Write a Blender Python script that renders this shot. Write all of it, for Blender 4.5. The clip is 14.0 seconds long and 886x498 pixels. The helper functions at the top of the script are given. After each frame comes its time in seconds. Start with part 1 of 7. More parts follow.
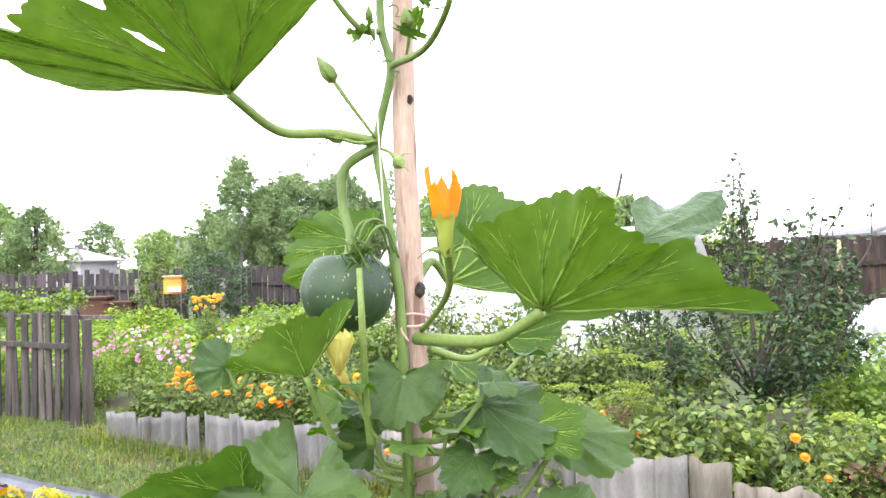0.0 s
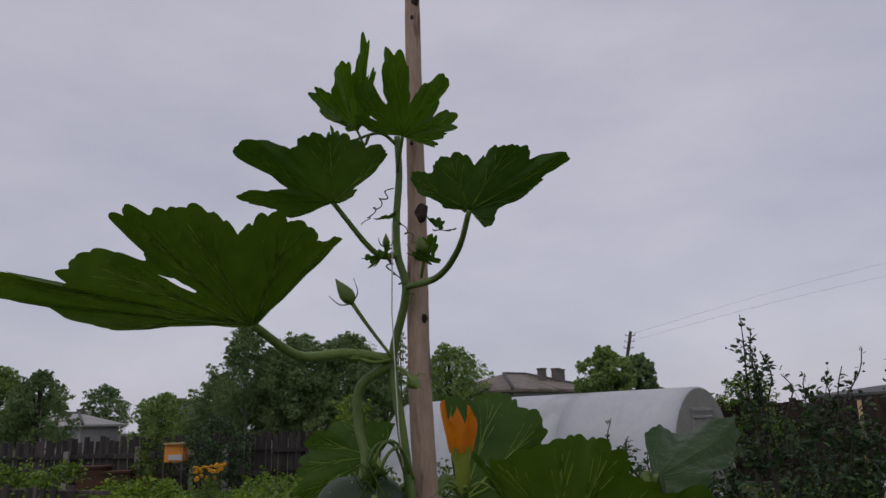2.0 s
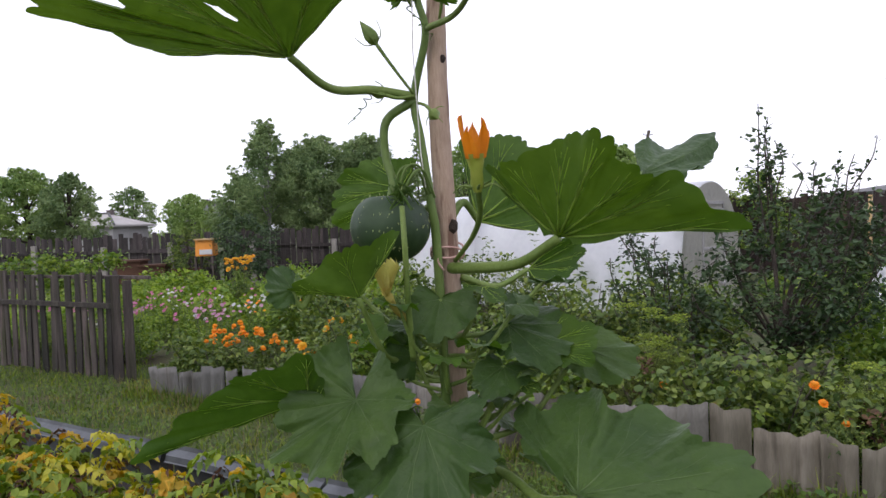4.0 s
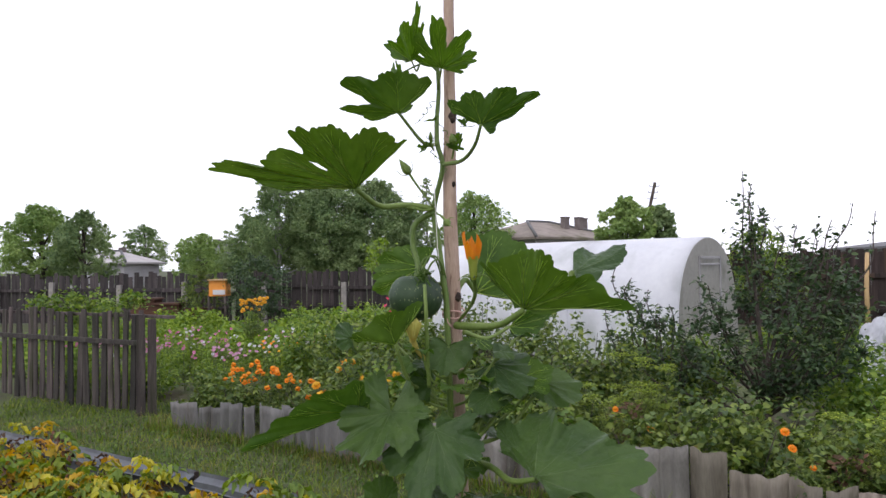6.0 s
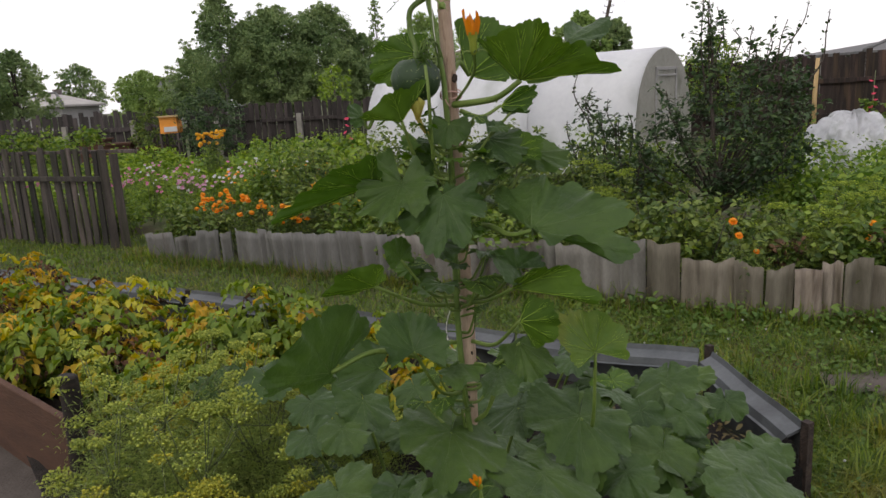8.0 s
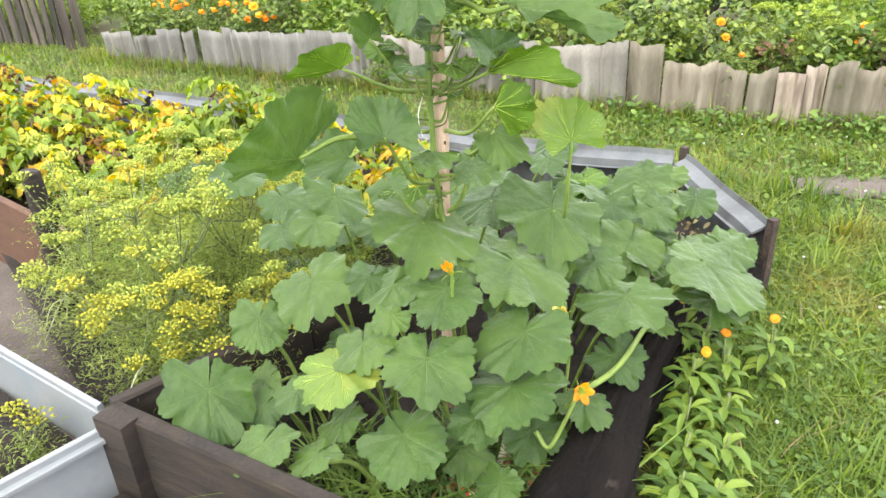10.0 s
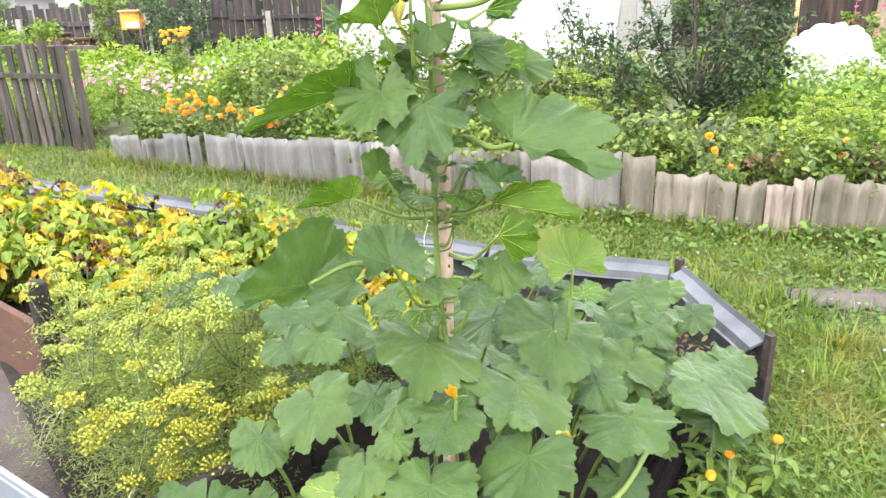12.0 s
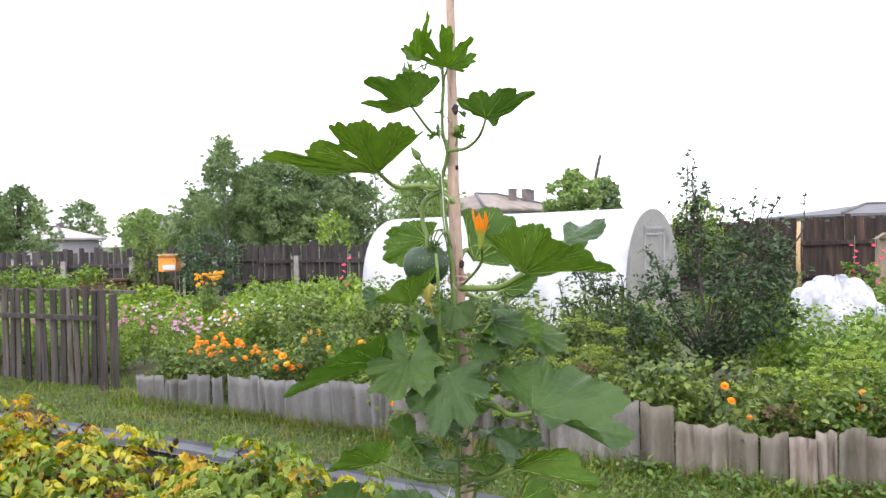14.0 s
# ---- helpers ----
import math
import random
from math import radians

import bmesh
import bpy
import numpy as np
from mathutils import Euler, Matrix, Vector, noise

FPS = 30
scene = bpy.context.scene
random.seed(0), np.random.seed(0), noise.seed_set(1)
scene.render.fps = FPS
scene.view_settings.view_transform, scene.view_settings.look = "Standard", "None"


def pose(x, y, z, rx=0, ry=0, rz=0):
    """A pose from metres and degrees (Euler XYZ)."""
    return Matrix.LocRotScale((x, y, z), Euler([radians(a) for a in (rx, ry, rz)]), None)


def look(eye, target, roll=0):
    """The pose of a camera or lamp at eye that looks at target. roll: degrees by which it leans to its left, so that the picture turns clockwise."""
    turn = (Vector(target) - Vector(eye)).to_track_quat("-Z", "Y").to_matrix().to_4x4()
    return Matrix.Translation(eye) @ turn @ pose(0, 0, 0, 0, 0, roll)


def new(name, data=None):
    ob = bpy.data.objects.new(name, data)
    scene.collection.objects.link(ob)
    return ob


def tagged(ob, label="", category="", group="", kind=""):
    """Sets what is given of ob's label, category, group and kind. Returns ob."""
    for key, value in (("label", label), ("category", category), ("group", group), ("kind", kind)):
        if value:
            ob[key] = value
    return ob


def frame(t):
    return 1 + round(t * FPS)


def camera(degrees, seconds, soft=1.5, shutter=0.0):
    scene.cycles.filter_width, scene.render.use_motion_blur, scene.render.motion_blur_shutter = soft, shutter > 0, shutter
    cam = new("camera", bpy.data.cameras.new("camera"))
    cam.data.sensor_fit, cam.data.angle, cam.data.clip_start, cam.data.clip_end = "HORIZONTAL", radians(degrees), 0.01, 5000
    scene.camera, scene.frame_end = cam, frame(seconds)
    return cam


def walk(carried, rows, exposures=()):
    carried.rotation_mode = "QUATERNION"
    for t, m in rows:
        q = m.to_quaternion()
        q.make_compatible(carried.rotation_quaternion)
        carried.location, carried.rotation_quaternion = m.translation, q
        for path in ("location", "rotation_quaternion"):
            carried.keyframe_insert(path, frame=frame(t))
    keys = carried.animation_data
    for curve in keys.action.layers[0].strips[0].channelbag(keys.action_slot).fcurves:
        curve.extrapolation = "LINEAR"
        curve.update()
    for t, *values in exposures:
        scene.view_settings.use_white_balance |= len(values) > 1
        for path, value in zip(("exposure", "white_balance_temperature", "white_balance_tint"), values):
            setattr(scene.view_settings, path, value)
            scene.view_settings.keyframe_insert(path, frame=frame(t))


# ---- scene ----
cam = camera(63.5, 14.0)
PATH = [
    (0, (0.011, 0.335, 1.731), (-0.052, 2.334, 1.759), -1.4),
    (0.5, (0.016, 0.314, 1.775), (-0.057, 2.295, 2.035), -2.3),
    (1, (0.019, 0.313, 1.812), (-0.047, 2.26, 2.262), -3.0),
    (1.5, (0.019, 0.291, 1.853), (-0.044, 2.205, 2.431), -1.1),
    (2, (0.007, 0.297, 1.806), (-0.064, 2.241, 2.272), -1.9),
    (2.5, (0.008, 0.318, 1.74), (-0.071, 2.304, 1.965), -3.6),
    (3, (0.01, 0.331, 1.672), (-0.104, 2.327, 1.59), -3.7),
    (5.5, (0.002, -0.221, 1.754), (-0.136, 1.774, 1.738), -0.2),
    (6, (0.041, -0.323, 1.761), (-0.114, 1.67, 1.808), -0.7),
    (6.5, (0.04, -0.4, 1.813), (-0.049, 1.592, 1.978), -1.0),
    (7, (0.009, -0.466, 1.827), (-0.027, 1.524, 2.029), -2.4),
    (7.5, (-0.04, -0.504, 1.738), (-0.098, 1.49, 1.597), -2.7),
    (8, (-0.058, -0.504, 1.659), (-0.107, 1.449, 1.232), -3.3),
    (8.5, (-0.054, -0.482, 1.616), (-0.122, 1.4, 0.943), -3.1),
    (9, (-0.051, -0.47, 1.595), (-0.095, 1.361, 0.79), -3.2),
    (9.2, (-0.048, -0.473, 1.583), (-0.08, 1.332, 0.723), -3.1),
    (11.3, (-0.057, -0.47, 1.595), (-0.056, 1.298, 0.661), -2.4),
    (11.5, (-0.042, -0.457, 1.602), (-0.04, 1.346, 0.738), -2.2),
    (12, (-0.073, -0.473, 1.663), (-0.056, 1.409, 0.987), -1.8),
    (12.5, (-0.076, -0.482, 1.689), (-0.092, 1.461, 1.214), 0.3),
    (13, (-0.082, -0.516, 1.728), (-0.105, 1.46, 1.423), -0.7),
    (13.5, (-0.087, -0.556, 1.75), (-0.099, 1.437, 1.595), -1.2),
    (14, (-0.09, -0.601, 1.763), (-0.1, 1.399, 1.73), -1.3),
]
EXPOSURES = [
    (0.0, 2.97, 6500, 10), (0.3, 2.62, 6500, 10), (0.6, 1.62, 6500, 10), (1.0, 0.5, 6500, 10), (1.5, 0.05, 6500, 10), (2.0, -0.32, 6500, 10),
    (2.5, -0.44, 6500, 10), (3.0, -0.2, 6500, 10), (3.2, 0.1, 6500, 10), (5.3, 1.73, 6500, 10), (6.0, 1.22, 6500, 10), (6.5, 0.65, 6700, 10),
    (7.0, 0.36, 7000, 10), (7.5, 0.15, 7000, 10), (8.0, 0.85, 7200, 6), (8.5, 2.02, 7400, 2), (9.0, 2.57, 7400, 1), (9.2, 2.72, 7400, 1),
    (11.3, 3.22, 6900, 4), (12.5, 3.12, 6700, 8), (13.0, 2.95, 6600, 9), (13.5, 2.72, 6500, 10), (14.0, 2.17, 6500, 10),
]
walk(cam, [(t, look(eye, target, roll)) for t, eye, target, roll in PATH], EXPOSURES)

# ---- sky and sun: a bright overcast day ----
world = bpy.data.worlds.new("overcast_sky")
scene.world = world
world.use_nodes = True
wn, wl = world.node_tree.nodes, world.node_tree.links
wn.clear()
w_out, w_bg = wn.new("ShaderNodeOutputWorld"), wn.new("ShaderNodeBackground")
w_sky = wn.new("ShaderNodeTexSky")
w_sky.sky_type, w_sky.sun_disc = "NISHITA", False
w_sky.sun_elevation, w_sky.sun_rotation = radians(42), radians(205)
w_tc, w_map = wn.new("ShaderNodeTexCoord"), wn.new("ShaderNodeMapping")
w_map.inputs["Scale"].default_value = (1.3, 1.3, 3.2)
w_noise, w_ramp, w_mix = wn.new("ShaderNodeTexNoise"), wn.new("ShaderNodeValToRGB"), wn.new("ShaderNodeMix")
w_noise.inputs["Scale"].default_value, w_noise.inputs["Detail"].default_value = 1.7, 6.0
w_noise.inputs["Roughness"].default_value = 0.52
w_ramp.color_ramp.elements[0].position, w_ramp.color_ramp.elements[1].position = 0.3, 0.72
w_ramp.color_ramp.elements[0].color = (5.3, 5.3, 6.5, 1)
w_ramp.color_ramp.elements[1].color = (7.5, 7.2, 8.25, 1)
w_mix.data_type = "RGBA"
w_mix.inputs["Factor"].default_value = 0.88
wl.new(w_tc.outputs["Generated"], w_map.inputs["Vector"])
wl.new(w_map.outputs["Vector"], w_noise.inputs["Vector"])
wl.new(w_noise.outputs["Fac"], w_ramp.inputs["Fac"])
wl.new(w_sky.outputs["Color"], w_mix.inputs["A"])
wl.new(w_ramp.outputs["Color"], w_mix.inputs["B"])
wl.new(w_mix.outputs["Result"], w_bg.inputs["Color"])
w_bg.inputs["Strength"].default_value = 0.1
wl.new(w_bg.outputs["Background"], w_out.inputs["Surface"])

sun_data = bpy.data.lights.new("sun", "SUN")
sun_data.energy, sun_data.angle, sun_data.color = 0.45, radians(30), (1.0, 0.97, 0.92)
sun = new("sun", sun_data)
sun.matrix_world = look((-4, -8, 10), (0, 0, 0))


# ---- materials ----
def material(name, dark, light, scale=8.0, rough=0.7, bump=0.3, fine=60.0, metal=0.0, through_light=0.0, vary=0.0, island=0.0,
             stretch=(1, 1, 1), stain=None, stain_scale=1.5, stain_edge=(0.52, 0.68), spec=0.4):
    """A surface with a broad and a fine variation, stains, relief, and light that passes through thin leaves."""
    m = bpy.data.materials.new(name)
    m.use_nodes = True
    n, l = m.node_tree.nodes, m.node_tree.links
    bsdf, out = n["Principled BSDF"], n["Material Output"]
    bsdf.inputs["Roughness"].default_value, bsdf.inputs["Metallic"].default_value = rough, metal
    bsdf.inputs["Specular IOR Level"].default_value = spec
    tc, mp = n.new("ShaderNodeTexCoord"), n.new("ShaderNodeMapping")
    mp.inputs["Scale"].default_value = stretch
    l.new(tc.outputs["Object"], mp.inputs["Vector"])
    broad, grain = n.new("ShaderNodeTexNoise"), n.new("ShaderNodeTexNoise")
    broad.inputs["Scale"].default_value, broad.inputs["Detail"].default_value = scale, 5
    grain.inputs["Scale"].default_value, grain.inputs["Detail"].default_value = fine, 4
    for node in (broad, grain):
        l.new(mp.outputs["Vector"], node.inputs["Vector"])
    add = n.new("ShaderNodeMath")
    add.operation = "MULTIPLY_ADD"
    l.new(grain.outputs["Fac"], add.inputs[0])
    add.inputs[1].default_value = 0.45
    l.new(broad.outputs["Fac"], add.inputs[2])
    ramp = n.new("ShaderNodeValToRGB")
    ramp.color_ramp.elements[0].position, ramp.color_ramp.elements[1].position = 0.48, 0.95
    ramp.color_ramp.elements[0].color, ramp.color_ramp.elements[1].color = (*dark, 1), (*light, 1)
    l.new(add.outputs[0], ramp.inputs["Fac"])
    colour = ramp.outputs["Color"]
    if stain:
        blot, edge, mix = n.new("ShaderNodeTexNoise"), n.new("ShaderNodeValToRGB"), n.new("ShaderNodeMix")
        blot.inputs["Scale"].default_value, blot.inputs["Detail"].default_value = stain_scale, 6
        l.new(mp.outputs["Vector"], blot.inputs["Vector"])
        edge.color_ramp.elements[0].position, edge.color_ramp.elements[1].position = stain_edge
        l.new(blot.outputs["Fac"], edge.inputs["Fac"])
        mix.data_type = "RGBA"
        l.new(edge.outputs["Color"], mix.inputs["Factor"])
        l.new(colour, mix.inputs["A"])
        mix.inputs["B"].default_value = (*stain, 1)
        colour = mix.outputs["Result"]
    for amount, kind, socket in ((vary, "ShaderNodeObjectInfo", "Random"), (island, "ShaderNodeNewGeometry", "Random Per Island")):
        if amount:
            info, rng, hsv = n.new(kind), n.new("ShaderNodeMapRange"), n.new("ShaderNodeHueSaturation")
            rng.inputs["To Min"].default_value, rng.inputs["To Max"].default_value = 1 - amount, 1 + amount
            l.new(info.outputs[socket], rng.inputs["Value"])
            l.new(rng.outputs["Result"], hsv.inputs["Value"])
            hue = n.new("ShaderNodeMapRange")
            hue.inputs["To Min"].default_value, hue.inputs["To Max"].default_value = 0.5 + 0.05 * amount, 0.5 - 0.05 * amount
            l.new(info.outputs[socket], hue.inputs["Value"])
            l.new(hue.outputs["Result"], hsv.inputs["Hue"])
            l.new(colour, hsv.inputs["Color"])
            colour = hsv.outputs["Color"]
    l.new(colour, bsdf.inputs["Base Color"])
    if bump:
        b = n.new("ShaderNodeBump")
        b.inputs["Strength"].default_value, b.inputs["Distance"].default_value = bump, 0.02
        l.new(add.outputs[0], b.inputs["Height"])
        l.new(b.outputs["Normal"], bsdf.inputs["Normal"])
    if through_light:
        tr, mixs = n.new("ShaderNodeBsdfTranslucent"), n.new("ShaderNodeMixShader")
        bright = n.new("ShaderNodeHueSaturation")
        bright.inputs["Value"].default_value, bright.inputs["Saturation"].default_value = 1.5, 1.1
        l.new(colour, bright.inputs["Color"])
        l.new(bright.outputs["Color"], tr.inputs["Color"])
        mixs.inputs["Fac"].default_value = through_light
        l.new(bsdf.outputs["BSDF"], mixs.inputs[1])
        l.new(tr.outputs["BSDF"], mixs.inputs[2])
        l.new(mixs.outputs["Shader"], out.inputs["Surface"])
    return m


ground_m = material("ground_soil_and_turf", (0.0299, 0.0398, 0.0106), (0.0664, 0.083, 0.0212), 2.5, 0.95, 0.8, 40, stain=(0.0664, 0.0498, 0.0266), stain_scale=0.9)
path_m = material("trodden_earth", (0.0561, 0.044, 0.0374), (0.103, 0.0881, 0.0749), 5, 0.95, 0.6, 70)
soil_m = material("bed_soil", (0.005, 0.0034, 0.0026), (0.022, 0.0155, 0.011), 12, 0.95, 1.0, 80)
grass_m = material("grass_blades", (0.052, 0.102, 0.009), (0.128, 0.186, 0.021), 1.2, 0.6, 0, 30, through_light=0.35, island=0.5, stain=(0.185, 0.18, 0.034), stain_scale=2.2, stain_edge=(0.54, 0.72))
straw_m = material("dry_grass", (0.133, 0.101, 0.0425), (0.223, 0.181, 0.0905), 4, 0.8, 0, 30, through_light=0.25, island=0.3)
weed_m = material("clover_leaves", (0.052, 0.11, 0.018), (0.115, 0.185, 0.032), 3, 0.6, 0, 30, through_light=0.3, island=0.35)
bark_m = material("peeled_pole_wood", (0.274, 0.184, 0.129), (0.488, 0.369, 0.279), 9, 0.75, 0.35, 90, stretch=(3, 3, 0.6), stain=(0.173, 0.0996, 0.0698), stain_scale=16, stain_edge=(0.6, 0.68))
knot_m = material("dark_knot", (0.0124, 0.0083, 0.00664), (0.0498, 0.0332, 0.0249), 30, 0.85, 0.6, 120)
stem_m = material("vine_stem", (0.0667, 0.12, 0.019), (0.148, 0.219, 0.0508), 14, 0.55, 0.25, 160, through_light=0.1, stretch=(1, 1, 0.4))
petiole_m = material("petiole", (0.0855, 0.144, 0.0213), (0.186, 0.257, 0.0609), 14, 0.55, 0.25, 160, through_light=0.12)
under = material("leaf_fresh_green", (0.034, 0.074, 0.009), (0.07, 0.127, 0.0175), 9, 0.6, 0.35, 55, through_light=0.31, vary=0.12, spec=0.2)
upper = material("leaf_matt_blue_green", (0.021, 0.054, 0.005), (0.047, 0.094, 0.0105), 8, 0.55, 0.8, 38, through_light=0.24, vary=0.2, spec=0.38)
yellow = material("leaf_turning_yellow", (0.0701, 0.129, 0.0216), (0.135, 0.194, 0.0324), 6, 0.6, 0.4, 45, through_light=0.3, stain=(0.19, 0.2, 0.025), stain_scale=6)
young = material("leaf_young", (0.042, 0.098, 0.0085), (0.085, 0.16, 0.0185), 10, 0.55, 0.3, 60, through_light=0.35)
# hairs on the upper side of the leaves
for key, amount in (("Sheen Weight", 0.17), ("Sheen Roughness", 0.5)):
    upper.node_tree.nodes["Principled BSDF"].inputs[key].default_value = amount
upper.node_tree.nodes["Principled BSDF"].inputs["Sheen Tint"].default_value = (0.82, 0.95, 0.78, 1)
vein_upper_m = material("leaf_vein_upper", (0.05, 0.095, 0.022), (0.09, 0.14, 0.04), 12, 0.6, 0, 60)
vein_m = material("leaf_vein", (0.3, 0.42, 0.085), (0.45, 0.56, 0.15), 12, 0.6, 0, 60, through_light=0.65)
rind_m = material("pumpkin_rind", (0.0107, 0.0284, 0.00881), (0.0268, 0.0568, 0.0175), 12, 0.55, 0.12, 70, stain=(0.0446, 0.0811, 0.0263), stain_scale=14, stain_edge=(0.55, 0.75))
speck_m = material("pumpkin_speck", (0.22, 0.288, 0.106), (0.37, 0.4, 0.163), 30, 0.5, 0, 80)
petal_m = material("squash_petal", (0.54, 0.165, 0.00576), (0.648, 0.257, 0.0144), 18, 0.6, 0.15, 80, through_light=0.4)
petal_base_m = material("squash_corolla_tube", (0.218, 0.286, 0.039), (0.322, 0.358, 0.065), 20, 0.6, 0.15, 80, through_light=0.35)
wither_m = material("withered_petal", (0.35, 0.28, 0.06), (0.5, 0.48, 0.14), 20, 0.8, 0.4, 90, through_light=0.3, stain=(0.4, 0.17, 0.03), stain_scale=30)
string_m = material("white_string", (0.5, 0.48, 0.44), (0.7, 0.68, 0.64), 60, 0.9, 0.2, 200)
slate_m = material("asbestos_cement", (0.118, 0.111, 0.096), (0.21, 0.2, 0.178), 5, 0.9, 0.35, 60, vary=0.34, stain=(0.0707, 0.0538, 0.0385), stain_scale=2.6, stain_edge=(0.5, 0.64), stretch=(1, 1, 0.5))
slate_pale_m = material("pale_asbestos_cement", (0.1, 0.098, 0.09), (0.172, 0.168, 0.158), 5, 0.9, 0.35, 60, vary=0.28, stain=(0.066, 0.056, 0.043), stain_scale=3.5, stain_edge=(0.56, 0.72), stretch=(1.5, 1.5, 0.3))
slate_dark_m = material("stained_asbestos_cement", (0.115, 0.098, 0.073), (0.215, 0.19, 0.15), 5, 0.9, 0.35, 60, vary=0.35, stain=(0.045, 0.034, 0.022), stain_scale=4.5, stain_edge=(0.54, 0.68), stretch=(1.6, 1.6, 0.28))
picket_m = material("weathered_picket", (0.02, 0.0162, 0.0138), (0.086, 0.071, 0.061), 6, 0.9, 0.5, 60, vary=0.6, stretch=(3, 3, 0.25), stain=(0.0215, 0.0237, 0.0101), stain_scale=4)
fence_m = material("weathered_board", (0.014, 0.0115, 0.011), (0.066, 0.056, 0.053), 4, 0.9, 0.5, 40, vary=0.38, stretch=(3, 3, 0.25))
fence_mid_m = material("brown_grey_board", (0.011, 0.0088, 0.008), (0.05, 0.041, 0.038), 4, 0.9, 0.5, 40, vary=0.45, stretch=(3, 3, 0.25))
fence_dark_m = material("dark_stained_board", (0.01, 0.00592, 0.00504), (0.0386, 0.0272, 0.0226), 4, 0.9, 0.5, 40, vary=0.4, stretch=(3, 3, 0.25), stain=(0.0636, 0.0395, 0.0252), stain_scale=3)
concrete_m = material("concrete_post", (0.173, 0.162, 0.146), (0.268, 0.251, 0.221), 6, 0.9, 0.4, 60, vary=0.1)
timber_m = material("old_wet_timber", (0.0055, 0.0038, 0.0028), (0.024, 0.017, 0.0125), 7, 0.85, 0.6, 70, vary=0.15, stretch=(1, 1, 7), stain=(0.03, 0.021, 0.0135), stain_scale=5)
log_m = material("blackened_log", (0.0008, 0.0006, 0.0005), (0.0065, 0.0045, 0.0035), 5, 0.95, 1.0, 50, stretch=(0.8, 0.8, 7), stain=(0.04, 0.033, 0.028), stain_scale=7, stain_edge=(0.66, 0.74), spec=0.15)
reddish_m = material("reddish_board", (0.0419, 0.0166, 0.00827), (0.0868, 0.0414, 0.0222), 6, 0.85, 0.5, 60, stretch=(0.4, 0.4, 2))
zinc_m = material("galvanised_sheet", (0.072, 0.079, 0.084), (0.115, 0.124, 0.129), 7, 0.5, 0.1, 60, metal=0.35, vary=0.06, stain=(0.058, 0.061, 0.064), stain_scale=4)
white_sheet_m = material("white_enamel_sheet", (0.15, 0.166, 0.18), (0.19, 0.203, 0.21), 5, 0.45, 0.05, 40, stain=(0.127, 0.175, 0.209), stain_scale=4)
plastic_m = material("polycarbonate_sheet", (0.636, 0.645, 0.662), (0.722, 0.731, 0.74), 1.5, 0.35, 0.03, 12, through_light=0.4, stain=(0.533, 0.55, 0.542), stain_scale=1.3)
end_sheet_m = material("dusty_end_sheet", (0.271, 0.266, 0.231), (0.391, 0.384, 0.339), 2, 0.5, 0.05, 20, through_light=0.3, stain=(0.204, 0.207, 0.169), stain_scale=2)
film_m = material("crumpled_white_film", (0.42, 0.43, 0.45), (0.66, 0.67, 0.69), 6, 0.35, 1.0, 18, through_light=0.3, stain=(0.3, 0.32, 0.3), stain_scale=4)
rib_m = material("greenhouse_rib", (0.5, 0.5, 0.5), (0.62, 0.62, 0.62), 10, 0.5, 0.05, 60, metal=0.3)
potato_m = material("potato_leaf", (0.0836, 0.139, 0.0169), (0.18, 0.25, 0.028), 3, 0.65, 0.2, 40, through_light=0.3, island=0.35)
potato_y_m = material("potato_leaf_yellowed", (0.339, 0.227, 0.0108), (0.46, 0.317, 0.0324), 4, 0.7, 0.2, 40, through_light=0.35, island=0.3, stain=(0.284, 0.114, 0.0163), stain_scale=9)
potato_l_m = material("potato_leaf_lime", (0.285, 0.285, 0.023), (0.42, 0.4, 0.045), 6, 0.65, 0.3, 40, through_light=0.35, island=0.25, stain=(0.338, 0.276, 0.0184), stain_scale=9)
dead_m = material("dead_leaf", (0.0415, 0.0187, 0.0083), (0.112, 0.0622, 0.0291), 8, 0.9, 0.3, 60, island=0.4)
stalk_m = material("plant_stalk", (0.0598, 0.0846, 0.0299), (0.134, 0.16, 0.0648), 12, 0.6, 0.1, 60, island=0.2)
dry_stalk_m = material("pale_dry_stalk", (0.2, 0.22, 0.12), (0.36, 0.37, 0.23), 12, 0.7, 0.1, 60)
dill_m = material("dill_umbel", (0.29, 0.3, 0.03), (0.44, 0.42, 0.055), 6, 0.7, 0, 40, through_light=0.3, island=0.3)
dill_pale_m = material("dill_umbel_green", (0.25, 0.31, 0.05), (0.4, 0.44, 0.09), 6, 0.7, 0, 40, through_light=0.3, island=0.3)
dill_lime_m = material("dill_umbel_lime", (0.2, 0.28, 0.03), (0.32, 0.4, 0.055), 6, 0.7, 0, 40, through_light=0.3, island=0.3)
dill_leaf_m = material("dill_feather", (0.25, 0.33, 0.1), (0.4, 0.47, 0.17), 6, 0.7, 0, 40, through_light=0.5, island=0.3)
bush_m = material("currant_leaf", (0.056, 0.1, 0.017), (0.138, 0.192, 0.038), 2, 0.6, 0, 30, through_light=0.25, island=0.6, stain=(0.125, 0.101, 0.0202), stain_scale=9, stain_edge=(0.68, 0.76))
bush_light_m = material("bright_bush_leaf", (0.068, 0.13, 0.015), (0.152, 0.225, 0.034), 2, 0.6, 0, 30, through_light=0.3, island=0.5, stain=(0.16, 0.15, 0.025), stain_scale=8, stain_edge=(0.66, 0.76))
raspberry_m = material("soft_garden_greens", (0.085, 0.16, 0.02), (0.178, 0.262, 0.04), 2, 0.65, 0, 30, through_light=0.3, island=0.45)
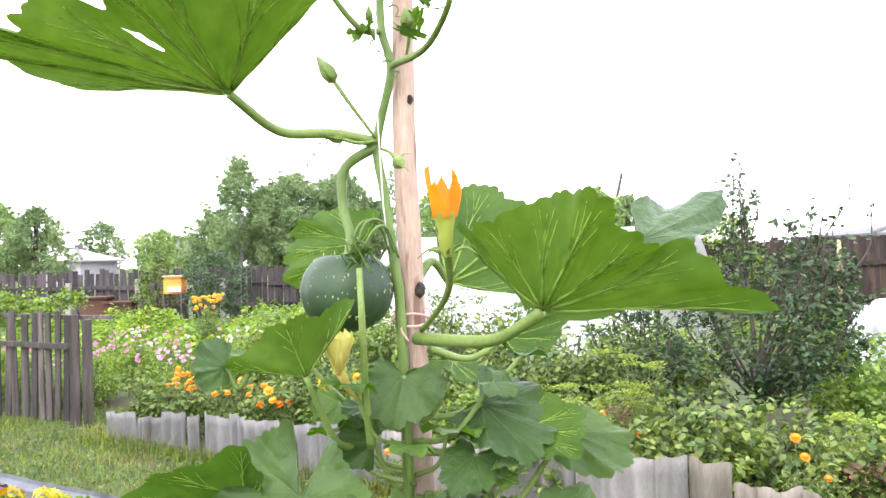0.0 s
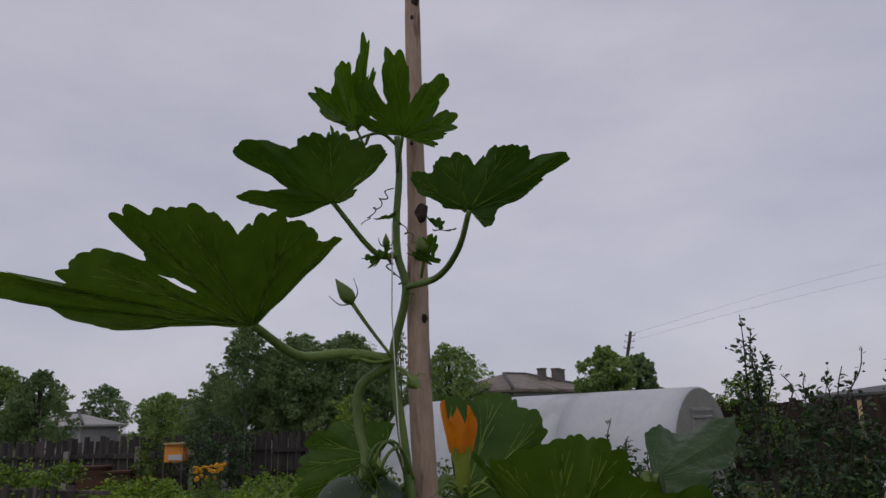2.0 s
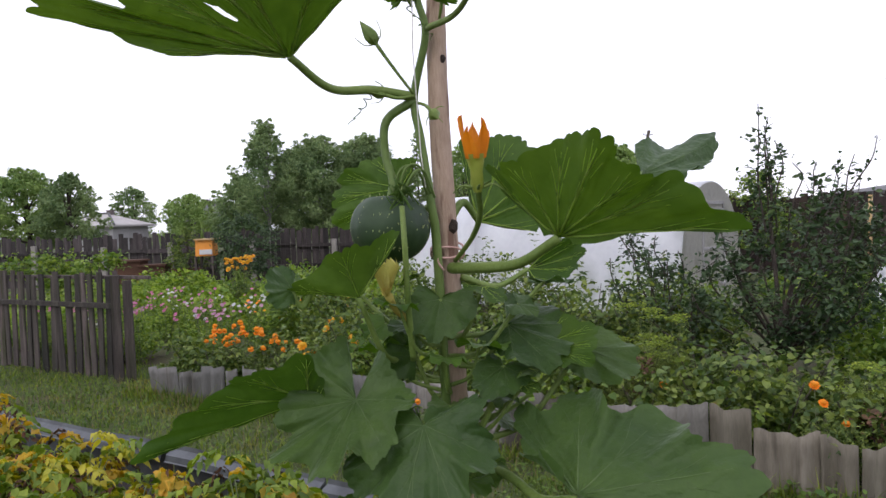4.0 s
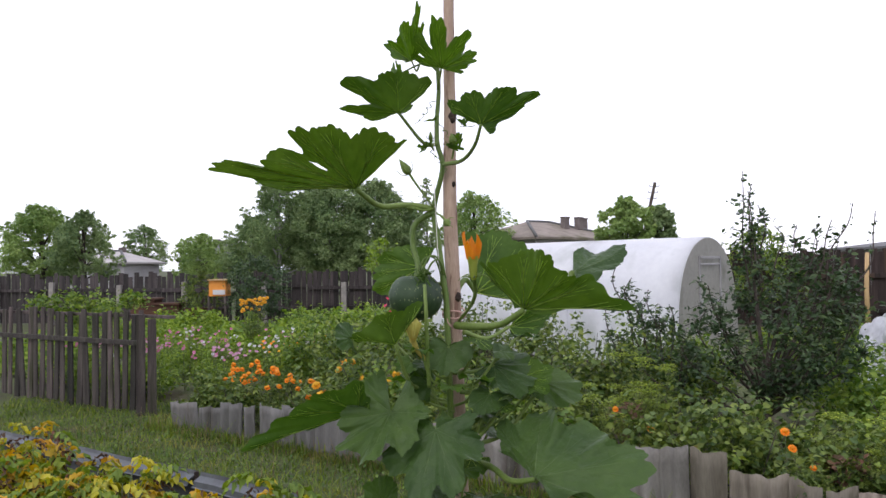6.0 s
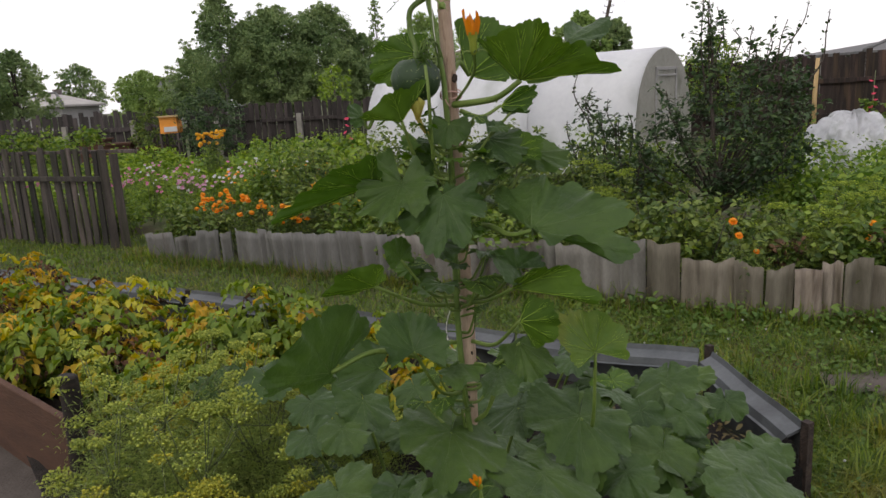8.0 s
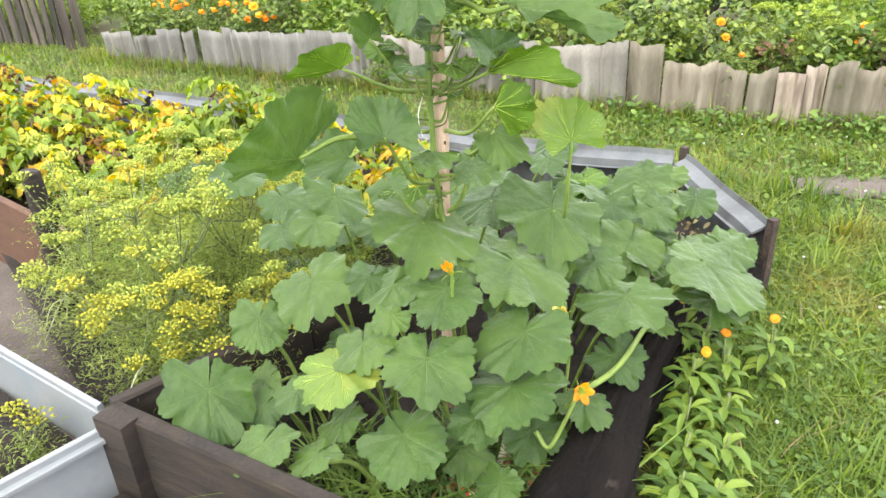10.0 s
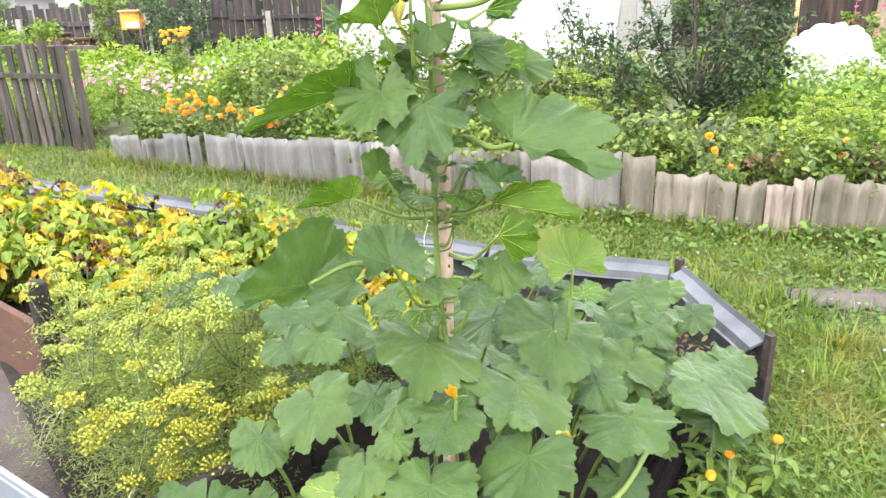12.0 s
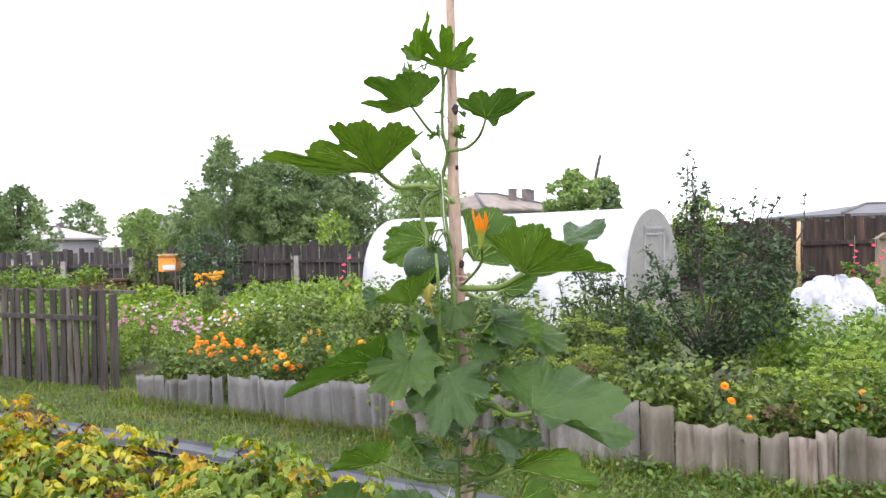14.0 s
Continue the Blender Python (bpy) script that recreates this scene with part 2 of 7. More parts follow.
lime_m = material("lime_garden_greens", (0.11, 0.19, 0.02), (0.205, 0.295, 0.04), 2, 0.65, 0, 30, through_light=0.3, island=0.35)
apple_m = material("apple_leaf", (0.02, 0.048, 0.0145), (0.056, 0.098, 0.03), 2, 0.5, 0, 30, through_light=0.2, island=0.45)
twig_m = material("twig_bark", (0.0291, 0.0224, 0.0183), (0.083, 0.0664, 0.0539), 10, 0.9, 0.4, 60)
tree_m = material("birch_leaf", (0.1, 0.165, 0.062), (0.25, 0.32, 0.135), 0.25, 0.65, 0, 3, through_light=0.4, island=0.27)
tree_light_m = material("willow_leaf", (0.135, 0.22, 0.058), (0.27, 0.36, 0.11), 0.25, 0.65, 0, 3, through_light=0.4, island=0.25)
birch_m = material("birch_bark", (0.12, 0.116, 0.105), (0.3, 0.29, 0.27), 4, 0.8, 0.2, 20)
orange_m = material("marigold_petal", (0.69, 0.17, 0.004), (0.8, 0.3, 0.009), 20, 0.65, 0.2, 60, through_light=0.2, island=0.2)
gold_m = material("golden_petal", (0.631, 0.279, 0.00788), (0.726, 0.397, 0.0237), 20, 0.65, 0.2, 60, through_light=0.2, island=0.2)
pink_m = material("cosmos_pink_petal", (0.33, 0.07, 0.15), (0.47, 0.18, 0.28), 20, 0.65, 0, 60, through_light=0.3, island=0.35)
palepink_m = material("cosmos_pale_petal", (0.35, 0.155, 0.229), (0.441, 0.256, 0.331), 20, 0.65, 0, 60, through_light=0.3, island=0.2)
white_m = material("white_petal", (0.423, 0.423, 0.412), (0.496, 0.496, 0.485), 20, 0.65, 0, 60, through_light=0.3)
red_m = material("hollyhock_petal", (0.457, 0.0249, 0.0664), (0.622, 0.083, 0.149), 20, 0.65, 0, 60, through_light=0.3)
wall_m = material("plastered_wall", (0.261, 0.255, 0.249), (0.349, 0.343, 0.336), 0.8, 0.9, 0.1, 8)
roof_m = material("slate_roof", (0.16, 0.135, 0.112), (0.27, 0.232, 0.195), 0.7, 0.9, 0.3, 6, stretch=(1, 1, 1), stain=(0.101, 0.093, 0.051), stain_scale=0.5)
grey_roof_m = material("grey_roof", (0.085, 0.086, 0.085), (0.13, 0.13, 0.128), 0.7, 0.8, 0.2, 6)
brick_m = material("chimney_brick", (0.1, 0.082, 0.074), (0.18, 0.155, 0.142), 2, 0.9, 0.3, 12)
pane_m = material("dark_window_pane", (0.0415, 0.0456, 0.0498), (0.083, 0.0913, 0.0996), 2, 0.2, 0, 10)
frame_m = material("painted_frame", (0.45, 0.45, 0.45), (0.555, 0.555, 0.555), 4, 0.6, 0.05, 30)
hive_m = material("orange_painted_box", (0.637, 0.221, 0.0255), (0.722, 0.306, 0.051), 5, 0.6, 0.1, 30)
newwood_m = material("fresh_timber", (0.349, 0.232, 0.0996), (0.498, 0.357, 0.183), 6, 0.8, 0.2, 60, stretch=(3, 3, 0.3))
pale_timber_m = material("weathered_pale_timber", (0.13, 0.1, 0.07), (0.23, 0.185, 0.13), 6, 0.85, 0.3, 60, stretch=(3, 3, 0.3))
tomato_m = material("tomato_skin", (0.415, 0.0249, 0.0166), (0.539, 0.0664, 0.0332), 10, 0.35, 0.05, 60)
peel_m = material("vegetable_scrap", (0.32, 0.29, 0.174), (0.436, 0.413, 0.32), 20, 0.7, 0.2, 60, island=0.3)
squash_m = material("yellow_squash_skin", (0.12, 0.134, 0.00996), (0.199, 0.189, 0.0249), 9, 0.45, 0.1, 60)
orangeleaf_m = material("scrap_rust", (0.199, 0.0697, 0.0249), (0.274, 0.124, 0.0498), 12, 0.8, 0.2, 60, island=0.3)

rng = np.random.default_rng(7)


# ---- building helpers ----
class Geo:
    """Vertices and faces gathered for one mesh, in world metres."""

    def __init__(self):
        self.v, self.f, self.count = [], [], 0

    def add(self, verts, faces):
        verts = np.asarray(verts, float).reshape(-1, 3)
        self.v.append(verts)
        self.f.extend([tuple(int(i) + self.count for i in face) for face in faces])
        self.count += len(verts)
        return self

    def verts(self):
        return np.concatenate(self.v) if self.v else np.zeros((0, 3))


def root(ob):
    while ob.parent:
        ob = ob.parent
    return ob


def mesh_of(name, geo, mat, origin=(0, 0, 0), smooth=True):
    me = bpy.data.meshes.new(name)
    me.from_pydata((geo.verts() - np.array(origin)).tolist(), [], geo.f)
    me.materials.append(mat)
    if smooth:
        me.polygons.foreach_set("use_smooth", [True] * len(me.polygons))
    me.update()
    return me


def part(name, geo, mat, parent, label="", smooth=True):
    """One mesh under a thing, or under one of its parts."""
    ob = new(name, mesh_of(name, geo, mat, root(parent).location, smooth))
    ob.parent = parent
    return tagged(ob, label)


def thing(name, place, label, category, group="", kind=""):
    ob = new(name)
    ob.empty_display_size = 0.05
    ob.location = place
    return tagged(ob, label, category, group, kind)


def solo(name, geo, mat, label, category, group="", kind="", smooth=True, origin=None):
    """A thing that is one single mesh."""
    o = origin if origin is not None else (0, 0, 0)
    ob = new(name, mesh_of(name, geo, mat, o, smooth))
    ob.location = o
    return tagged(ob, label, category, group, kind)


def unit(v):
    v = np.asarray(v, float)
    return v / max(np.linalg.norm(v), 1e-9)


def curve(points, steps=8):
    """A smooth line through points."""
    p = np.asarray(points, float)
    p = np.vstack([2 * p[0] - p[1], p, 2 * p[-1] - p[-2]])
    rows = []
    for i in range(1, len(p) - 2):
        for s in np.linspace(0, 1, steps, endpoint=False):
            a, b, c, d = p[i - 1], p[i], p[i + 1], p[i + 2]
            rows.append(0.5 * (2 * b + (c - a) * s + (2 * a - 5 * b + 4 * c - d) * s ** 2 + (3 * b - 3 * c + d - a) * s ** 3))
    rows.append(p[-2])
    return np.array(rows)


def tube(geo, path, r0, r1=None, sides=7, wobble=0.0, ribs=0.0):
    """A round tapered stalk along a path, closed at both ends."""
    path = np.asarray(path, float)
    r1 = r0 if r1 is None else r1
    n = len(path)
    tang = np.gradient(path, axis=0)
    side = unit(np.cross(tang[0], (0.3, 0.2, 1.0) if abs(unit(tang[0])[2]) < 0.9 else (1, 0, 0)))
    verts, ang = [], np.linspace(0, 2 * math.pi, sides, endpoint=False)
    for i in range(n):
        t = unit(tang[i])
        side = unit(side - t * side.dot(t))
        up = np.cross(t, side)
        r = r0 + (r1 - r0) * i / max(n - 1, 1)
        rr = r * (1 + wobble * rng.uniform(-1, 1, sides)) * (1 + ribs * (np.arange(sides) % 2))
        verts.extend(path[i] + (np.cos(ang) * rr)[:, None] * side + (np.sin(ang) * rr)[:, None] * up)
    faces = [(i * sides + j, i * sides + (j + 1) % sides, (i + 1) * sides + (j + 1) % sides, (i + 1) * sides + j) for i in range(n - 1) for j in range(sides)]
    faces += [tuple(range(sides - 1, -1, -1)), tuple((n - 1) * sides + j for j in range(sides))]
    return geo.add(verts, faces)


def slab(geo, a, b, z0, z1, thick, bevel=0.004):
    """An upright board from a to b on the plan, with its edges taken off."""
    a, b = np.array(a, float), np.array(b, float)
    d = unit(np.append(b - a, 0))[:2]
    nrm = np.array((-d[1], d[0])) * thick / 2
    e = min(bevel, thick / 3)
    prof = [(-1, z0), (1, z0), (1, z1 - e), (1 - 2 * e / thick, z1), (-1 + 2 * e / thick, z1), (-1, z1 - e)]
    verts = [(*(p + nrm * s), z) for p in (a, b) for s, z in prof]
    k = len(prof)
    faces = [(i, (i + 1) % k, k + (i + 1) % k, k + i) for i in range(k)] + [tuple(range(k - 1, -1, -1)), tuple(range(k, 2 * k))]
    return geo.add(verts, faces)


def block(geo, centre, size, yaw=0.0, taper=1.0, lean=(0, 0)):
    """A block that stands on its base; taper narrows the top."""
    c, s = math.cos(yaw), math.sin(yaw)
    verts = []
    for z, k in ((0, 1.0), (1, taper)):
        for x, y in ((-1, -1), (1, -1), (1, 1), (-1, 1)):
            px, py = x * size[0] / 2 * k, y * size[1] / 2 * k
            verts.append((centre[0] + px * c - py * s + lean[0] * z, centre[1] + px * s + py * c + lean[1] * z, centre[2] + z * size[2]))
    return geo.add(verts, [(0, 1, 2, 3)[::-1], (4, 5, 6, 7), (0, 1, 5, 4), (1, 2, 6, 5), (2, 3, 7, 6), (3, 0, 4, 7)])


def ball(geo, centre, radii, rings=7, sides=10, rough=0.0):
    verts, faces = [], []
    for i in range(rings + 1):
        p = math.pi * i / rings
        for j in range(sides):
            q = 2 * math.pi * j / sides
            k = 1 + rough * rng.uniform(-1, 1)
            verts.append((centre[0] + radii[0] * k * math.sin(p) * math.cos(q), centre[1] + radii[1] * k * math.sin(p) * math.sin(q), centre[2] + radii[2] * k * math.cos(p)))
    for i in range(rings):
        for j in range(sides):
            faces.append((i * sides + j, (i + 1) * sides + j, (i + 1) * sides + (j + 1) % sides, i * sides + (j + 1) % sides))
    return geo.add(verts, faces)


def leaflets(geo, places, sizes, droop=0.3, width=0.5, up=0.5, plain=False):
    """Small folded leaves with a pointed tip, turned at random, at the places given."""
    places = np.asarray(places, float)
    n = len(places)
    if not n:
        return geo
    sizes = np.broadcast_to(np.asarray(sizes, float), (n,))
    yaw = rng.uniform(0, 2 * math.pi, n)
    pitch = rng.normal(-droop, 0.5, n)
    d = np.stack([np.cos(yaw) * np.cos(pitch), np.sin(yaw) * np.cos(pitch), np.sin(pitch)], 1)
    nr = rng.normal(0, 1, (n, 3)) + np.array((0, 0, up * 3))
    s = np.cross(d, nr)
    s /= np.linalg.norm(s, axis=1)[:, None] + 1e-9
    nm = np.cross(s, d)
    L = sizes[:, None]
    base, tip = places, places + d * L - nm * L * 0.14
    side, rise = s * L * width * 0.5, nm * L * 0.08
    p1, p2 = places + d * L * 0.28, places + d * L * 0.66
    if plain:
        mid = places + d * L * 0.45
        verts = np.stack([base, mid + side + rise, tip, mid - side + rise], 1).reshape(-1, 3)
        k, faces = 4, ((0, 1, 2), (0, 2, 3))
    else:
        verts = np.stack([base, p1 + side * 0.92 + rise, p2 + side * 0.86 + rise, tip, p2 - side * 0.86 + rise, p1 - side * 0.92 + rise, p1, p2], 1).reshape(-1, 3)
        k, faces = 8, ((0, 1, 6), (0, 6, 5), (1, 2, 7, 6), (6, 7, 4, 5), (2, 3, 7), (7, 3, 4))
    idx = np.arange(n) * k + geo.count
    geo.v.append(verts)
    for f in faces:
        geo.f.extend(np.stack([idx + c for c in f], 1).tolist())
    geo.count += k * n
    return geo


def cloud(centre, radii, clumps, per, clump_size, low=-0.6, shell=0.5):
    """Points of an uneven crown: clumps in an ellipsoid, thinner inside, with gaps."""
    c = rng.normal(0, 1, (clumps, 3))
    c /= np.linalg.norm(c, axis=1)[:, None]
    c *= (shell + (1 - shell) * rng.uniform(0, 1, (clumps, 1))) * rng.uniform(0.82, 1.12, (clumps, 1))
    c[:, 2] = np.maximum(c[:, 2], low)
    pts = c[:, None, :] * np.array(radii) + rng.normal(0, 1, (clumps, per, 3)) * clump_size
    return pts.reshape(-1, 3) + np.array(centre)


def shell(geo, centre, radius, count, size, flat=0.85, low=-0.55):
    """One lobe of a crown: leaves on the outside of a lump, most of them facing outwards."""
    d = rng.normal(0, 1, (count, 3))
    d /= np.linalg.norm(d, axis=1)[:, None]
    d[:, 2] = np.where(d[:, 2] < low, -d[:, 2], d[:, 2])
    p = np.asarray(centre) + d * radius * np.array((1, 1, flat)) * rng.uniform(0.45, 1.18, (count, 1)) * (1 + 0.12 * np.sin(6 * d[:, :1] + 5 * d[:, 2:]))
    nm = d + rng.normal(0, 0.6, (count, 3)) + (0, 0, 0.25)
    nm /= np.linalg.norm(nm, axis=1)[:, None]
    e = np.cross(nm, rng.normal(0, 1, (count, 3)))
    e /= np.linalg.norm(e, axis=1)[:, None] + 1e-9
    w = np.cross(nm, e)
    ln = (rng.uniform(0.4, 1.0, count) * size)[:, None]
    verts = np.stack([p - e * ln * 0.5, p + w * ln * 0.3, p + e * ln * 0.5, p - w * ln * 0.3], 1).reshape(-1, 3)
    i = np.arange(count) * 4 + geo.count
    geo.v.append(verts)
    geo.f.extend(np.stack([i, i + 1, i + 2, i + 3], 1).tolist())
    geo.count += 4 * count
    return geo


def blades(geo, xy, z, length, width=0.006, lean=0.45):
    """Grass: bent pointed blades."""
    xy = np.asarray(xy, float)
    n = len(xy)
    length = np.broadcast_to(np.asarray(length, float), (n,))
    yaw, ln = rng.uniform(0, 2 * math.pi, n), np.abs(rng.normal(0, lean, n))
    d = np.stack([np.cos(yaw) * ln, np.sin(yaw) * ln, np.ones(n)], 1)
    s = np.stack([-np.sin(yaw), np.cos(yaw), np.zeros(n)], 1) * width * rng.uniform(0.6, 1.4, (n, 1))
    b = np.concatenate([xy, np.full((n, 1), 0.0) + np.reshape(z, (-1, 1))], 1)
    m = b + d * length[:, None] * 0.5
    t = b + d * length[:, None] * np.array((1.7, 1.7, 0.92)) * 0.95
    verts = np.stack([b - s, b + s, m + s * 0.8, m - s * 0.8, t], 1).reshape(-1, 3)
    i = np.arange(n) * 5 + geo.count
    geo.v.append(verts)
    geo.f.extend(np.stack([i, i + 1, i + 2, i + 3], 1).tolist())
    geo.f.extend(np.stack([i + 3, i + 2, i + 4], 1).tolist())
    geo.count += 5 * n
    return geo


def flower_head(geo, c, r, petals=9, up=0.25, rows=1):
    """A head of flat petals round a middle, in one or more rows, nodding a little to one side."""
    face = unit((rng.normal(0, 0.35), rng.normal(-0.55, 0.3), 0.8))
    e1 = unit(np.cross(face, (0.1, 1, 0.3)))
    e2 = np.cross(face, e1)
    for k in range(rows):
        for j in range(petals):
            a = 2 * math.pi * (j + 0.5 * k) / petals + rng.uniform(-0.1, 0.1)
            d = e1 * math.cos(a) + e2 * math.sin(a) + face * (up + 0.5 * k)
            s = (e2 * math.cos(a) - e1 * math.sin(a)) * r * 0.42 * (1 - 0.2 * k)
            rr = r * (1 - 0.25 * k)
            p = np.array(c)
            geo.add([p, p + d * rr * 0.6 - s, p + d * rr, p + d * rr * 0.6 + s], [(0, 1, 2), (0, 2, 3)])
    return geo


# ---- ground, path and turf ----
def terrain(x, y):
    return 0.012 * math.sin(1.7 * x + 0.6) * math.cos(1.3 * y) + 0.006 * math.sin(5.1 * x + 3 * y)


g = Geo()
xs = np.concatenate([np.linspace(-400, -14, 8), np.linspace(-12, 12, 97), np.linspace(14, 400, 8)])
ys = np.concatenate([np.linspace(-300, -8, 6), np.linspace(-6, 24, 121), np.linspace(26, 600, 8)])
grid = [(x, y, terrain(x, y) if abs(x) < 13 and -7 < y < 25 else 0.0) for y in ys for x in xs]
nx = len(xs)
g.add(grid, [(j * nx + i, j * nx + i + 1, (j + 1) * nx + i + 1, (j + 1) * nx + i) for j in range(len(ys) - 1) for i in range(nx - 1)])
solo("ground", g, ground_m, "uneven garden ground of soil and worn turf", "ground", kind="structure")

g = Geo()
line = curve([(1.85, 3.16, 0), (2.1, 3.09, 0), (2.6, 2.95, 0), (3.6, 2.7, 0), (5.5, 2.2, 0)], 10)
edge = []
for i, p in enumerate(line):
    wd = 0.1 + 0.03 * math.sin(i * 1.3) + 0.02 * i / 5
    for k in (-1, -0.5, 0, 0.5, 1):
        edge.append((p[0] + 0.25 * k * wd, p[1] + k * wd, 0.022 + 0.012 * (1 - k * k) + 0.004 * math.sin(3 * i + 7 * k)))
g.add(edge, [(i * 5 + j, i * 5 + j + 1, (i + 1) * 5 + j + 1, (i + 1) * 5 + j) for i in range(len(line) - 1) for j in range(4)])
solo("path", g, path_m, "narrow trodden path of bare reddish earth", "path", kind="structure")

SLATE_L, SLATE_R = np.array((-3.55, 7.36)), np.array((2.2, 4.2))


def slate_y(x):
    return 7.36 - 0.5496 * (x + 3.55) if x < 2.2 else 4.2 - 0.2 * (x - 2.2)


def rim_y(x):
    return 5.67 - 0.517 * (x + 4.22)


def turf(n, x0, x1, y0, y1, keep):
    p = np.stack([rng.uniform(x0, x1, n), rng.uniform(y0, y1, n)], 1)
    return np.array([q for q in p if keep(*q)])


def on_strip(x, y):
    return rim_y(x) + 0.05 < y < slate_y(x) + 0.02 or (x < -3.4 and rim_y(x) < y < 9.5 and y < 8.6 - 0.47 * (x + 4.1) + 0.2)


def on_path(x, y):
    return x > 1.8 and abs(y - (3.3 - 0.29 * (x - 1.35))) < 0.09 + 0.03 * math.sin(5 * x)


def on_right(x, y):
    edge_x = 0.3 + 0.5 * (y - 0.6) if y < 1.5 else 0.75 + 0.95 * (y - 1.5) if y < 2.05 else 1.25 if y < 2.85 else 1.12 + (2.85 - y) * 2
    return x > edge_x and y < slate_y(x) and not on_path(x, y) and (y < 2.9 or y > rim_y(x))


grass, dry, clover = Geo(), Geo(), Geo()
p = turf(64000, -6.5, 1.6, 2.6, 9.5, on_strip)
blades(grass, p, 0.0, rng.gamma(4, 0.0135, len(p)), 0.004, 0.7)
p = np.concatenate([turf(110000, 0.1, 2.6, 0.2, 2.6, on_right), turf(90000, 0.1, 4.6, 0.2, 4.8, on_right)])
blades(grass, p, 0.0, rng.gamma(4, 0.0105, len(p)), 0.0029, 0.85)
p = np.concatenate([turf(4200, -6, 1.6, 2.6, 8.6, on_strip), turf(5200, 0.3, 4.6, 0, 4.8, on_right)])
blades(dry, p, 0.0, rng.gamma(4, 0.017, len(p)), 0.0022, 0.7)
p = np.array([(x, slate_y(x) - abs(rng.normal(0, 0.09)) - 0.03) for x in rng.uniform(-3.9, 3.6, 5200)])
blades(grass, p[:3600], 0.0, rng.gamma(4, 0.024, 3600), 0.0045, 0.45)
blades(dry, p[3600:], 0.0, rng.gamma(4, 0.022, 1600), 0.003, 0.5)
p = np.concatenate([turf(9000, -5, 1.6, 2.6, 8, on_strip), turf(20000, 0.2, 4.6, 0.2, 4.8, on_right)])
leaflets(clover, np.column_stack([p, rng.uniform(0.01, 0.06, len(p))]), rng.uniform(0.012, 0.035, len(p)), 0.0, 0.9, 1.2)
p = np.array([(x, slate_y(x) - abs(rng.normal(0, 0.14)) - 0.05) for x in rng.uniform(0.9, 3.6, 300)])
leaflets(clover, np.column_stack([p, rng.uniform(0.02, 0.12, len(p))]), rng.uniform(0.025, 0.06, len(p)), 0.0, 0.7, 1.2)
for k in range(22):
    x = rng.uniform(1.15, 3.6)
    c = np.array((x, slate_y(x) - 0.07 - abs(rng.normal(0, 0.3)), 0.0))
    n = int(rng.integers(14, 30))
    p = c + np.column_stack([rng.normal(0, 0.05, (n, 2)), rng.uniform(0.02, 0.14, n)])
    leaflets(clover, p, rng.uniform(0.035, 0.075, n), 0.0, 0.62, 0.8)
for k in range(16):
    c = np.array((rng.uniform(1.25, 1.9), rng.uniform(2.5, 3.5)))
    n = int(rng.integers(30, 60))
    blades(grass, c + rng.normal(0, 0.035, (n, 2)), 0.0, rng.gamma(5, 0.025, n), 0.0035, 0.45)
for k in range(46):
    c = turf(1, 0.5, 3.2, 0.4, 3.6, on_right)
    if len(c):
        n = int(rng.integers(20, 44))
        blades(grass, c[0] + rng.normal(0, 0.03, (n, 2)), 0.0, rng.gamma(5, 0.022, n), 0.0032, 0.6)
solo("grass", grass, grass_m, "damp uncut green grass beside the beds", "grass", kind="stuff")
solo("dry_grass", dry, straw_m, "thin straw-coloured dry blades among the grass", "dry grass", kind="stuff")
heads = Geo()
for q in turf(110, 0.3, 4.2, 0.3, 4.4, on_right):
    ball(heads, (q[0], q[1], rng.uniform(0.05, 0.09)), (0.007, 0.007, 0.006), 3, 6, 0.2)
solo("clover_flowers", heads, white_m, "small white clover heads in the grass", "clover flowers", kind="stuff")
solo("clover", clover, weed_m, "low clover and plantain leaves in the turf", "clover", kind="stuff")


# ---- border of corrugated sheet pieces ----
border = thing("garden_border", (-3.55, 7.36, 0), "low border of upright grey corrugated asbestos-cement offcuts", "garden border", kind="structure")


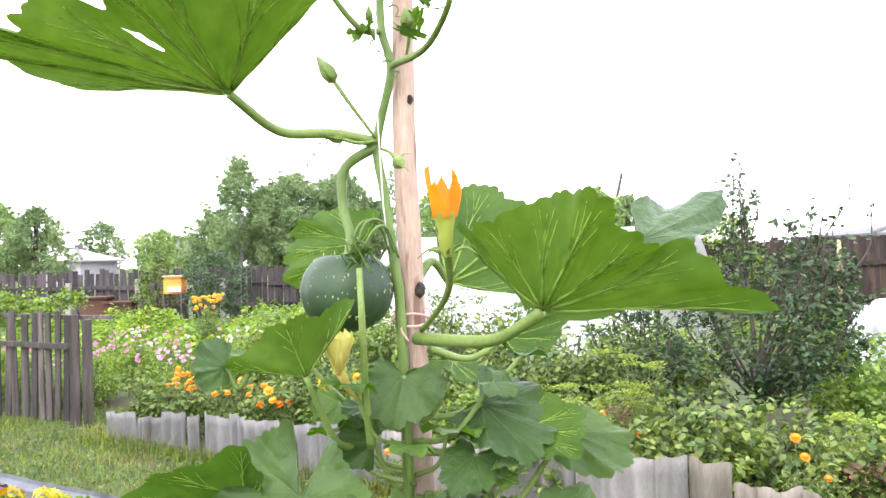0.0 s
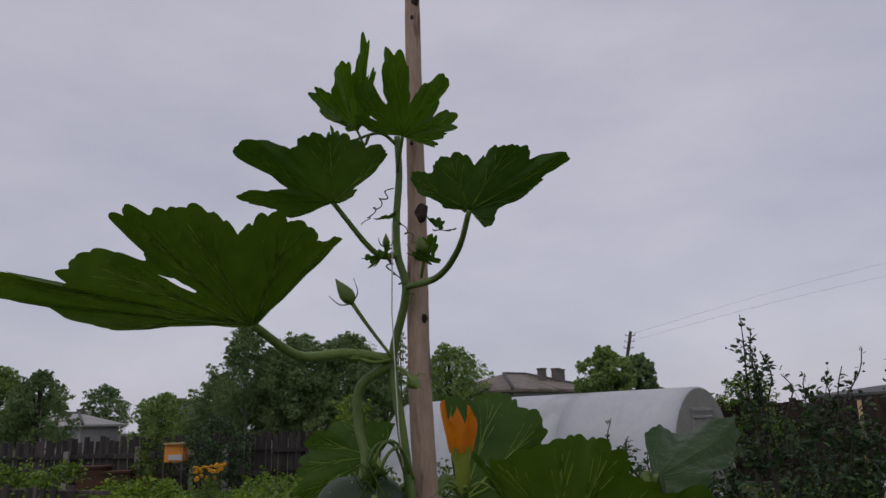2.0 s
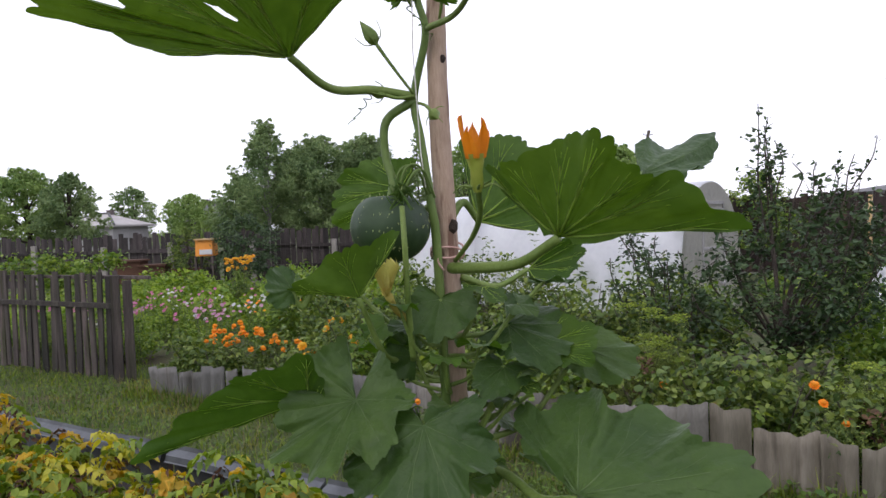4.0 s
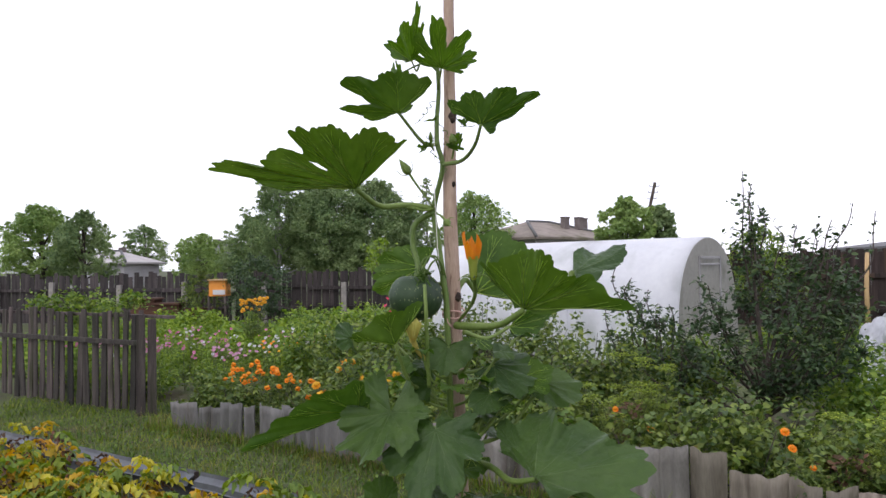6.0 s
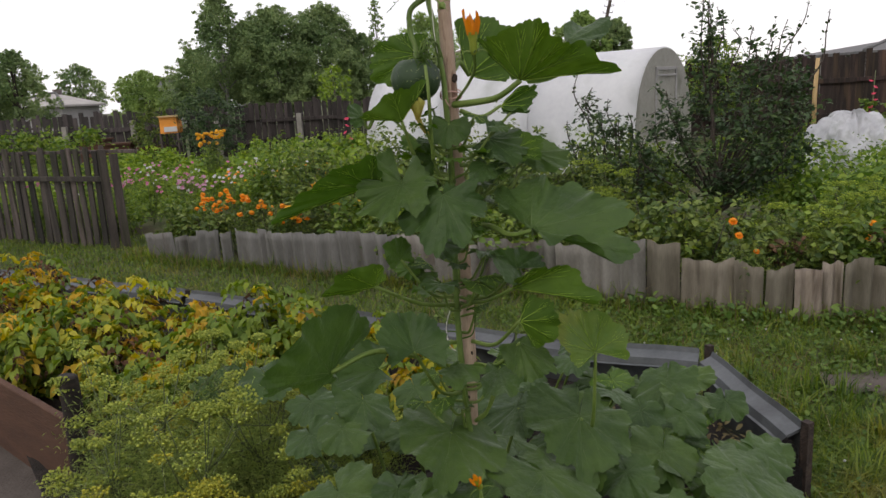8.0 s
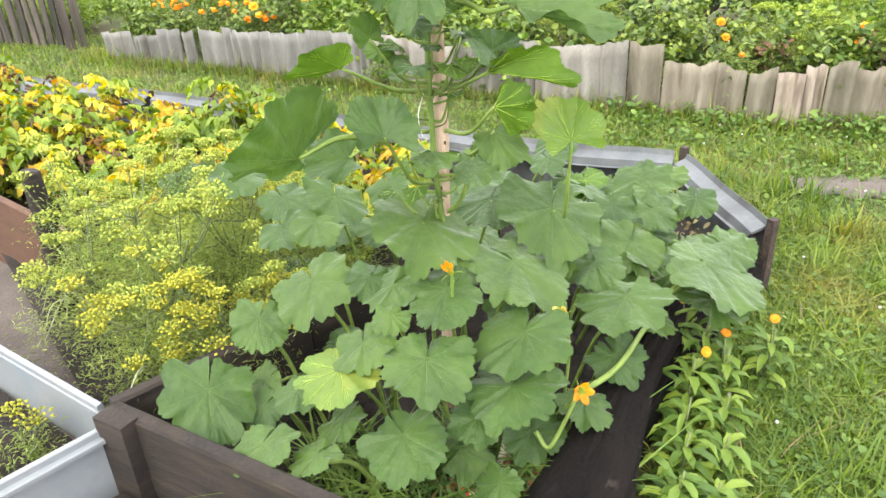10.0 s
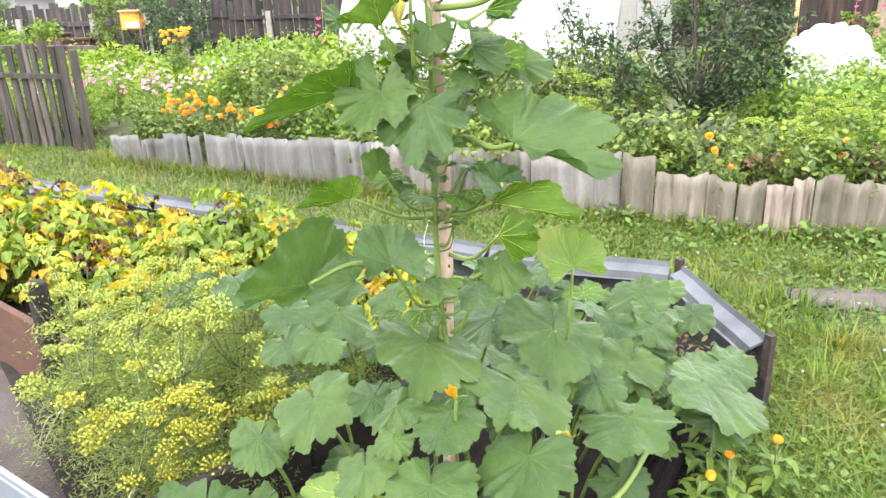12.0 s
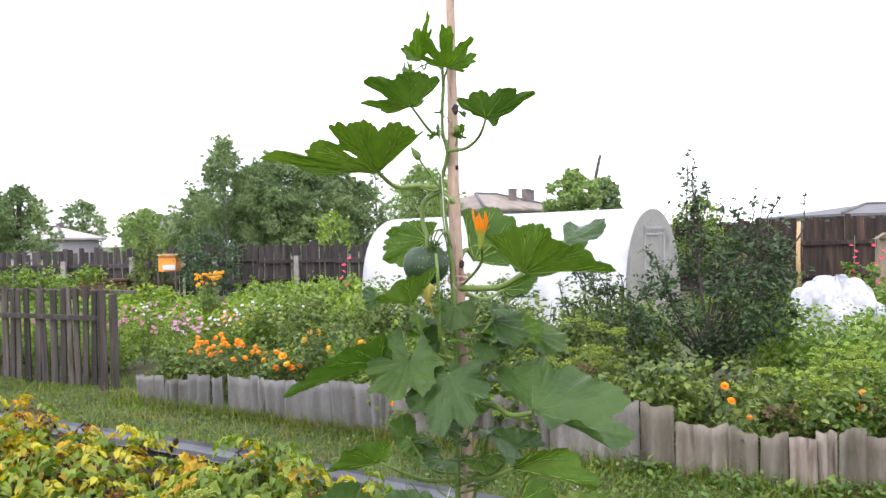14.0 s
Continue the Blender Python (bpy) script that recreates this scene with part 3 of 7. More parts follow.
def sheet_piece(x0, x1, h, lean, waves):
    """One offcut of corrugated sheet, stood on edge, with a broken top."""
    a, b = np.array((x0, slate_y(x0))), np.array((x1, slate_y(x1)))
    ln = np.linalg.norm(b - a)
    d = (b - a) / ln
    nrm = np.array((d[1], -d[0]))
    a, b = a + nrm * rng.normal(0, 0.014), b + nrm * rng.normal(0, 0.014)
    cols, rows = max(10, int(waves * 8)), 5
    ph, jag = rng.uniform(0, 6.28), np.cumsum(rng.normal(0, 0.0045, cols + 1))
    tilt = rng.normal(0, 0.03)
    verts = []
    for side in (0, 1):
        for j in range(rows + 1):
            for i in range(cols + 1):
                s = i / cols
                wv = 0.033 * math.sin(2 * math.pi * waves * s + ph) + (-0.0035 if side else 0.0035)
                z = -0.05 + (h + 0.05 + jag[i] + tilt * (s - 0.5) + 0.004 * math.sin(9 * s)) * j / rows
                q = a + d * (ln * s + 0.03 * tilt * j) + nrm * (wv + lean * z)
                verts.append((q[0], q[1], z))
    k, g = (rows + 1) * (cols + 1), Geo()
    faces = []
    for side in (0, 1):
        for j in range(rows):
            for i in range(cols):
                q = side * k + j * (cols + 1) + i
                f = (q, q + 1, q + cols + 2, q + cols + 1)
                faces.append(f if side == 0 else f[::-1])
    t = rows * (cols + 1)
    faces += [(t + i, t + i + 1, k + t + i + 1, k + t + i) for i in range(cols)]
    faces += [(j * (cols + 1), (j + 1) * (cols + 1), k + (j + 1) * (cols + 1), k + j * (cols + 1)) for j in range(rows)]
    faces += [(j * (cols + 1) + cols, (j + 1) * (cols + 1) + cols, k + (j + 1) * (cols + 1) + cols, k + j * (cols + 1) + cols)[::-1] for j in range(rows)]
    g.add(verts, faces)
    part("sheet", g, slate_pale_m if x0 < -0.65 else slate_m if x0 < 1.3 else slate_dark_m, border)


EDGES = (-3.54, -3.19, -3.06, -2.84, -2.56, -2.4, -2.07, -1.94, -1.67, -1.19, -0.71, -0.6, 0.09, 0.69, 1.14, 1.31, 1.53, 1.85, 2.02, 2.18, 2.35, 2.47, 2.64, 2.82, 3.1, 3.35, 3.65)
HEIGHTS = (0.33, 0.28, 0.30, 0.38, 0.37, 0.40, 0.42, 0.41, 0.42, 0.44, 0.45, 0.42, 0.44, 0.45, 0.48, 0.50, 0.39, 0.39, 0.37, 0.36, 0.41, 0.42, 0.40, 0.40, 0.38, 0.40, 0.38)
for x, x2, h in zip(EDGES, EDGES[1:], HEIGHTS):
    sheet_piece(x + 0.003, x2 - 0.003, h, rng.normal(0.03, 0.05), max(round((x2 - x) / 0.15), 1) + 0.25)


# ---- picket fence by the flower bed ----
def picket_fence():
    f = thing("picket_fence", (-4.15, 8.05, 0), "low fence of grey weathered wooden pickets on one rail", "picket fence")
    a, b = np.array((-4.15, 8.05)), np.array((-7.2, 9.45))
    d = unit(np.append(b - a, 0))[:2]
    n = np.array((-d[1], d[0]))
    ln, s, i = np.linalg.norm(b - a), 0.16, 0
    while s < ln:
        wd = rng.uniform(0.08, 0.12)
        g = Geo()
        p = a + d * s + n * 0.03
        lean = d * rng.normal(0, 0.035)
        block(g, (p[0], p[1], rng.uniform(0.0, 0.06)), (wd, 0.022, rng.uniform(1.16, 1.25)), math.atan2(d[1], d[0]) + rng.normal(0, 0.05), rng.uniform(0.8, 1), lean)
        part("picket", g, picket_m, f, smooth=False)
        s += wd + rng.uniform(0.035, 0.085)
    g = Geo()
    slab(g, a + d * 0.14 + n * 0.062, b + n * 0.062, 0.84, 0.9, 0.035)
    part("rail", g, picket_m, f, smooth=False)
    g = Geo()
    slab(g, a - d * 0.35 - n * 0.03, b - n * 0.03, 1.17, 1.21, 0.04)
    part("rail", g, picket_m, f, smooth=False)
    for q, h in ((a, 1.16), (a + d * 0.1 + n * 0.08, 1.22), (b, 1.2)):
        g = Geo()
        block(g, (q[0], q[1], 0), (0.1, 0.1, h), 0.4, 0.92)
        part("post", g, picket_m, f, smooth=False)


picket_fence()


# ---- board fence round the garden ----
def board_fence(name, a, b, h, mat, label, step, post_every, seed):
    r = random.Random(seed)
    f = thing(name, (*a, 0), label, "board fence")
    a, b = np.array(a, float), np.array(b, float)
    d = unit(np.append(b - a, 0))[:2]
    n = np.array((d[1], -d[0]))
    if n[1] > 0:
        n = -n
    ln, s = np.linalg.norm(b - a), 0.0
    yaw = math.atan2(d[1], d[0])
    while s < ln:
        wd = step * r.uniform(0.8, 1.15)
        g = Geo()
        p = a + d * s
        block(g, (p[0], p[1], 0.05), (wd, 0.025, h + r.gauss(0, 0.055)), yaw + r.gauss(0, 0.03), r.uniform(0.86, 1) if mat is not fence_dark_m else 1.0, d * r.gauss(0, 0.03 if mat is not fence_dark_m else 0.012))
        part("board", g, mat, f, smooth=False)
        s += wd * 0.88 if mat is fence_dark_m else wd + r.uniform(0.0, 0.02)
    s = post_every * 0.4
    while s < ln and mat is not fence_dark_m:
        g = Geo()
        p = a + d * s + n * 0.12
        block(g, (p[0], p[1], 0), (0.16, 0.14, h * r.uniform(0.78, 0.9)), yaw, 0.9)
        part("post", g, concrete_m, f, "grey concrete post", smooth=False)
        s += post_every * r.uniform(0.85, 1.15)
    for z in (0.45, h * 0.68):
        s = 0.0
        while s < ln:
            e = min(s + post_every, ln)
            g = Geo()
            slab(g, a + d * s + n * 0.06, a + d * e + n * 0.06, z + r.gauss(0, 0.04), z + 0.1, 0.06)
            part("rail", g, mat, f, smooth=False)
            s = e


board_fence("board_fence", (-24.0, 22.0), (-8.6, 22.0), 1.55, fence_m, "grey weathered plank fence on pale concrete posts", 0.15, 2.2, 1)
board_fence("board_fence", (-8.4, 22.3), (4.2, 21.2), 1.57, fence_mid_m, "darker plank fence with loose rails and pale posts", 0.15, 2.4, 2)
board_fence("board_fence", (4.4, 21.0), (17.5, 15.0), 1.98, fence_dark_m, "tall dark brown plank fence with missing paint", 0.17, 3.2, 3)

g = Geo()
tube(g, [(8.55, 17.0, 0), (8.53, 17.0, 1.1), (8.56, 17.0, 1.95)], 0.06, 0.045, 8)
solo("fence_pole", g, newwood_m, "fresh light wooden pole beside the dark fence", "pole", origin=(8.55, 17.0, 0))
g = Geo()
block(g, (9.95, 15.9, 0), (0.5, 0.3, 1.5), -0.4, 0.75, (0.1, 0))
block(g, (10.0, 15.85, 1.5), (0.7, 0.12, 0.14), 0.3, 0.9, (0.2, 0))
solo("gate_post", g, pale_timber_m, "light unpainted timber gate post with a crosspiece", "gate post", smooth=False, origin=(9.95, 15.9, 0))

# the lean-to with the orange box against the fence
box = thing("bee_hive", (-8.2, 20.3, 0), "orange painted wooden box with a white board on legs", "bee hive")
g = Geo()
block(g, (-8.2, 20.3, 0.95), (0.5, 0.45, 0.46), 0.05, 0.97)
part("body", g, hive_m, box, smooth=False)
g = Geo()
block(g, (-8.15, 20.28, 1.41), (0.62, 0.56, 0.04), 0.05)
part("lid", g, newwood_m, box, smooth=False)
g = Geo()
block(g, (-8.12, 20.04, 1.0), (0.36, 0.04, 0.14), 0.05)
part("front_board", g, frame_m, box, "white painted board", smooth=False)
for dx in (-0.25, 0.25):
    for dy in (-0.2, 0.2):
        g = Geo()
        block(g, (-8.2 + dx, 20.3 + dy, 0), (0.06, 0.06, 0.96))
        part("leg", g, picket_m, box, smooth=False)
for k, (px, mm, hh) in enumerate(((-10.6, reddish_m, 0.85), (-9.9, reddish_m, 0.7), (-8.9, reddish_m, 0.55))):
    g = Geo()
    block(g, (px, 20.6, 0), (0.75, 0.5, hh), 0.1 * k, 0.98)
    block(g, (px, 20.58, hh), (0.85, 0.6, 0.05), 0.1 * k, 0.98)
    solo("garden_crate", g, mm, "rust-coloured old wooden crate against the fence", "crate", "crates by the fence", smooth=False, origin=(px, 20.6, 0))


# ---- greenhouse ----
def greenhouse():
    c, w, a = np.array((3.55, 12.0)), np.array((0.64, 0.77)), np.array((-0.77, 0.64))
    half, top, length = 1.3, 2.2, 6.2
    gh = thing("greenhouse", (*c, 0), "arched greenhouse clad in milky white polycarbonate sheet", "greenhouse")

    def arch(s, k=1.0):
        ang = np.linspace(0, math.pi, 25)
        return [(*(c + a * s + w * (-half * k * math.cos(t) * (1 - 0.1 * abs(math.cos(t)) ** 3))), top * k * math.sin(t) ** 0.72) for t in ang]

    for i in range(3):
        g = Geo()
        s0, s1 = length * i / 3 + 0.006, length * (i + 1) / 3 - 0.006
        rows = [arch(s) for s in np.linspace(s0, s1, 6)] + [arch(s, 0.985) for s in np.linspace(s1, s0, 6)]
        g.add(np.array(rows).reshape(-1, 3), [(r * 25 + j, r * 25 + j + 1, ((r + 1) % 12) * 25 + j + 1, ((r + 1) % 12) * 25 + j) for r in range(12) for j in range(24)])
        part("cladding_sheet", g, plastic_m, gh)
    for i in range(7):
        g = Geo()
        tube(g, arch(length * i / 6 + (0.03 if i == 0 else -0.03 if i == 6 else 0), 0.965), 0.018, sides=6)
        part("rib", g, rib_m, gh)
    for z, sd in ((0.75, -1), (1.5, -1), (0.75, 1), (1.5, 1)):
        g = Geo()
        x = half * math.sqrt(max(0, 1 - (z / top) ** 2.6)) * 0.9
        p0, p1 = c + w * sd * x, c + a * length + w * sd * x
        tube(g, [(*p0, z), (*p1, z)], 0.012, sides=6)
        part("purlin", g, rib_m, gh)
    for s, dirn in ((0.0, -1), (length, 1)):
        g = Geo()
        out = arch(s + 0.01 * dirn, 0.99)
        inn = arch(s + 0.0, 0.99)
        g.add(out + inn, [tuple(range(25)), tuple(range(49, 24, -1))] + [(j, j + 1, 26 + j, 25 + j) for j in range(24)])
        e = part("end_wall", g, end_sheet_m, gh, smooth=False)
        if s == 0.0:
            o = c - a * -0.0 + a * -0.02
            for x0, x1, z0, z1 in ((-0.42, -0.38, 0, 1.85), (0.38, 0.42, 0, 1.85), (-0.42, 0.42, 1.82, 1.87), (-0.42, 0.42, 1.1, 1.14), (-0.42, 0.42, 1.72, 1.75)):
                g = Geo()
                slab(g, o + w * x0, o + w * x1, z0, z1, 0.03)
                part("door_frame", g, wall_m, e, smooth=False)
            g = Geo()
            slab(g, o + w * -0.36, o + w * 0.36, 0.05, 1.08, 0.012)
            part("door_panel", g, end_sheet_m, e, smooth=False)
            g = Geo()
            ball(g, (*(o + w * 0.25 - a * 0.03), 0.55), (0.04, 0.04, 0.04), 5, 8)
            part("door_handle", g, frame_m, e)
    g = Geo()
    for sd in (-1, 1):
        slab(g, c + w * sd * half, c + a * length + w * sd * half, 0, 0.14, 0.06)
    part("base_board", g, picket_m, gh, smooth=False)
    # tall crops behind the milky sheet
    g = Geo()
    pts = []
    for s in np.linspace(0.6, length - 0.6, 12):
        q = c + a * s + w * rng.uniform(-0.9, -0.5)
        pts.append(cloud((q[0], q[1], 0.4), (0.22, 0.22, 0.35), 24, 14, 0.06))
    leaflets(g, np.concatenate(pts), 0.1, plain=True)
    solo("tomato_crop", g, bush_m, "row of green crops inside the greenhouse", "crop row", kind="stuff")


greenhouse()

# low tunnel under white film
g = Geo()
verts, rows, cols = [], 22, 60
for i in range(rows + 1):
    p = 0.5 * math.pi * i / rows
    for j in range(cols):
        q = 2 * math.pi * j / cols
        fold = 1 + 0.1 * math.sin(5 * q + 2 * math.sin(3 * p)) * math.sin(p) + 0.05 * math.sin(11 * q + 7 * p) + 0.03 * math.sin(23 * q - 9 * p)
        verts.append((4.95 + 0.5 * math.sin(p) ** 0.7 * math.cos(q) * fold, 8.7 + 0.9 * math.sin(p) ** 0.7 * math.sin(q) * fold, 1.08 * math.cos(p) * fold))
g.add(verts, [(i * cols + j, (i + 1) * cols + j, (i + 1) * cols + (j + 1) % cols, i * cols + (j + 1) % cols) for i in range(rows) for j in range(cols)])
solo("covered_mound", g, film_m, "mound of crops covered with crumpled white film", "covered mound", origin=(4.95, 8.7, 0))


# ---- houses and trees behind the fence ----
def house(name, c, size, wall_h, roof_h, label, roof_mat, chimneys, windows, yaw=0.0):
    h = thing(name, (*c, 0), label, "house")
    cs, sn = math.cos(yaw), math.sin(yaw)

    def at(x, y, z):
        return (c[0] + x * cs - y * sn, c[1] + x * sn + y * cs, z)

    hx, hy = size[0] / 2, size[1] / 2
    g = Geo()
    block(g, (*c, 0), (size[0], size[1], wall_h), yaw)
    part("wall", g, wall_m, h, smooth=False)
    g = Geo()
    e, r = 0.5, hx - hy * 0.8
    low = [at(-hx - e, -hy - e, wall_h), at(hx + e, -hy - e, wall_h), at(hx + e, hy + e, wall_h), at(-hx - e, hy + e, wall_h)]
    under_eave = [(p[0], p[1], wall_h - 0.18) for p in low]
    g.add(low + [at(-r, 0, wall_h + roof_h), at(r, 0, wall_h + roof_h)] + under_eave,
          [(0, 1, 5, 4), (1, 2, 5), (2, 3, 4, 5), (3, 0, 4), (9, 8, 7, 6), (0, 6, 7, 1), (1, 7, 8, 2), (2, 8, 9, 3), (3, 9, 6, 0)])
    roof = part("roof", g, roof_mat, h, smooth=False)
    for p, q in ((low[0], at(-r, 0, wall_h + roof_h)), (low[1], at(r, 0, wall_h + roof_h)), (at(-r, 0, wall_h + roof_h), at(r, 0, wall_h + roof_h))):
        g = Geo()
        tube(g, [np.array(p) + (0, 0, 0.04), np.array(q) + (0, 0, 0.04)], 0.13, sides=6)
        part("ridge_cap", g, grey_roof_m, roof)
    for x, y, ch in chimneys:
        g = Geo()
        z = wall_h + roof_h * 0.55
        block(g, at(x, y, z), (0.56, 0.5, ch), yaw)
        block(g, at(x, y, z + ch), (0.66, 0.6, 0.1), yaw)
        part("chimney", g, brick_m, roof, smooth=False)
    for x in windows:
        fr, gl = Geo(), Geo()
        block(fr, at(x, -hy - 0.04, wall_h - 1.9), (1.3, 0.12, 1.4), yaw)
        win = part("window", fr, frame_m, h, smooth=False)
        for dx in (-0.31, 0.31):
            gl = Geo()
            block(gl, at(x + dx, -hy - 0.09, wall_h - 1.8), (0.52, 0.06, 1.2), yaw)
            part("pane", gl, pane_m, win, smooth=False)


house("house", (3.4, 61.1), (9.6, 8.8), 3.89, 1.5, "pale house with a brown slate hip roof and three chimneys", roof_m, ((1.3, -1.9, 0.95), (2.7, -2.2, 0.95), (3.5, -2.0, 0.9)), (-3.0, -1.0, 1.0, 3.0), 0.75)
pale_roof_m = material("pale_sheet_roof", (0.3, 0.285, 0.265), (0.42, 0.4, 0.38), 0.7, 0.8, 0.2, 6)
house("house", (-39.0, 70.0), (6.0, 6.0), 2.5, 1.15, "small white house with a pale roof among trees", pale_roof_m, ((0.6, 0.3, 0.8),), (-1.5, 1.2), -0.1)
house("house", (-29.0, 74.0), (7.0, 6.0), 2.6, 2.0, "pale house half hidden behind willows", grey_roof_m, ((-1.0, 0.3, 1.1),), (), 0.1)
house("barn", (57.0, 54.0), (60.0, 12.0), 2.75, 0.8, "long low building with a pale grey roof", grey_roof_m, (), (), 0.0)


def tree(name, base, height, spread, lobes, per, leaf, mat, label, trunk_r=0.16, crown_low=0.25, bark=twig_m, taper=0.55, ragged=0.25):
    """A tapered trunk with limbs, and a crown of many leafy lobes with gaps and an uneven outline."""
    t = thing(name, (*base, 0), label, "tree")
    bx, by = base
    g = Geo()
    tube(g, curve([(bx, by, -0.1), (bx + 0.06 * spread, by, height * 0.4), (bx - 0.03 * spread, by, height * 0.93)], 6), trunk_r, trunk_r * 0.2, 7, 0.1)
    part("trunk", g, bark, t)
    g = Geo()
    lobes *= 2
    for k in range(lobes):
        f = (k + 0.5) / lobes
        z = height * (crown_low + (0.95 - crown_low) * f ** 0.85)
        wide = spread * (1 - taper * max(0.0, f - 0.25) ** 1.5 / 0.65) * (0.8 + 0.2 * min(1.0, f * 4))
        ang = 2.4 * k + rng.uniform(-0.4, 0.4)
        off = wide * rng.uniform(0.35, 0.95) * (1 - 0.75 * max(0.0, f - 0.8) / 0.2)
        r = spread * rng.uniform(0.16, 0.3) * (1 - 0.3 * f)
        c = np.array((bx + math.cos(ang) * off, by + math.sin(ang) * off, z))
        shell(g, c, r, int(1.0 * per * (r / spread / 0.3) ** 2), leaf)
        for q in range(4):
            d = rng.normal(0, 1, 3) * (0.8, 0.8, 0.6) + (0, 0, 0.4)
            shell(g, c + unit(d) * r * rng.uniform(0.8, 1.1 + ragged), r * rng.uniform(0.2, 0.45), int(per * 0.11), leaf)
        if k % 6 == 0:
            limb = Geo()
            tube(limb, curve([(bx, by, z * 0.6), ((bx + c[0]) / 2, (by + c[1]) / 2, z * 0.84), c], 4), trunk_r * 0.4, trunk_r * 0.08, 5)
            part("limb", limb, bark, t)
    part("crown", g, mat, t)
    return t


DARK = "broad dark green tree behind the plank fence"
tree("birch_tree", (-14.2, 45.0), 8.5, 2.5, 48, 420, 0.17, tree_m, "tall birch with a dense green crown and pale stem", 0.16, 0.2, birch_m, 0.95, 0.5)
tree("willow_tree", (-11.3, 47.0), 7.5, 3.4, 59, 520, 0.2, tree_m, DARK, 0.2, 0.14, birch_m)
tree("willow_tree", (-8.3, 48.0), 7.6, 3.2, 59, 520, 0.2, tree_m, DARK, 0.2, 0.14, birch_m)
tree("willow_tree", (-6.0, 49.0), 5.8, 2.3, 34, 420, 0.2, tree_m, DARK, 0.2, 0.14, birch_m)
tree("willow_tree", (-13.2, 49.0), 7.0, 3.2, 48, 420, 0.2, tree_m, DARK, 0.2, 0.14, birch_m)
tree("willow_tree", (-16.6, 47.0), 5.2, 2.4, 30, 360, 0.2, tree_m, "dark green tree at the edge of the grove", 0.16, 0.14)
tree("willow_tree", (-1.9, 56.0), 7.3, 3.6, 40, 420, 0.22, tree_light_m, "round light green willow beyond the grove", 0.2, 0.2)
tree("young_birch", (-5.5, 55.0), 9.0, 0.85, 20, 60, 0.2, tree_m, "thin sparse young tree standing above the grove", 0.08, 0.45, twig_m, 0.8, 0.8)
tree("willow_tree", (-33.6, 50.0), 6.4, 3.4, 40, 420, 0.24, tree_light_m, "round light green willow beyond the fence", 0.2, 0.15)
tree("willow_tree", (-29.8, 49.0), 6.0, 2.5, 34, 380, 0.22, tree_m, "green tree beyond the fence", 0.2, 0.15)
tree("willow_tree", (-21.4, 50.0), 4.1, 2.5, 30, 360, 0.2, tree_light_m, "low rounded light green willow", 0.15, 0.15)
tree("willow_tree", (-18.2, 53.0), 5.0, 2.2, 28, 340, 0.2, tree_light_m, "low rounded light green willow", 0.15, 0.15)
tree("poplar_tree", (-41.0, 80.0), 6.8, 3.2, 26, 260, 0.3, tree_m, "dark green tree behind the small house", 0.2, 0.2)
tree("apple_tree", (5.15, 29.0), 4.5, 1.35, 34, 260, 0.2, tree_light_m, "leafy fruit tree behind the greenhouse", 0.12, 0.3, twig_m, 0.5, 0.6)
tree("apple_tree", (6.75, 30.0), 4.3, 1.0, 28, 260, 0.2, tree_m, "dense round fruit tree behind the greenhouse", 0.12, 0.3)
tree("plum_tree", (6.9, 19.2), 2.7, 1.2, 28, 120, 0.1, bush_light_m, "pale green bush by the dark fence", 0.06, 0.25, twig_m, 0.6, 0.6)
tree("lilac_bush", (-7.0, 20.0), 2.05, 1.05, 26, 130, 0.1, apple_m, "dark shrub in front of the plank fence", 0.06, 0.15)
tree("lilac_bush", (-8.9, 20.6), 1.75, 0.7, 20, 110, 0.1, bush_m, "dark shrub beside the orange box", 0.05, 0.15)
tree("hazel_bush", (-4.1, 24.5), 2.8, 0.8, 12, 36, 0.16, lime_m, "sunlit lime-green sapling at the fence", 0.04, 0.5, twig_m, 0.5, 0.9)

pole = thing("utility_pole", (7.7, 42.0, 0), "leaning dark wooden utility pole with insulators", "utility pole")
g = Geo()
tube(g, [(7.7, 42.0, 0), (9.15, 42.0, 6.45)], 0.12, 0.09, 8)
part("shaft", g, twig_m, pole)
for z in (5.5, 5.85, 6.2):
    for sd in (-0.25, 0.28):
        g = Geo()
        tube(g, [(7.7 + 0.225 * z, 42, z), (7.7 + 0.225 * z + sd, 42, z + 0.02), (7.7 + 0.225 * z + sd, 42, z + 0.12)], 0.025, sides=5)
        part("insulator", g, grey_roof_m, pole)
for k in (0, 1):
    g = Geo()
    tube(g, curve([(9.0 + 0.1 * k, 42, 5.9 + 0.4 * k), (18, 38, 5.7 + 0.6 * k + 2), (30, 33, 9.5 + 0.8 * k)], 10), 0.0042, sides=4)
    solo("overhead_wire", g, twig_m, "thin dark overhead wire from the utility pole", "wire", "overhead wires")


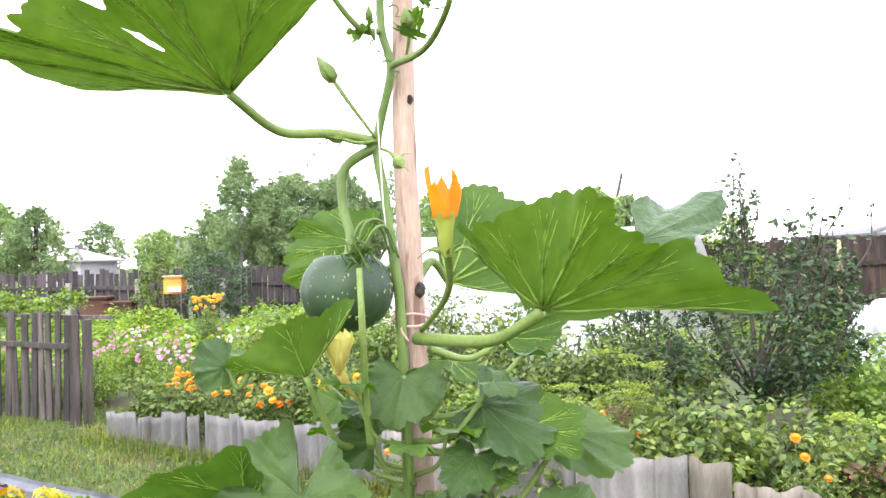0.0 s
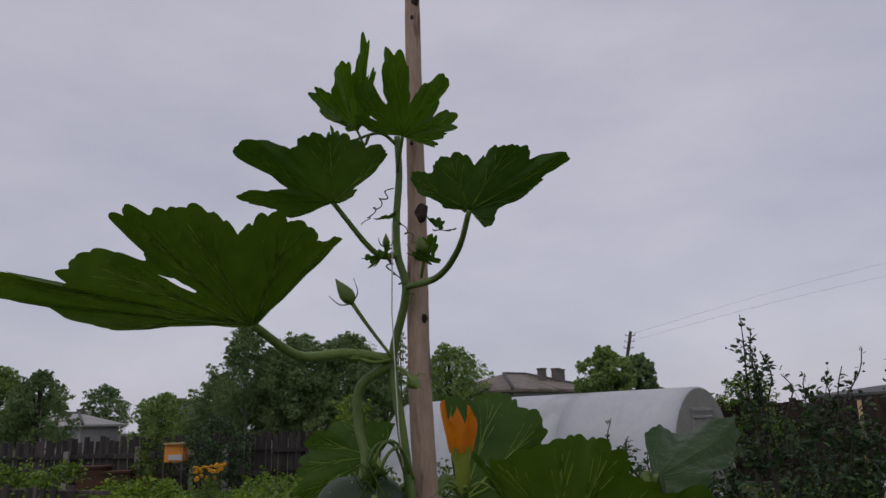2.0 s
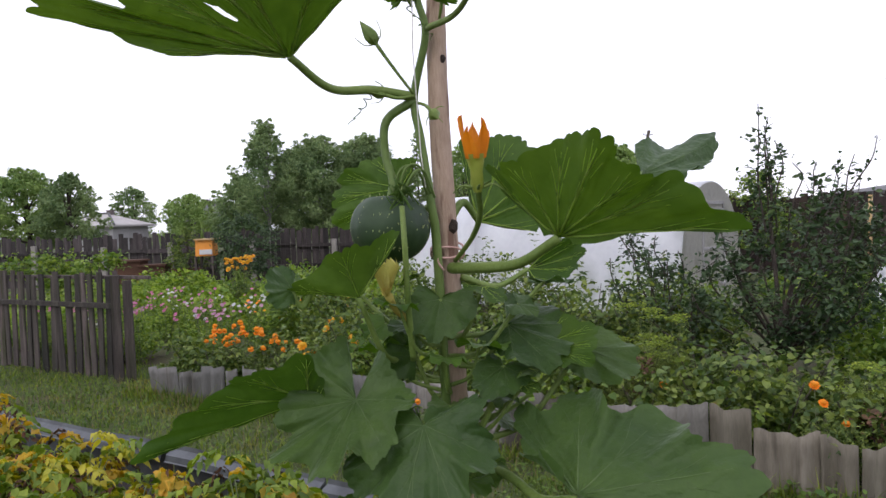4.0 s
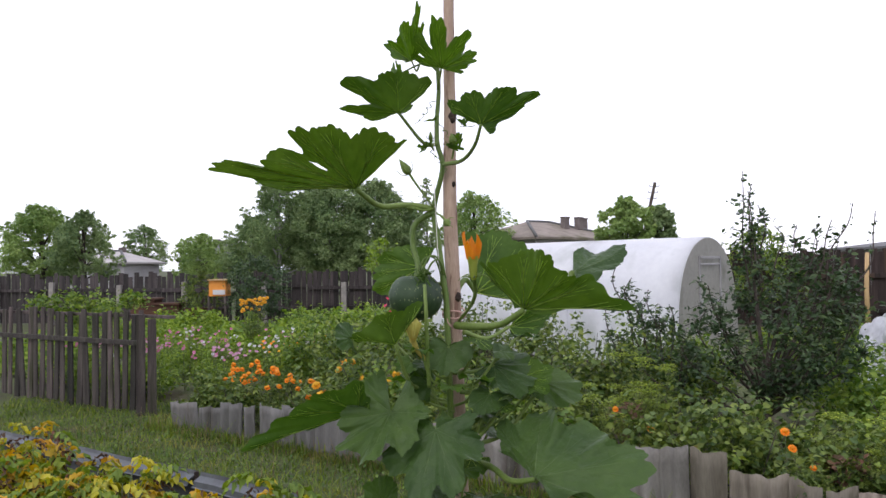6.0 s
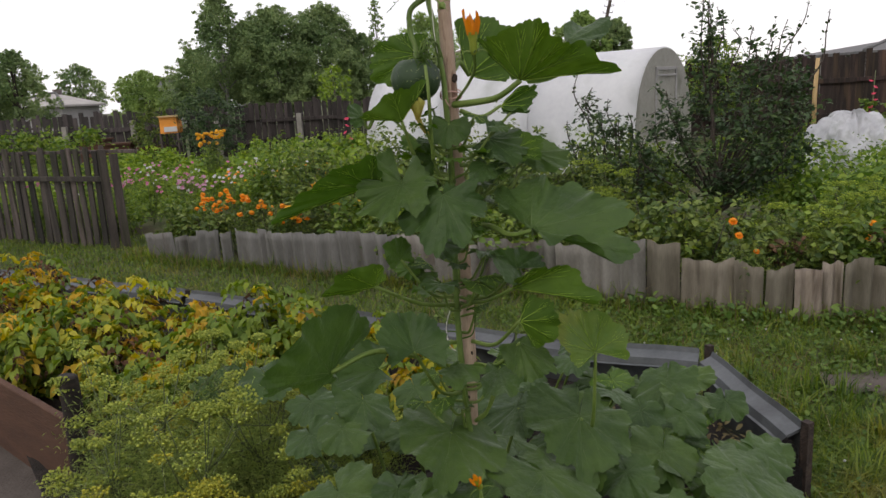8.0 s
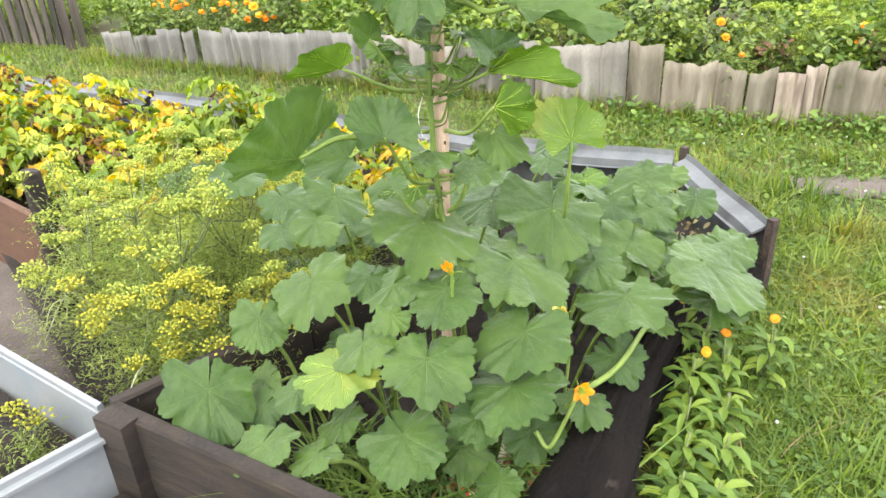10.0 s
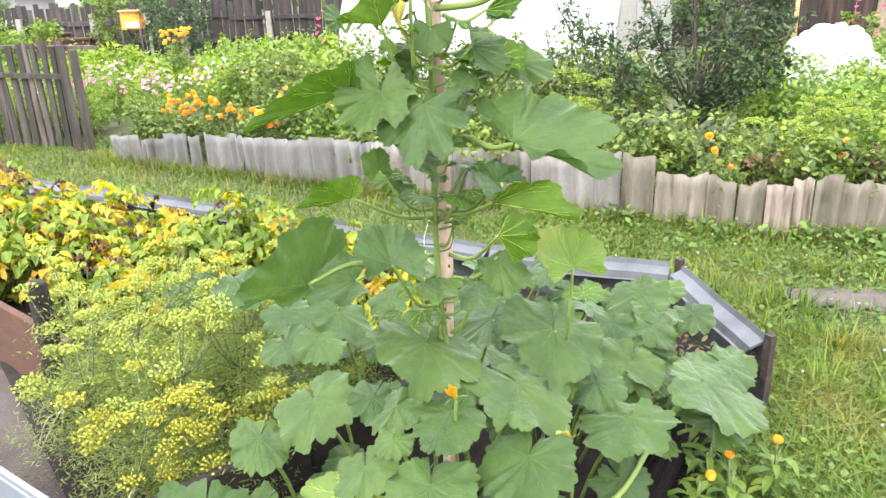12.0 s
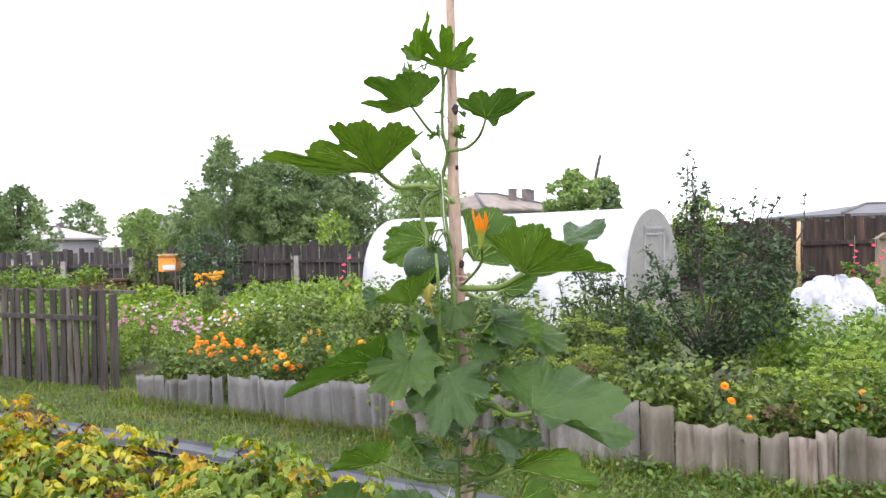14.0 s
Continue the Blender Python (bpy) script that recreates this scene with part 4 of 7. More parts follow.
# ---- apple tree in the garden ----
def garden_tree(name, base, label, limbs, shoots):
    """A small open fruit tree: a low fork, many rising limbs with leafy side twigs, and bare-tipped young shoots."""
    bx, by = base
    t = thing(name, (bx, by, 0), label, "fruit tree")
    g = Geo()
    top = max(q[3] for q in limbs)
    tube(g, curve([(bx, by, -0.05), (bx + 0.02, by, top * 0.35), (bx - 0.01, by, top * 0.7), (bx, by, top + 0.03)], 6), 0.042, 0.02, 8, 0.08)
    part("trunk", g, twig_m, t)
    leaves = Geo()
    for ex, ey, ez, z0, leafy in limbs:
        g = Geo()
        ex *= 0.86 if ex > 0.55 else 1.0
        path = curve([(bx, by, z0), (bx + ex * 0.36, by + ey * 0.4, z0 + (ez - z0) * 0.33), (bx + ex * 0.85, by + ey * 0.9, z0 + (ez - z0) * 0.72), (bx + ex, by + ey, ez)], 8)
        tube(g, path, 0.015, 0.004, 6, 0.1)
        for q in path[10 if ez > 1.4 else 6:]:
            for _ in range(2):
                if rng.uniform() > leafy * 0.5:
                    continue
                d = unit(rng.normal(0, 1, 3) + (0, -0.2, 0.35))
                ln = rng.uniform(0.09, 0.24)
                tw = np.array([q, q + d * ln * 0.5 + (0, 0, 0.01), q + d * ln + (0, 0, 0.03)])
                tube(g, tw, 0.004, 0.0015, 4)
                n = int(rng.integers(9, 15))
                pts = q + d * ln * rng.uniform(0.15, 1.1, (n, 1)) + rng.normal(0, 0.026, (n, 3))
                leaflets(leaves, pts, rng.uniform(0.04, 0.075, n), -0.1, 0.5, 0.5)
        part("branch", g, twig_m, t)
    for ex, ez, z0, n in shoots:
        g = Geo()
        bow = rng.normal(0, 0.05, 2)
        path = curve([(bx + ex * 0.7, by, z0), (bx + ex * 0.88 + bow[0], by, z0 + (ez - z0) * 0.4), (bx + ex + bow[1], by, z0 + (ez - z0) * 0.75), (bx + ex, by, ez)], 8)
        tube(g, path, 0.009, 0.004, 5)
        part("shoot", g, twig_m, t)
        n = int(n * 0.62)
        u = rng.uniform(0.15, 1, n)
        pts = path[(u * (len(path) - 1)).astype(int)] + rng.normal(0, 0.022, (n, 3)) * (1.3 - u)[:, None]
        leaflets(leaves, pts, rng.uniform(0.035, 0.06, n), -0.3, 0.5, 0.3)
    part("crown", leaves, apple_m, t)


FRUIT_LIMBS = [(-0.11, 0, 2.25, 0.75, 1), (-0.06, 0.1, 1.95, 0.6, 1), (0.26, -0.1, 1.95, 0.7, 0.9), (0.51, 0.1, 1.9, 0.6, 0.9), (0.78, 0, 1.85, 0.5, 0.9), (0.95, 0.1, 1.7, 0.45, 0.9), (-0.5, 0, 1.55, 0.5, 0.9),
         (-0.45, -0.2, 1.25, 0.4, 1), (1, -0.1, 1.35, 0.4, 1), (0.75, -0.3, 1.2, 0.35, 1), (0.4, -0.4, 1.35, 0.4, 1), (0.05, -0.45, 1.25, 0.4, 1), (-0.25, -0.4, 1.05, 0.35, 1), (0.25, 0.4, 1.7, 0.5, 0.9), (0.7, 0.4, 1.5, 0.45, 0.9),
         (-0.05, 0.35, 1.5, 0.5, 0.9), (0.55, -0.2, 1.65, 0.5, 1), (0.25, -0.2, 1.6, 0.5, 1), (0.85, 0.2, 1.05, 0.3, 0.8), (-1.15, -0.25, 0.78, 0.28, 0.35), (-0.8, -0.15, 1, 0.3, 0.6), (0.16, -0.25, 1.8, 0.6, 0.9), (0.8, 0.05, 1.5, 0.4, 1), (0.6, -0.35, 0.95, 0.3, 0.9), (0.95, -0.2, 1, 0.3, 0.9), (0.25, -0.45, 0.95, 0.35, 0.7), (-0.6, 0.1, 1.2, 0.4, 1), (-0.35, 0.2, 1.35, 0.4, 1), (1, 0, 1.55, 0.5, 1)]
FRUIT_SHOOTS = ((-0.16, 2.62, 1.5, 40), (-0.08, 2.5, 1.6, 60), (-0.11, 2.42, 1.5, 90), (-0.03, 2.3, 1.5, 70), (0.12, 2.1, 1.6, 30), (0.32, 2.1, 1.6, 30), (0.47, 2.05, 1.5, 40), (0.64, 2.15, 1.5, 44), (0.83, 2.3, 1.5, 30), (1.03, 2.22, 1.4, 24))
garden_tree("fruit_tree", (2.5, 6.6), "young fruit tree with dark green leaves and thin shoots", FRUIT_LIMBS, FRUIT_SHOOTS)
SHRUB_LIMBS = [(-0.42, 0.0, 1.45, 0.15, 0.9), (-0.3, -0.1, 1.3, 0.15, 1.0), (-0.1, 0.0, 1.25, 0.15, 1.0), (-0.5, 0.1, 1.05, 0.1, 1.0), (0.1, -0.1, 1.0, 0.1, 1.0), (-0.25, -0.25, 0.9, 0.1, 1.0), (0.2, 0.1, 0.8, 0.1, 1.0), (-0.55, -0.15, 0.75, 0.1, 1.0)]
garden_tree("fruit_shrub", (1.72, 6.95), "slim dark-leaved fruit shrub in front of the greenhouse", SHRUB_LIMBS, ((-0.5, 1.78, 0.9, 36), (-0.36, 1.62, 0.9, 40), (-0.2, 1.5, 0.9, 36), (-0.62, 1.3, 0.7, 30), (0.0, 1.35, 0.8, 30)))


def bush(name, base, r, h, mat, label, n=60, per=16, leaf=0.06, group="", width=0.6, low=-0.9):
    """A shrub of several stems and a mass of leaves."""
    b = thing(name, (*base, 0), label, "bush", group)
    for k in range(5):
        a = 2 * math.pi * k / 5 + rng.uniform(-0.3, 0.3)
        g = Geo()
        tube(g, curve([(base[0], base[1], -0.02), (base[0] + math.cos(a) * r * 0.3, base[1] + math.sin(a) * r * 0.3, h * 0.5), (base[0] + math.cos(a) * r * 0.7, base[1] + math.sin(a) * r * 0.7, h * rng.uniform(0.75, 1.02))], 4), 0.008, 0.003, 5)
        part("stem", g, twig_m, b)
    g = Geo()
    pts = cloud((base[0], base[1], h * 0.55), (r, r, h * 0.46), n, per, r * 0.14, low, 0.35)
    tips = [np.array((base[0] + rng.normal(0, r * 0.6), base[1] + rng.normal(0, r * 0.6), h * rng.uniform(0.9, 1.15))) + rng.normal(0, 0.035, (9, 3)) for _ in range(9)]
    pts = np.concatenate([pts] + tips)
    pts[:, 2] = np.maximum(pts[:, 2], 0.03)
    leaflets(g, pts, rng.uniform(0.6, 1.25, len(pts)) * leaf, 0.15, width, 0.6)
    part("foliage", g, mat, b)
    return b


ROSE = "leafy rose bush with blue-green leaves behind the border"
CURRANT = "dense currant bush with dark green leaves"
for x, y, r, h in ((-1.75, 8.3, 0.55, 1.15), (-0.9, 8.1, 0.5, 1.2), (-2.5, 9.3, 0.5, 1.05), (-0.2, 8.7, 0.55, 1.3), (0.5, 8.2, 0.5, 1.2), (-1.4, 7.2, 0.45, 0.85)):
    bush("rose_bush", (x, y), r, h, bush_light_m if x < -2.0 else bush_m, ROSE, 100, 22, 0.06, "rose bushes behind the border")
for x, y, r, h in ((-0.4, 6.7, 0.45, 0.85), (0.35, 6.5, 0.5, 0.95), (0.9, 7.0, 0.5, 1.05), (1.3, 6.6, 0.42, 0.95), (0.0, 6.0, 0.4, 0.62), (0.75, 5.8, 0.42, 0.66), (1.6, 7.6, 0.5, 1.1), (-1.0, 6.6, 0.4, 0.7), (2.1, 7.7, 0.42, 0.9), (2.45, 8.4, 0.45, 0.85)):
    bush("currant_bush", (x, y), r, h, bush_m if int(x * 10) % 2 else bush_light_m, CURRANT, 92, 21, 0.062, "currant bushes behind the border")
for x, y, r, h in ((1.45, 5.2, 0.3, 0.58), (1.05, 5.25, 0.28, 0.5), (1.85, 5.0, 0.32, 0.6), (2.3, 4.75, 0.28, 0.5), (0.5, 5.35, 0.3, 0.5), (1.6, 5.7, 0.35, 0.66), (2.15, 5.5, 0.35, 0.6)):
    bush("bean_plant", (x, y), r, h, bush_m if x > 1.0 else bush_light_m, "broad-leaved green bean plant behind the border", 40, 16, 0.062, "bean plants behind the border", 0.75)
for x, y, r, h in ((3.1, 5.2, 0.45, 0.72), (3.7, 5.8, 0.5, 0.8), (3.4, 6.6, 0.5, 0.85), (4.2, 7.0, 0.55, 0.85), (2.9, 4.6, 0.4, 0.6), (3.4, 4.55, 0.35, 0.55), (4.1, 5.4, 0.5, 0.75), (4.9, 7.6, 0.5, 0.8), (3.6, 7.8, 0.5, 0.9), (4.6, 6.2, 0.5, 0.75)):
    bush("carrot_greens", (x, y), r, h, raspberry_m if y > 4.8 else bush_light_m, "bright green leafy vegetable tops", 80, 20, 0.064, "vegetable tops by the mound", 0.62)
for x, y in ((-2.0, 7.1), (-0.7, 5.9), (0.2, 5.45), (2.65, 4.5), (3.0, 4.3), (-2.9, 7.35), (-3.3, 7.75), (-2.3, 7.65), (-0.3, 6.3), (2.5, 5.1)):
    bush("border_plant", (x, max(y, slate_y(x) + 0.36)), 0.3, 0.5, bush_m, "low dark green leafy plant behind the border", 50, 18, 0.06, "plants behind the border")

for x, y, h, m, nm, lb in ((1.55, 4.95, 0.36, potato_m, "yellowed_plant", "small plant with pale yellow-green leaves behind the border"), (2.3, 4.62, 0.45, dead_m, "withered_plant", "withered brown plant behind the border"),
                           (2.95, 4.35, 0.5, dead_m, "withered_plant", "withered brown plant behind the border"), (2.75, 4.9, 0.5, potato_m, "yellowed_plant", "small plant with pale yellow-green leaves behind the border"),
                           (1.05, 5.5, 0.55, dead_m, "withered_plant", "withered brown plant behind the border"), (3.3, 4.7, 0.5, potato_m, "yellowed_plant", "small plant with pale yellow-green leaves behind the border")):
    bush(nm, (x, y), 0.15, h, m, lb, 14, 8, 0.05)

# far vegetable patch
g1, g2 = Geo(), Geo()
for k in range(150):
    x, y = rng.uniform(-9.5, -1.5), rng.uniform(11.0, 19.5)
    h = rng.uniform(0.3, 0.75) + 0.25 * (x > -4.0)
    pts = cloud((x, y, h * 0.5), (0.42, 0.42, h * 0.5), 18, 9, 0.06, -0.9, 0.3)
    leaflets(g1 if rng.uniform() < 0.72 else g2, pts, rng.uniform(0.07, 0.14, len(pts)), 0.1, 0.7, plain=True)
solo("vegetable_rows", g1, lime_m, "bright green rows of vegetables before the fence", "vegetable rows", kind="stuff")
solo("vegetable_rows", g2, bush_light_m, "green mixed garden plants before the fence", "vegetable rows", kind="stuff")
g1 = Geo()
for k in range(70):
    x, y = rng.uniform(4.5, 11.0), rng.uniform(9.5, 15.5)
    pts = cloud((x, y, 0.3), (0.42, 0.42, 0.3), 16, 9, 0.06, -0.9, 0.3)
    leaflets(g1, pts, rng.uniform(0.06, 0.12, len(pts)), 0.1, 0.7)
solo("vegetable_rows", g1, bush_light_m, "green vegetables growing towards the dark fence", "vegetable rows", kind="stuff")
g1 = Geo()
for k in range(60):
    x = rng.uniform(-7.2, -4.6)
    y = 8.75 - 0.46 * (x + 4.1) + rng.uniform(0.0, 0.5)
    pts = cloud((x, y, rng.uniform(1.0, 1.36) if k % 3 == 0 and x < -5.0 else 0.2), (0.2, 0.2, rng.uniform(0.06, 0.16)), 14, 9, 0.05, -0.9, 0.3)
    leaflets(g1, pts, rng.uniform(0.04, 0.08, len(pts)), 0.1, 0.6)
solo("hedge_growth", g1, bush_light_m, "green creepers growing behind the picket fence", "creepers", kind="stuff")


# ---- flowers ----
def bloom_plant(name, x, y, h, heads, head_r, petal, leaf_m, label, category, group, rows=2, spread=0.14, leaf=0.035, n=26):
    t = thing(name, (x, y, 0), label, category, group)
    g = Geo()
    for k in range(heads):
        ang, rr = rng.uniform(0, 6.28), spread * math.sqrt(rng.uniform(0, 1))
        c = np.array((x + math.cos(ang) * rr, y + math.sin(ang) * rr, h * rng.uniform(0.82, 1.06)))
        st = Geo()
        tube(st, curve([(x, y, 0), (x + math.cos(ang) * rr * 0.6, y + math.sin(ang) * rr * 0.6, h * 0.55), c], 3), 0.004, 0.002, 4)
        part("stalk", st, stalk_m, t)
        fl = Geo()
        flower_head(fl, c, head_r * rng.uniform(0.75, 1.1), 11, 0.12, rows + (rows > 1))
        if rows > 1:
            ball(fl, c + (0, 0, head_r * 0.3), (head_r * 0.7, head_r * 0.7, head_r * 0.55), 6, 10, 0.22)
        part("flower_head", fl, petal, t)
    pts = cloud((x, y, h * 0.42), (spread * 1.3, spread * 1.3, h * 0.42), n, 12, 0.035, -0.95, 0.2)
    leaflets(g, pts, rng.uniform(0.7, 1.3, len(pts)) * leaf, 0.0, 0.35)
    part("foliage", g, leaf_m, t)


MARI = "marigold plant with full orange heads and dark feathery leaves"
for x, y, h, k in ((-3.05, 7.55, 0.62, 3), (-2.8, 7.5, 0.56, 4), (-2.6, 7.45, 0.58, 4), (-2.35, 7.35, 0.55, 3), (-2.1, 7.2, 0.54, 3), (-1.85, 7.0, 0.52, 2), (-2.9, 7.8, 0.66, 4), (-2.65, 7.75, 0.64, 3)):
    bloom_plant("marigold", x, y, h, k + 2, 0.038, orange_m, bush_m, MARI, "marigold", "marigolds behind the border", spread=0.19, n=44)
for x, y, h, k in ((-1.62, 7.1, 0.74, 3), (-1.35, 6.9, 0.68, 2), (-1.1, 6.75, 0.66, 2), (-1.75, 6.9, 0.55, 2)):
    bloom_plant("marigold", x, y, h, k, 0.048, gold_m, bush_m, "marigold plant with golden yellow heads and dark leaves", "marigold", "marigolds behind the border")
for x, y, h, k in ((2.0, 4.5, 0.6, 1), (1.93, 4.6, 0.63, 1), (2.09, 4.5, 0.48, 1), (2.83, 4.5, 0.58, 1), (1.22, 5.3, 0.56, 1), (1.05, 5.35, 0.64, 1), (2.9, 4.45, 0.5, 1), (-0.55, 5.55, 0.42, 1)):
    bloom_plant("marigold", x, y, h, k, 0.03, orange_m, bush_m, MARI, "marigold", "marigolds behind the border", spread=0.13, n=40)
for k in range(44):
    x, y = rng.uniform(-5.8, -3.3), rng.uniform(8.8, 12.0)
    m = (pink_m, palepink_m, pink_m, palepink_m, pink_m, white_m)[k % 6]
    bloom_plant("cosmos", x, y, rng.uniform(0.5, 0.78), 4, 0.027, m, lime_m if k % 2 else bush_light_m, "feathery cosmos plant with pink and white flowers", "cosmos", "cosmos in the flower bed", 1, 0.2, 0.05, 26)
for k in range(16):
    x, y = rng.uniform(-4.0, -2.3), rng.uniform(8.6, 11.0)
    bloom_plant("daisy", x, y, rng.uniform(0.6, 0.85), 3, 0.03, white_m if k % 3 else palepink_m, bush_light_m, "white daisy plant with light green leaves", "daisy", "daisies in the flower bed", 1, 0.18, 0.05, 18)
for k in range(10):
    x, y = rng.uniform(-3.4, -1.9), rng.uniform(9.0, 11.0)
    bloom_plant("golden_daisy", x, y, rng.uniform(0.6, 0.8), 3, 0.026, orange_m if k % 2 else gold_m, bush_light_m, "orange and yellow daisy plant in the flower bed", "daisy", "daisies in the flower bed", 1, 0.2, 0.05, 18)
bloom_plant("rudbeckia", -4.75, 13.4, 1.12, 24, 0.048, gold_m, bush_m, "tall rudbeckia clump crowned with golden yellow flowers", "rudbeckia", "", 2, 0.26, 0.07, 50)
for x, y in ((8.62, 14.8), (8.95, 14.6), (-2.1, 13.6)):
    t = thing("hollyhock", (x, y, 0), "tall hollyhock with red flowers up its stem", "hollyhock", "hollyhocks by the fence")
    g = Geo()
    tube(g, [(x, y, 0), (x + 0.03, y, 0.8), (x + 0.05, y, 1.6)], 0.015, 0.006, 6)
    part("stalk", g, stalk_m, t)
    for k in range(7):
        fl = Geo()
        flower_head(fl, (x + rng.normal(0.03, 0.06), y - 0.05, 0.6 + 0.13 * k), 0.05, 6, 0.5, 1)
        part("flower_head", fl, red_m, t)
    g = Geo()
    pts = cloud((x, y, 0.5), (0.2, 0.2, 0.5), 20, 7, 0.06)
    leaflets(g, pts, 0.12, 0.1, 0.8)
    part("foliage", g, bush_light_m, t)


# ---- dill ----
def dill(x, y, h, umbels, label, group, spread=0.21, lush=0.5, tone=None, broad=1.0):
    t = thing("dill_plant", (x, y, 0), label, "dill", group)
    st = Geo()
    main = curve([(x, y, 0), (x + rng.normal(0, 0.03), y + rng.normal(0, 0.03), h * 0.5), (x + rng.normal(0, 0.06), y + rng.normal(0, 0.06), h * 0.85)], 5)
    tube(st, main, 0.006, 0.003, 5)
    for k in range(umbels):
        ang, rr = rng.uniform(0, 6.28), spread * math.sqrt(rng.uniform(0.02, 1))
        c = np.array((x + math.cos(ang) * rr, y + math.sin(ang) * rr, h * rng.uniform(0.62, 1.05)))
        s = main[int(rng.integers(3, 9))]
        tube(st, curve([s, (s + c) / 2 + (0, 0, -0.02), c], 3), 0.003, 0.0015, 4)
        um, r = Geo(), rng.uniform(0.032, 0.056) * broad
        for j in range(26):
            a, q = 2.4 * j + rng.uniform(-0.2, 0.2), r * math.sqrt((j + 0.5) / 26) * rng.uniform(0.85, 1.1)
            tip = c + np.array((math.cos(a) * q, math.sin(a) * q, 0.03 - 6.0 * q * q / broad + rng.uniform(-0.004, 0.004)))
            tube(um, [c - (0, 0, 0.005), tip], 0.0008, 0.0006, 3)
            ball(um, tip, (0.0052 * broad ** 0.7, 0.0052 * broad ** 0.7, 0.0044), 3, 5, 0.3)
        part("umbel", um, tone or dill_m, t)
    part("stalk", st, stalk_m, t)
    if x < -0.95 and lush > 0.35:
        for k in range(2):
            g, a = Geo(), rng.uniform(2.6, 5.2)
            q = np.array((math.cos(a), math.sin(a), 0.0)) * rng.uniform(0.12, 0.3)
            tube(g, curve([(x, y, 0.02), np.array((x, y, h * 0.45)) + q * 0.4, np.array((x, y, h * 0.5)) + q, np.array((x, y, h * 0.3)) + q * 1.5], 6), 0.0035, 0.002, 5)
            part("bent_stalk", g, dry_stalk_m, t, "pale dry bent stalk")
    g = Geo()
    pts = cloud((x, y, h * 0.5), (spread * 1.15, spread * 1.15, h * 0.42), 90, int(150 * lush), 0.04, -0.7, 0.2)
    leaflets(g, pts, rng.uniform(0.012, 0.03, len(pts)), 0.1, 0.03, plain=True)
    part("feathery_foliage", g, dill_leaf_m, t)


DILL = "ripening dill plant with yellow-green umbels and feathery leaves"
for x, y, h, k in ((-0.95, 1.62, 0.7, 9), (-1.15, 1.85, 0.78, 8), (-0.82, 1.9, 0.7, 8), (-1.3, 1.72, 0.66, 7), (-1.0, 1.45, 0.54, 8), (-0.74, 1.46, 0.46, 11), (-1.4, 2.05, 0.74, 7), (-1.15, 2.25, 0.74, 7),
                   (-0.8, 2.25, 0.64, 7), (-0.6, 1.72, 0.52, 9), (-0.98, 2.05, 0.72, 7), (-0.5, 2.0, 0.52, 6), (-0.62, 2.4, 0.55, 6)):
    dill(x, y, h, k + 11 if y < 1.6 and x > -1.1 else k + 8, DILL, "dill plants beside the compost bed", lush=0.4, tone=dill_m if y < 1.6 and x > -1.1 else dill_pale_m)
for x, y, h, k in ((-1.28, 1.12, 0.26, 2), (-1.45, 1.0, 0.24, 2)):
    dill(x, y, h, k, "small yellow dill seedling in the white-edged bed", "dill in the white-edged bed", 0.06, lush=0.12)
for x, y, h, k in ((1.15, 5.75, 0.82, 8), (0.9, 5.5, 0.76, 7), (1.4, 6.0, 0.86, 7), (2.9, 5.0, 0.8, 8), (2.7, 4.7, 0.7, 7), (3.2, 4.9, 0.8, 8), (1.9, 5.35, 0.66, 5), (2.55, 4.62, 0.66, 7), (3.0, 4.75, 0.74, 7), (2.35, 4.9, 0.72, 6), (0.7, 5.8, 0.72, 6), (1.25, 6.2, 0.9, 7)):
    dill(x, y, h, k, "tall green dill plant with flat umbels behind the border", "dill behind the border", 0.19, lush=0.3, tone=dill_lime_m, broad=2.0)


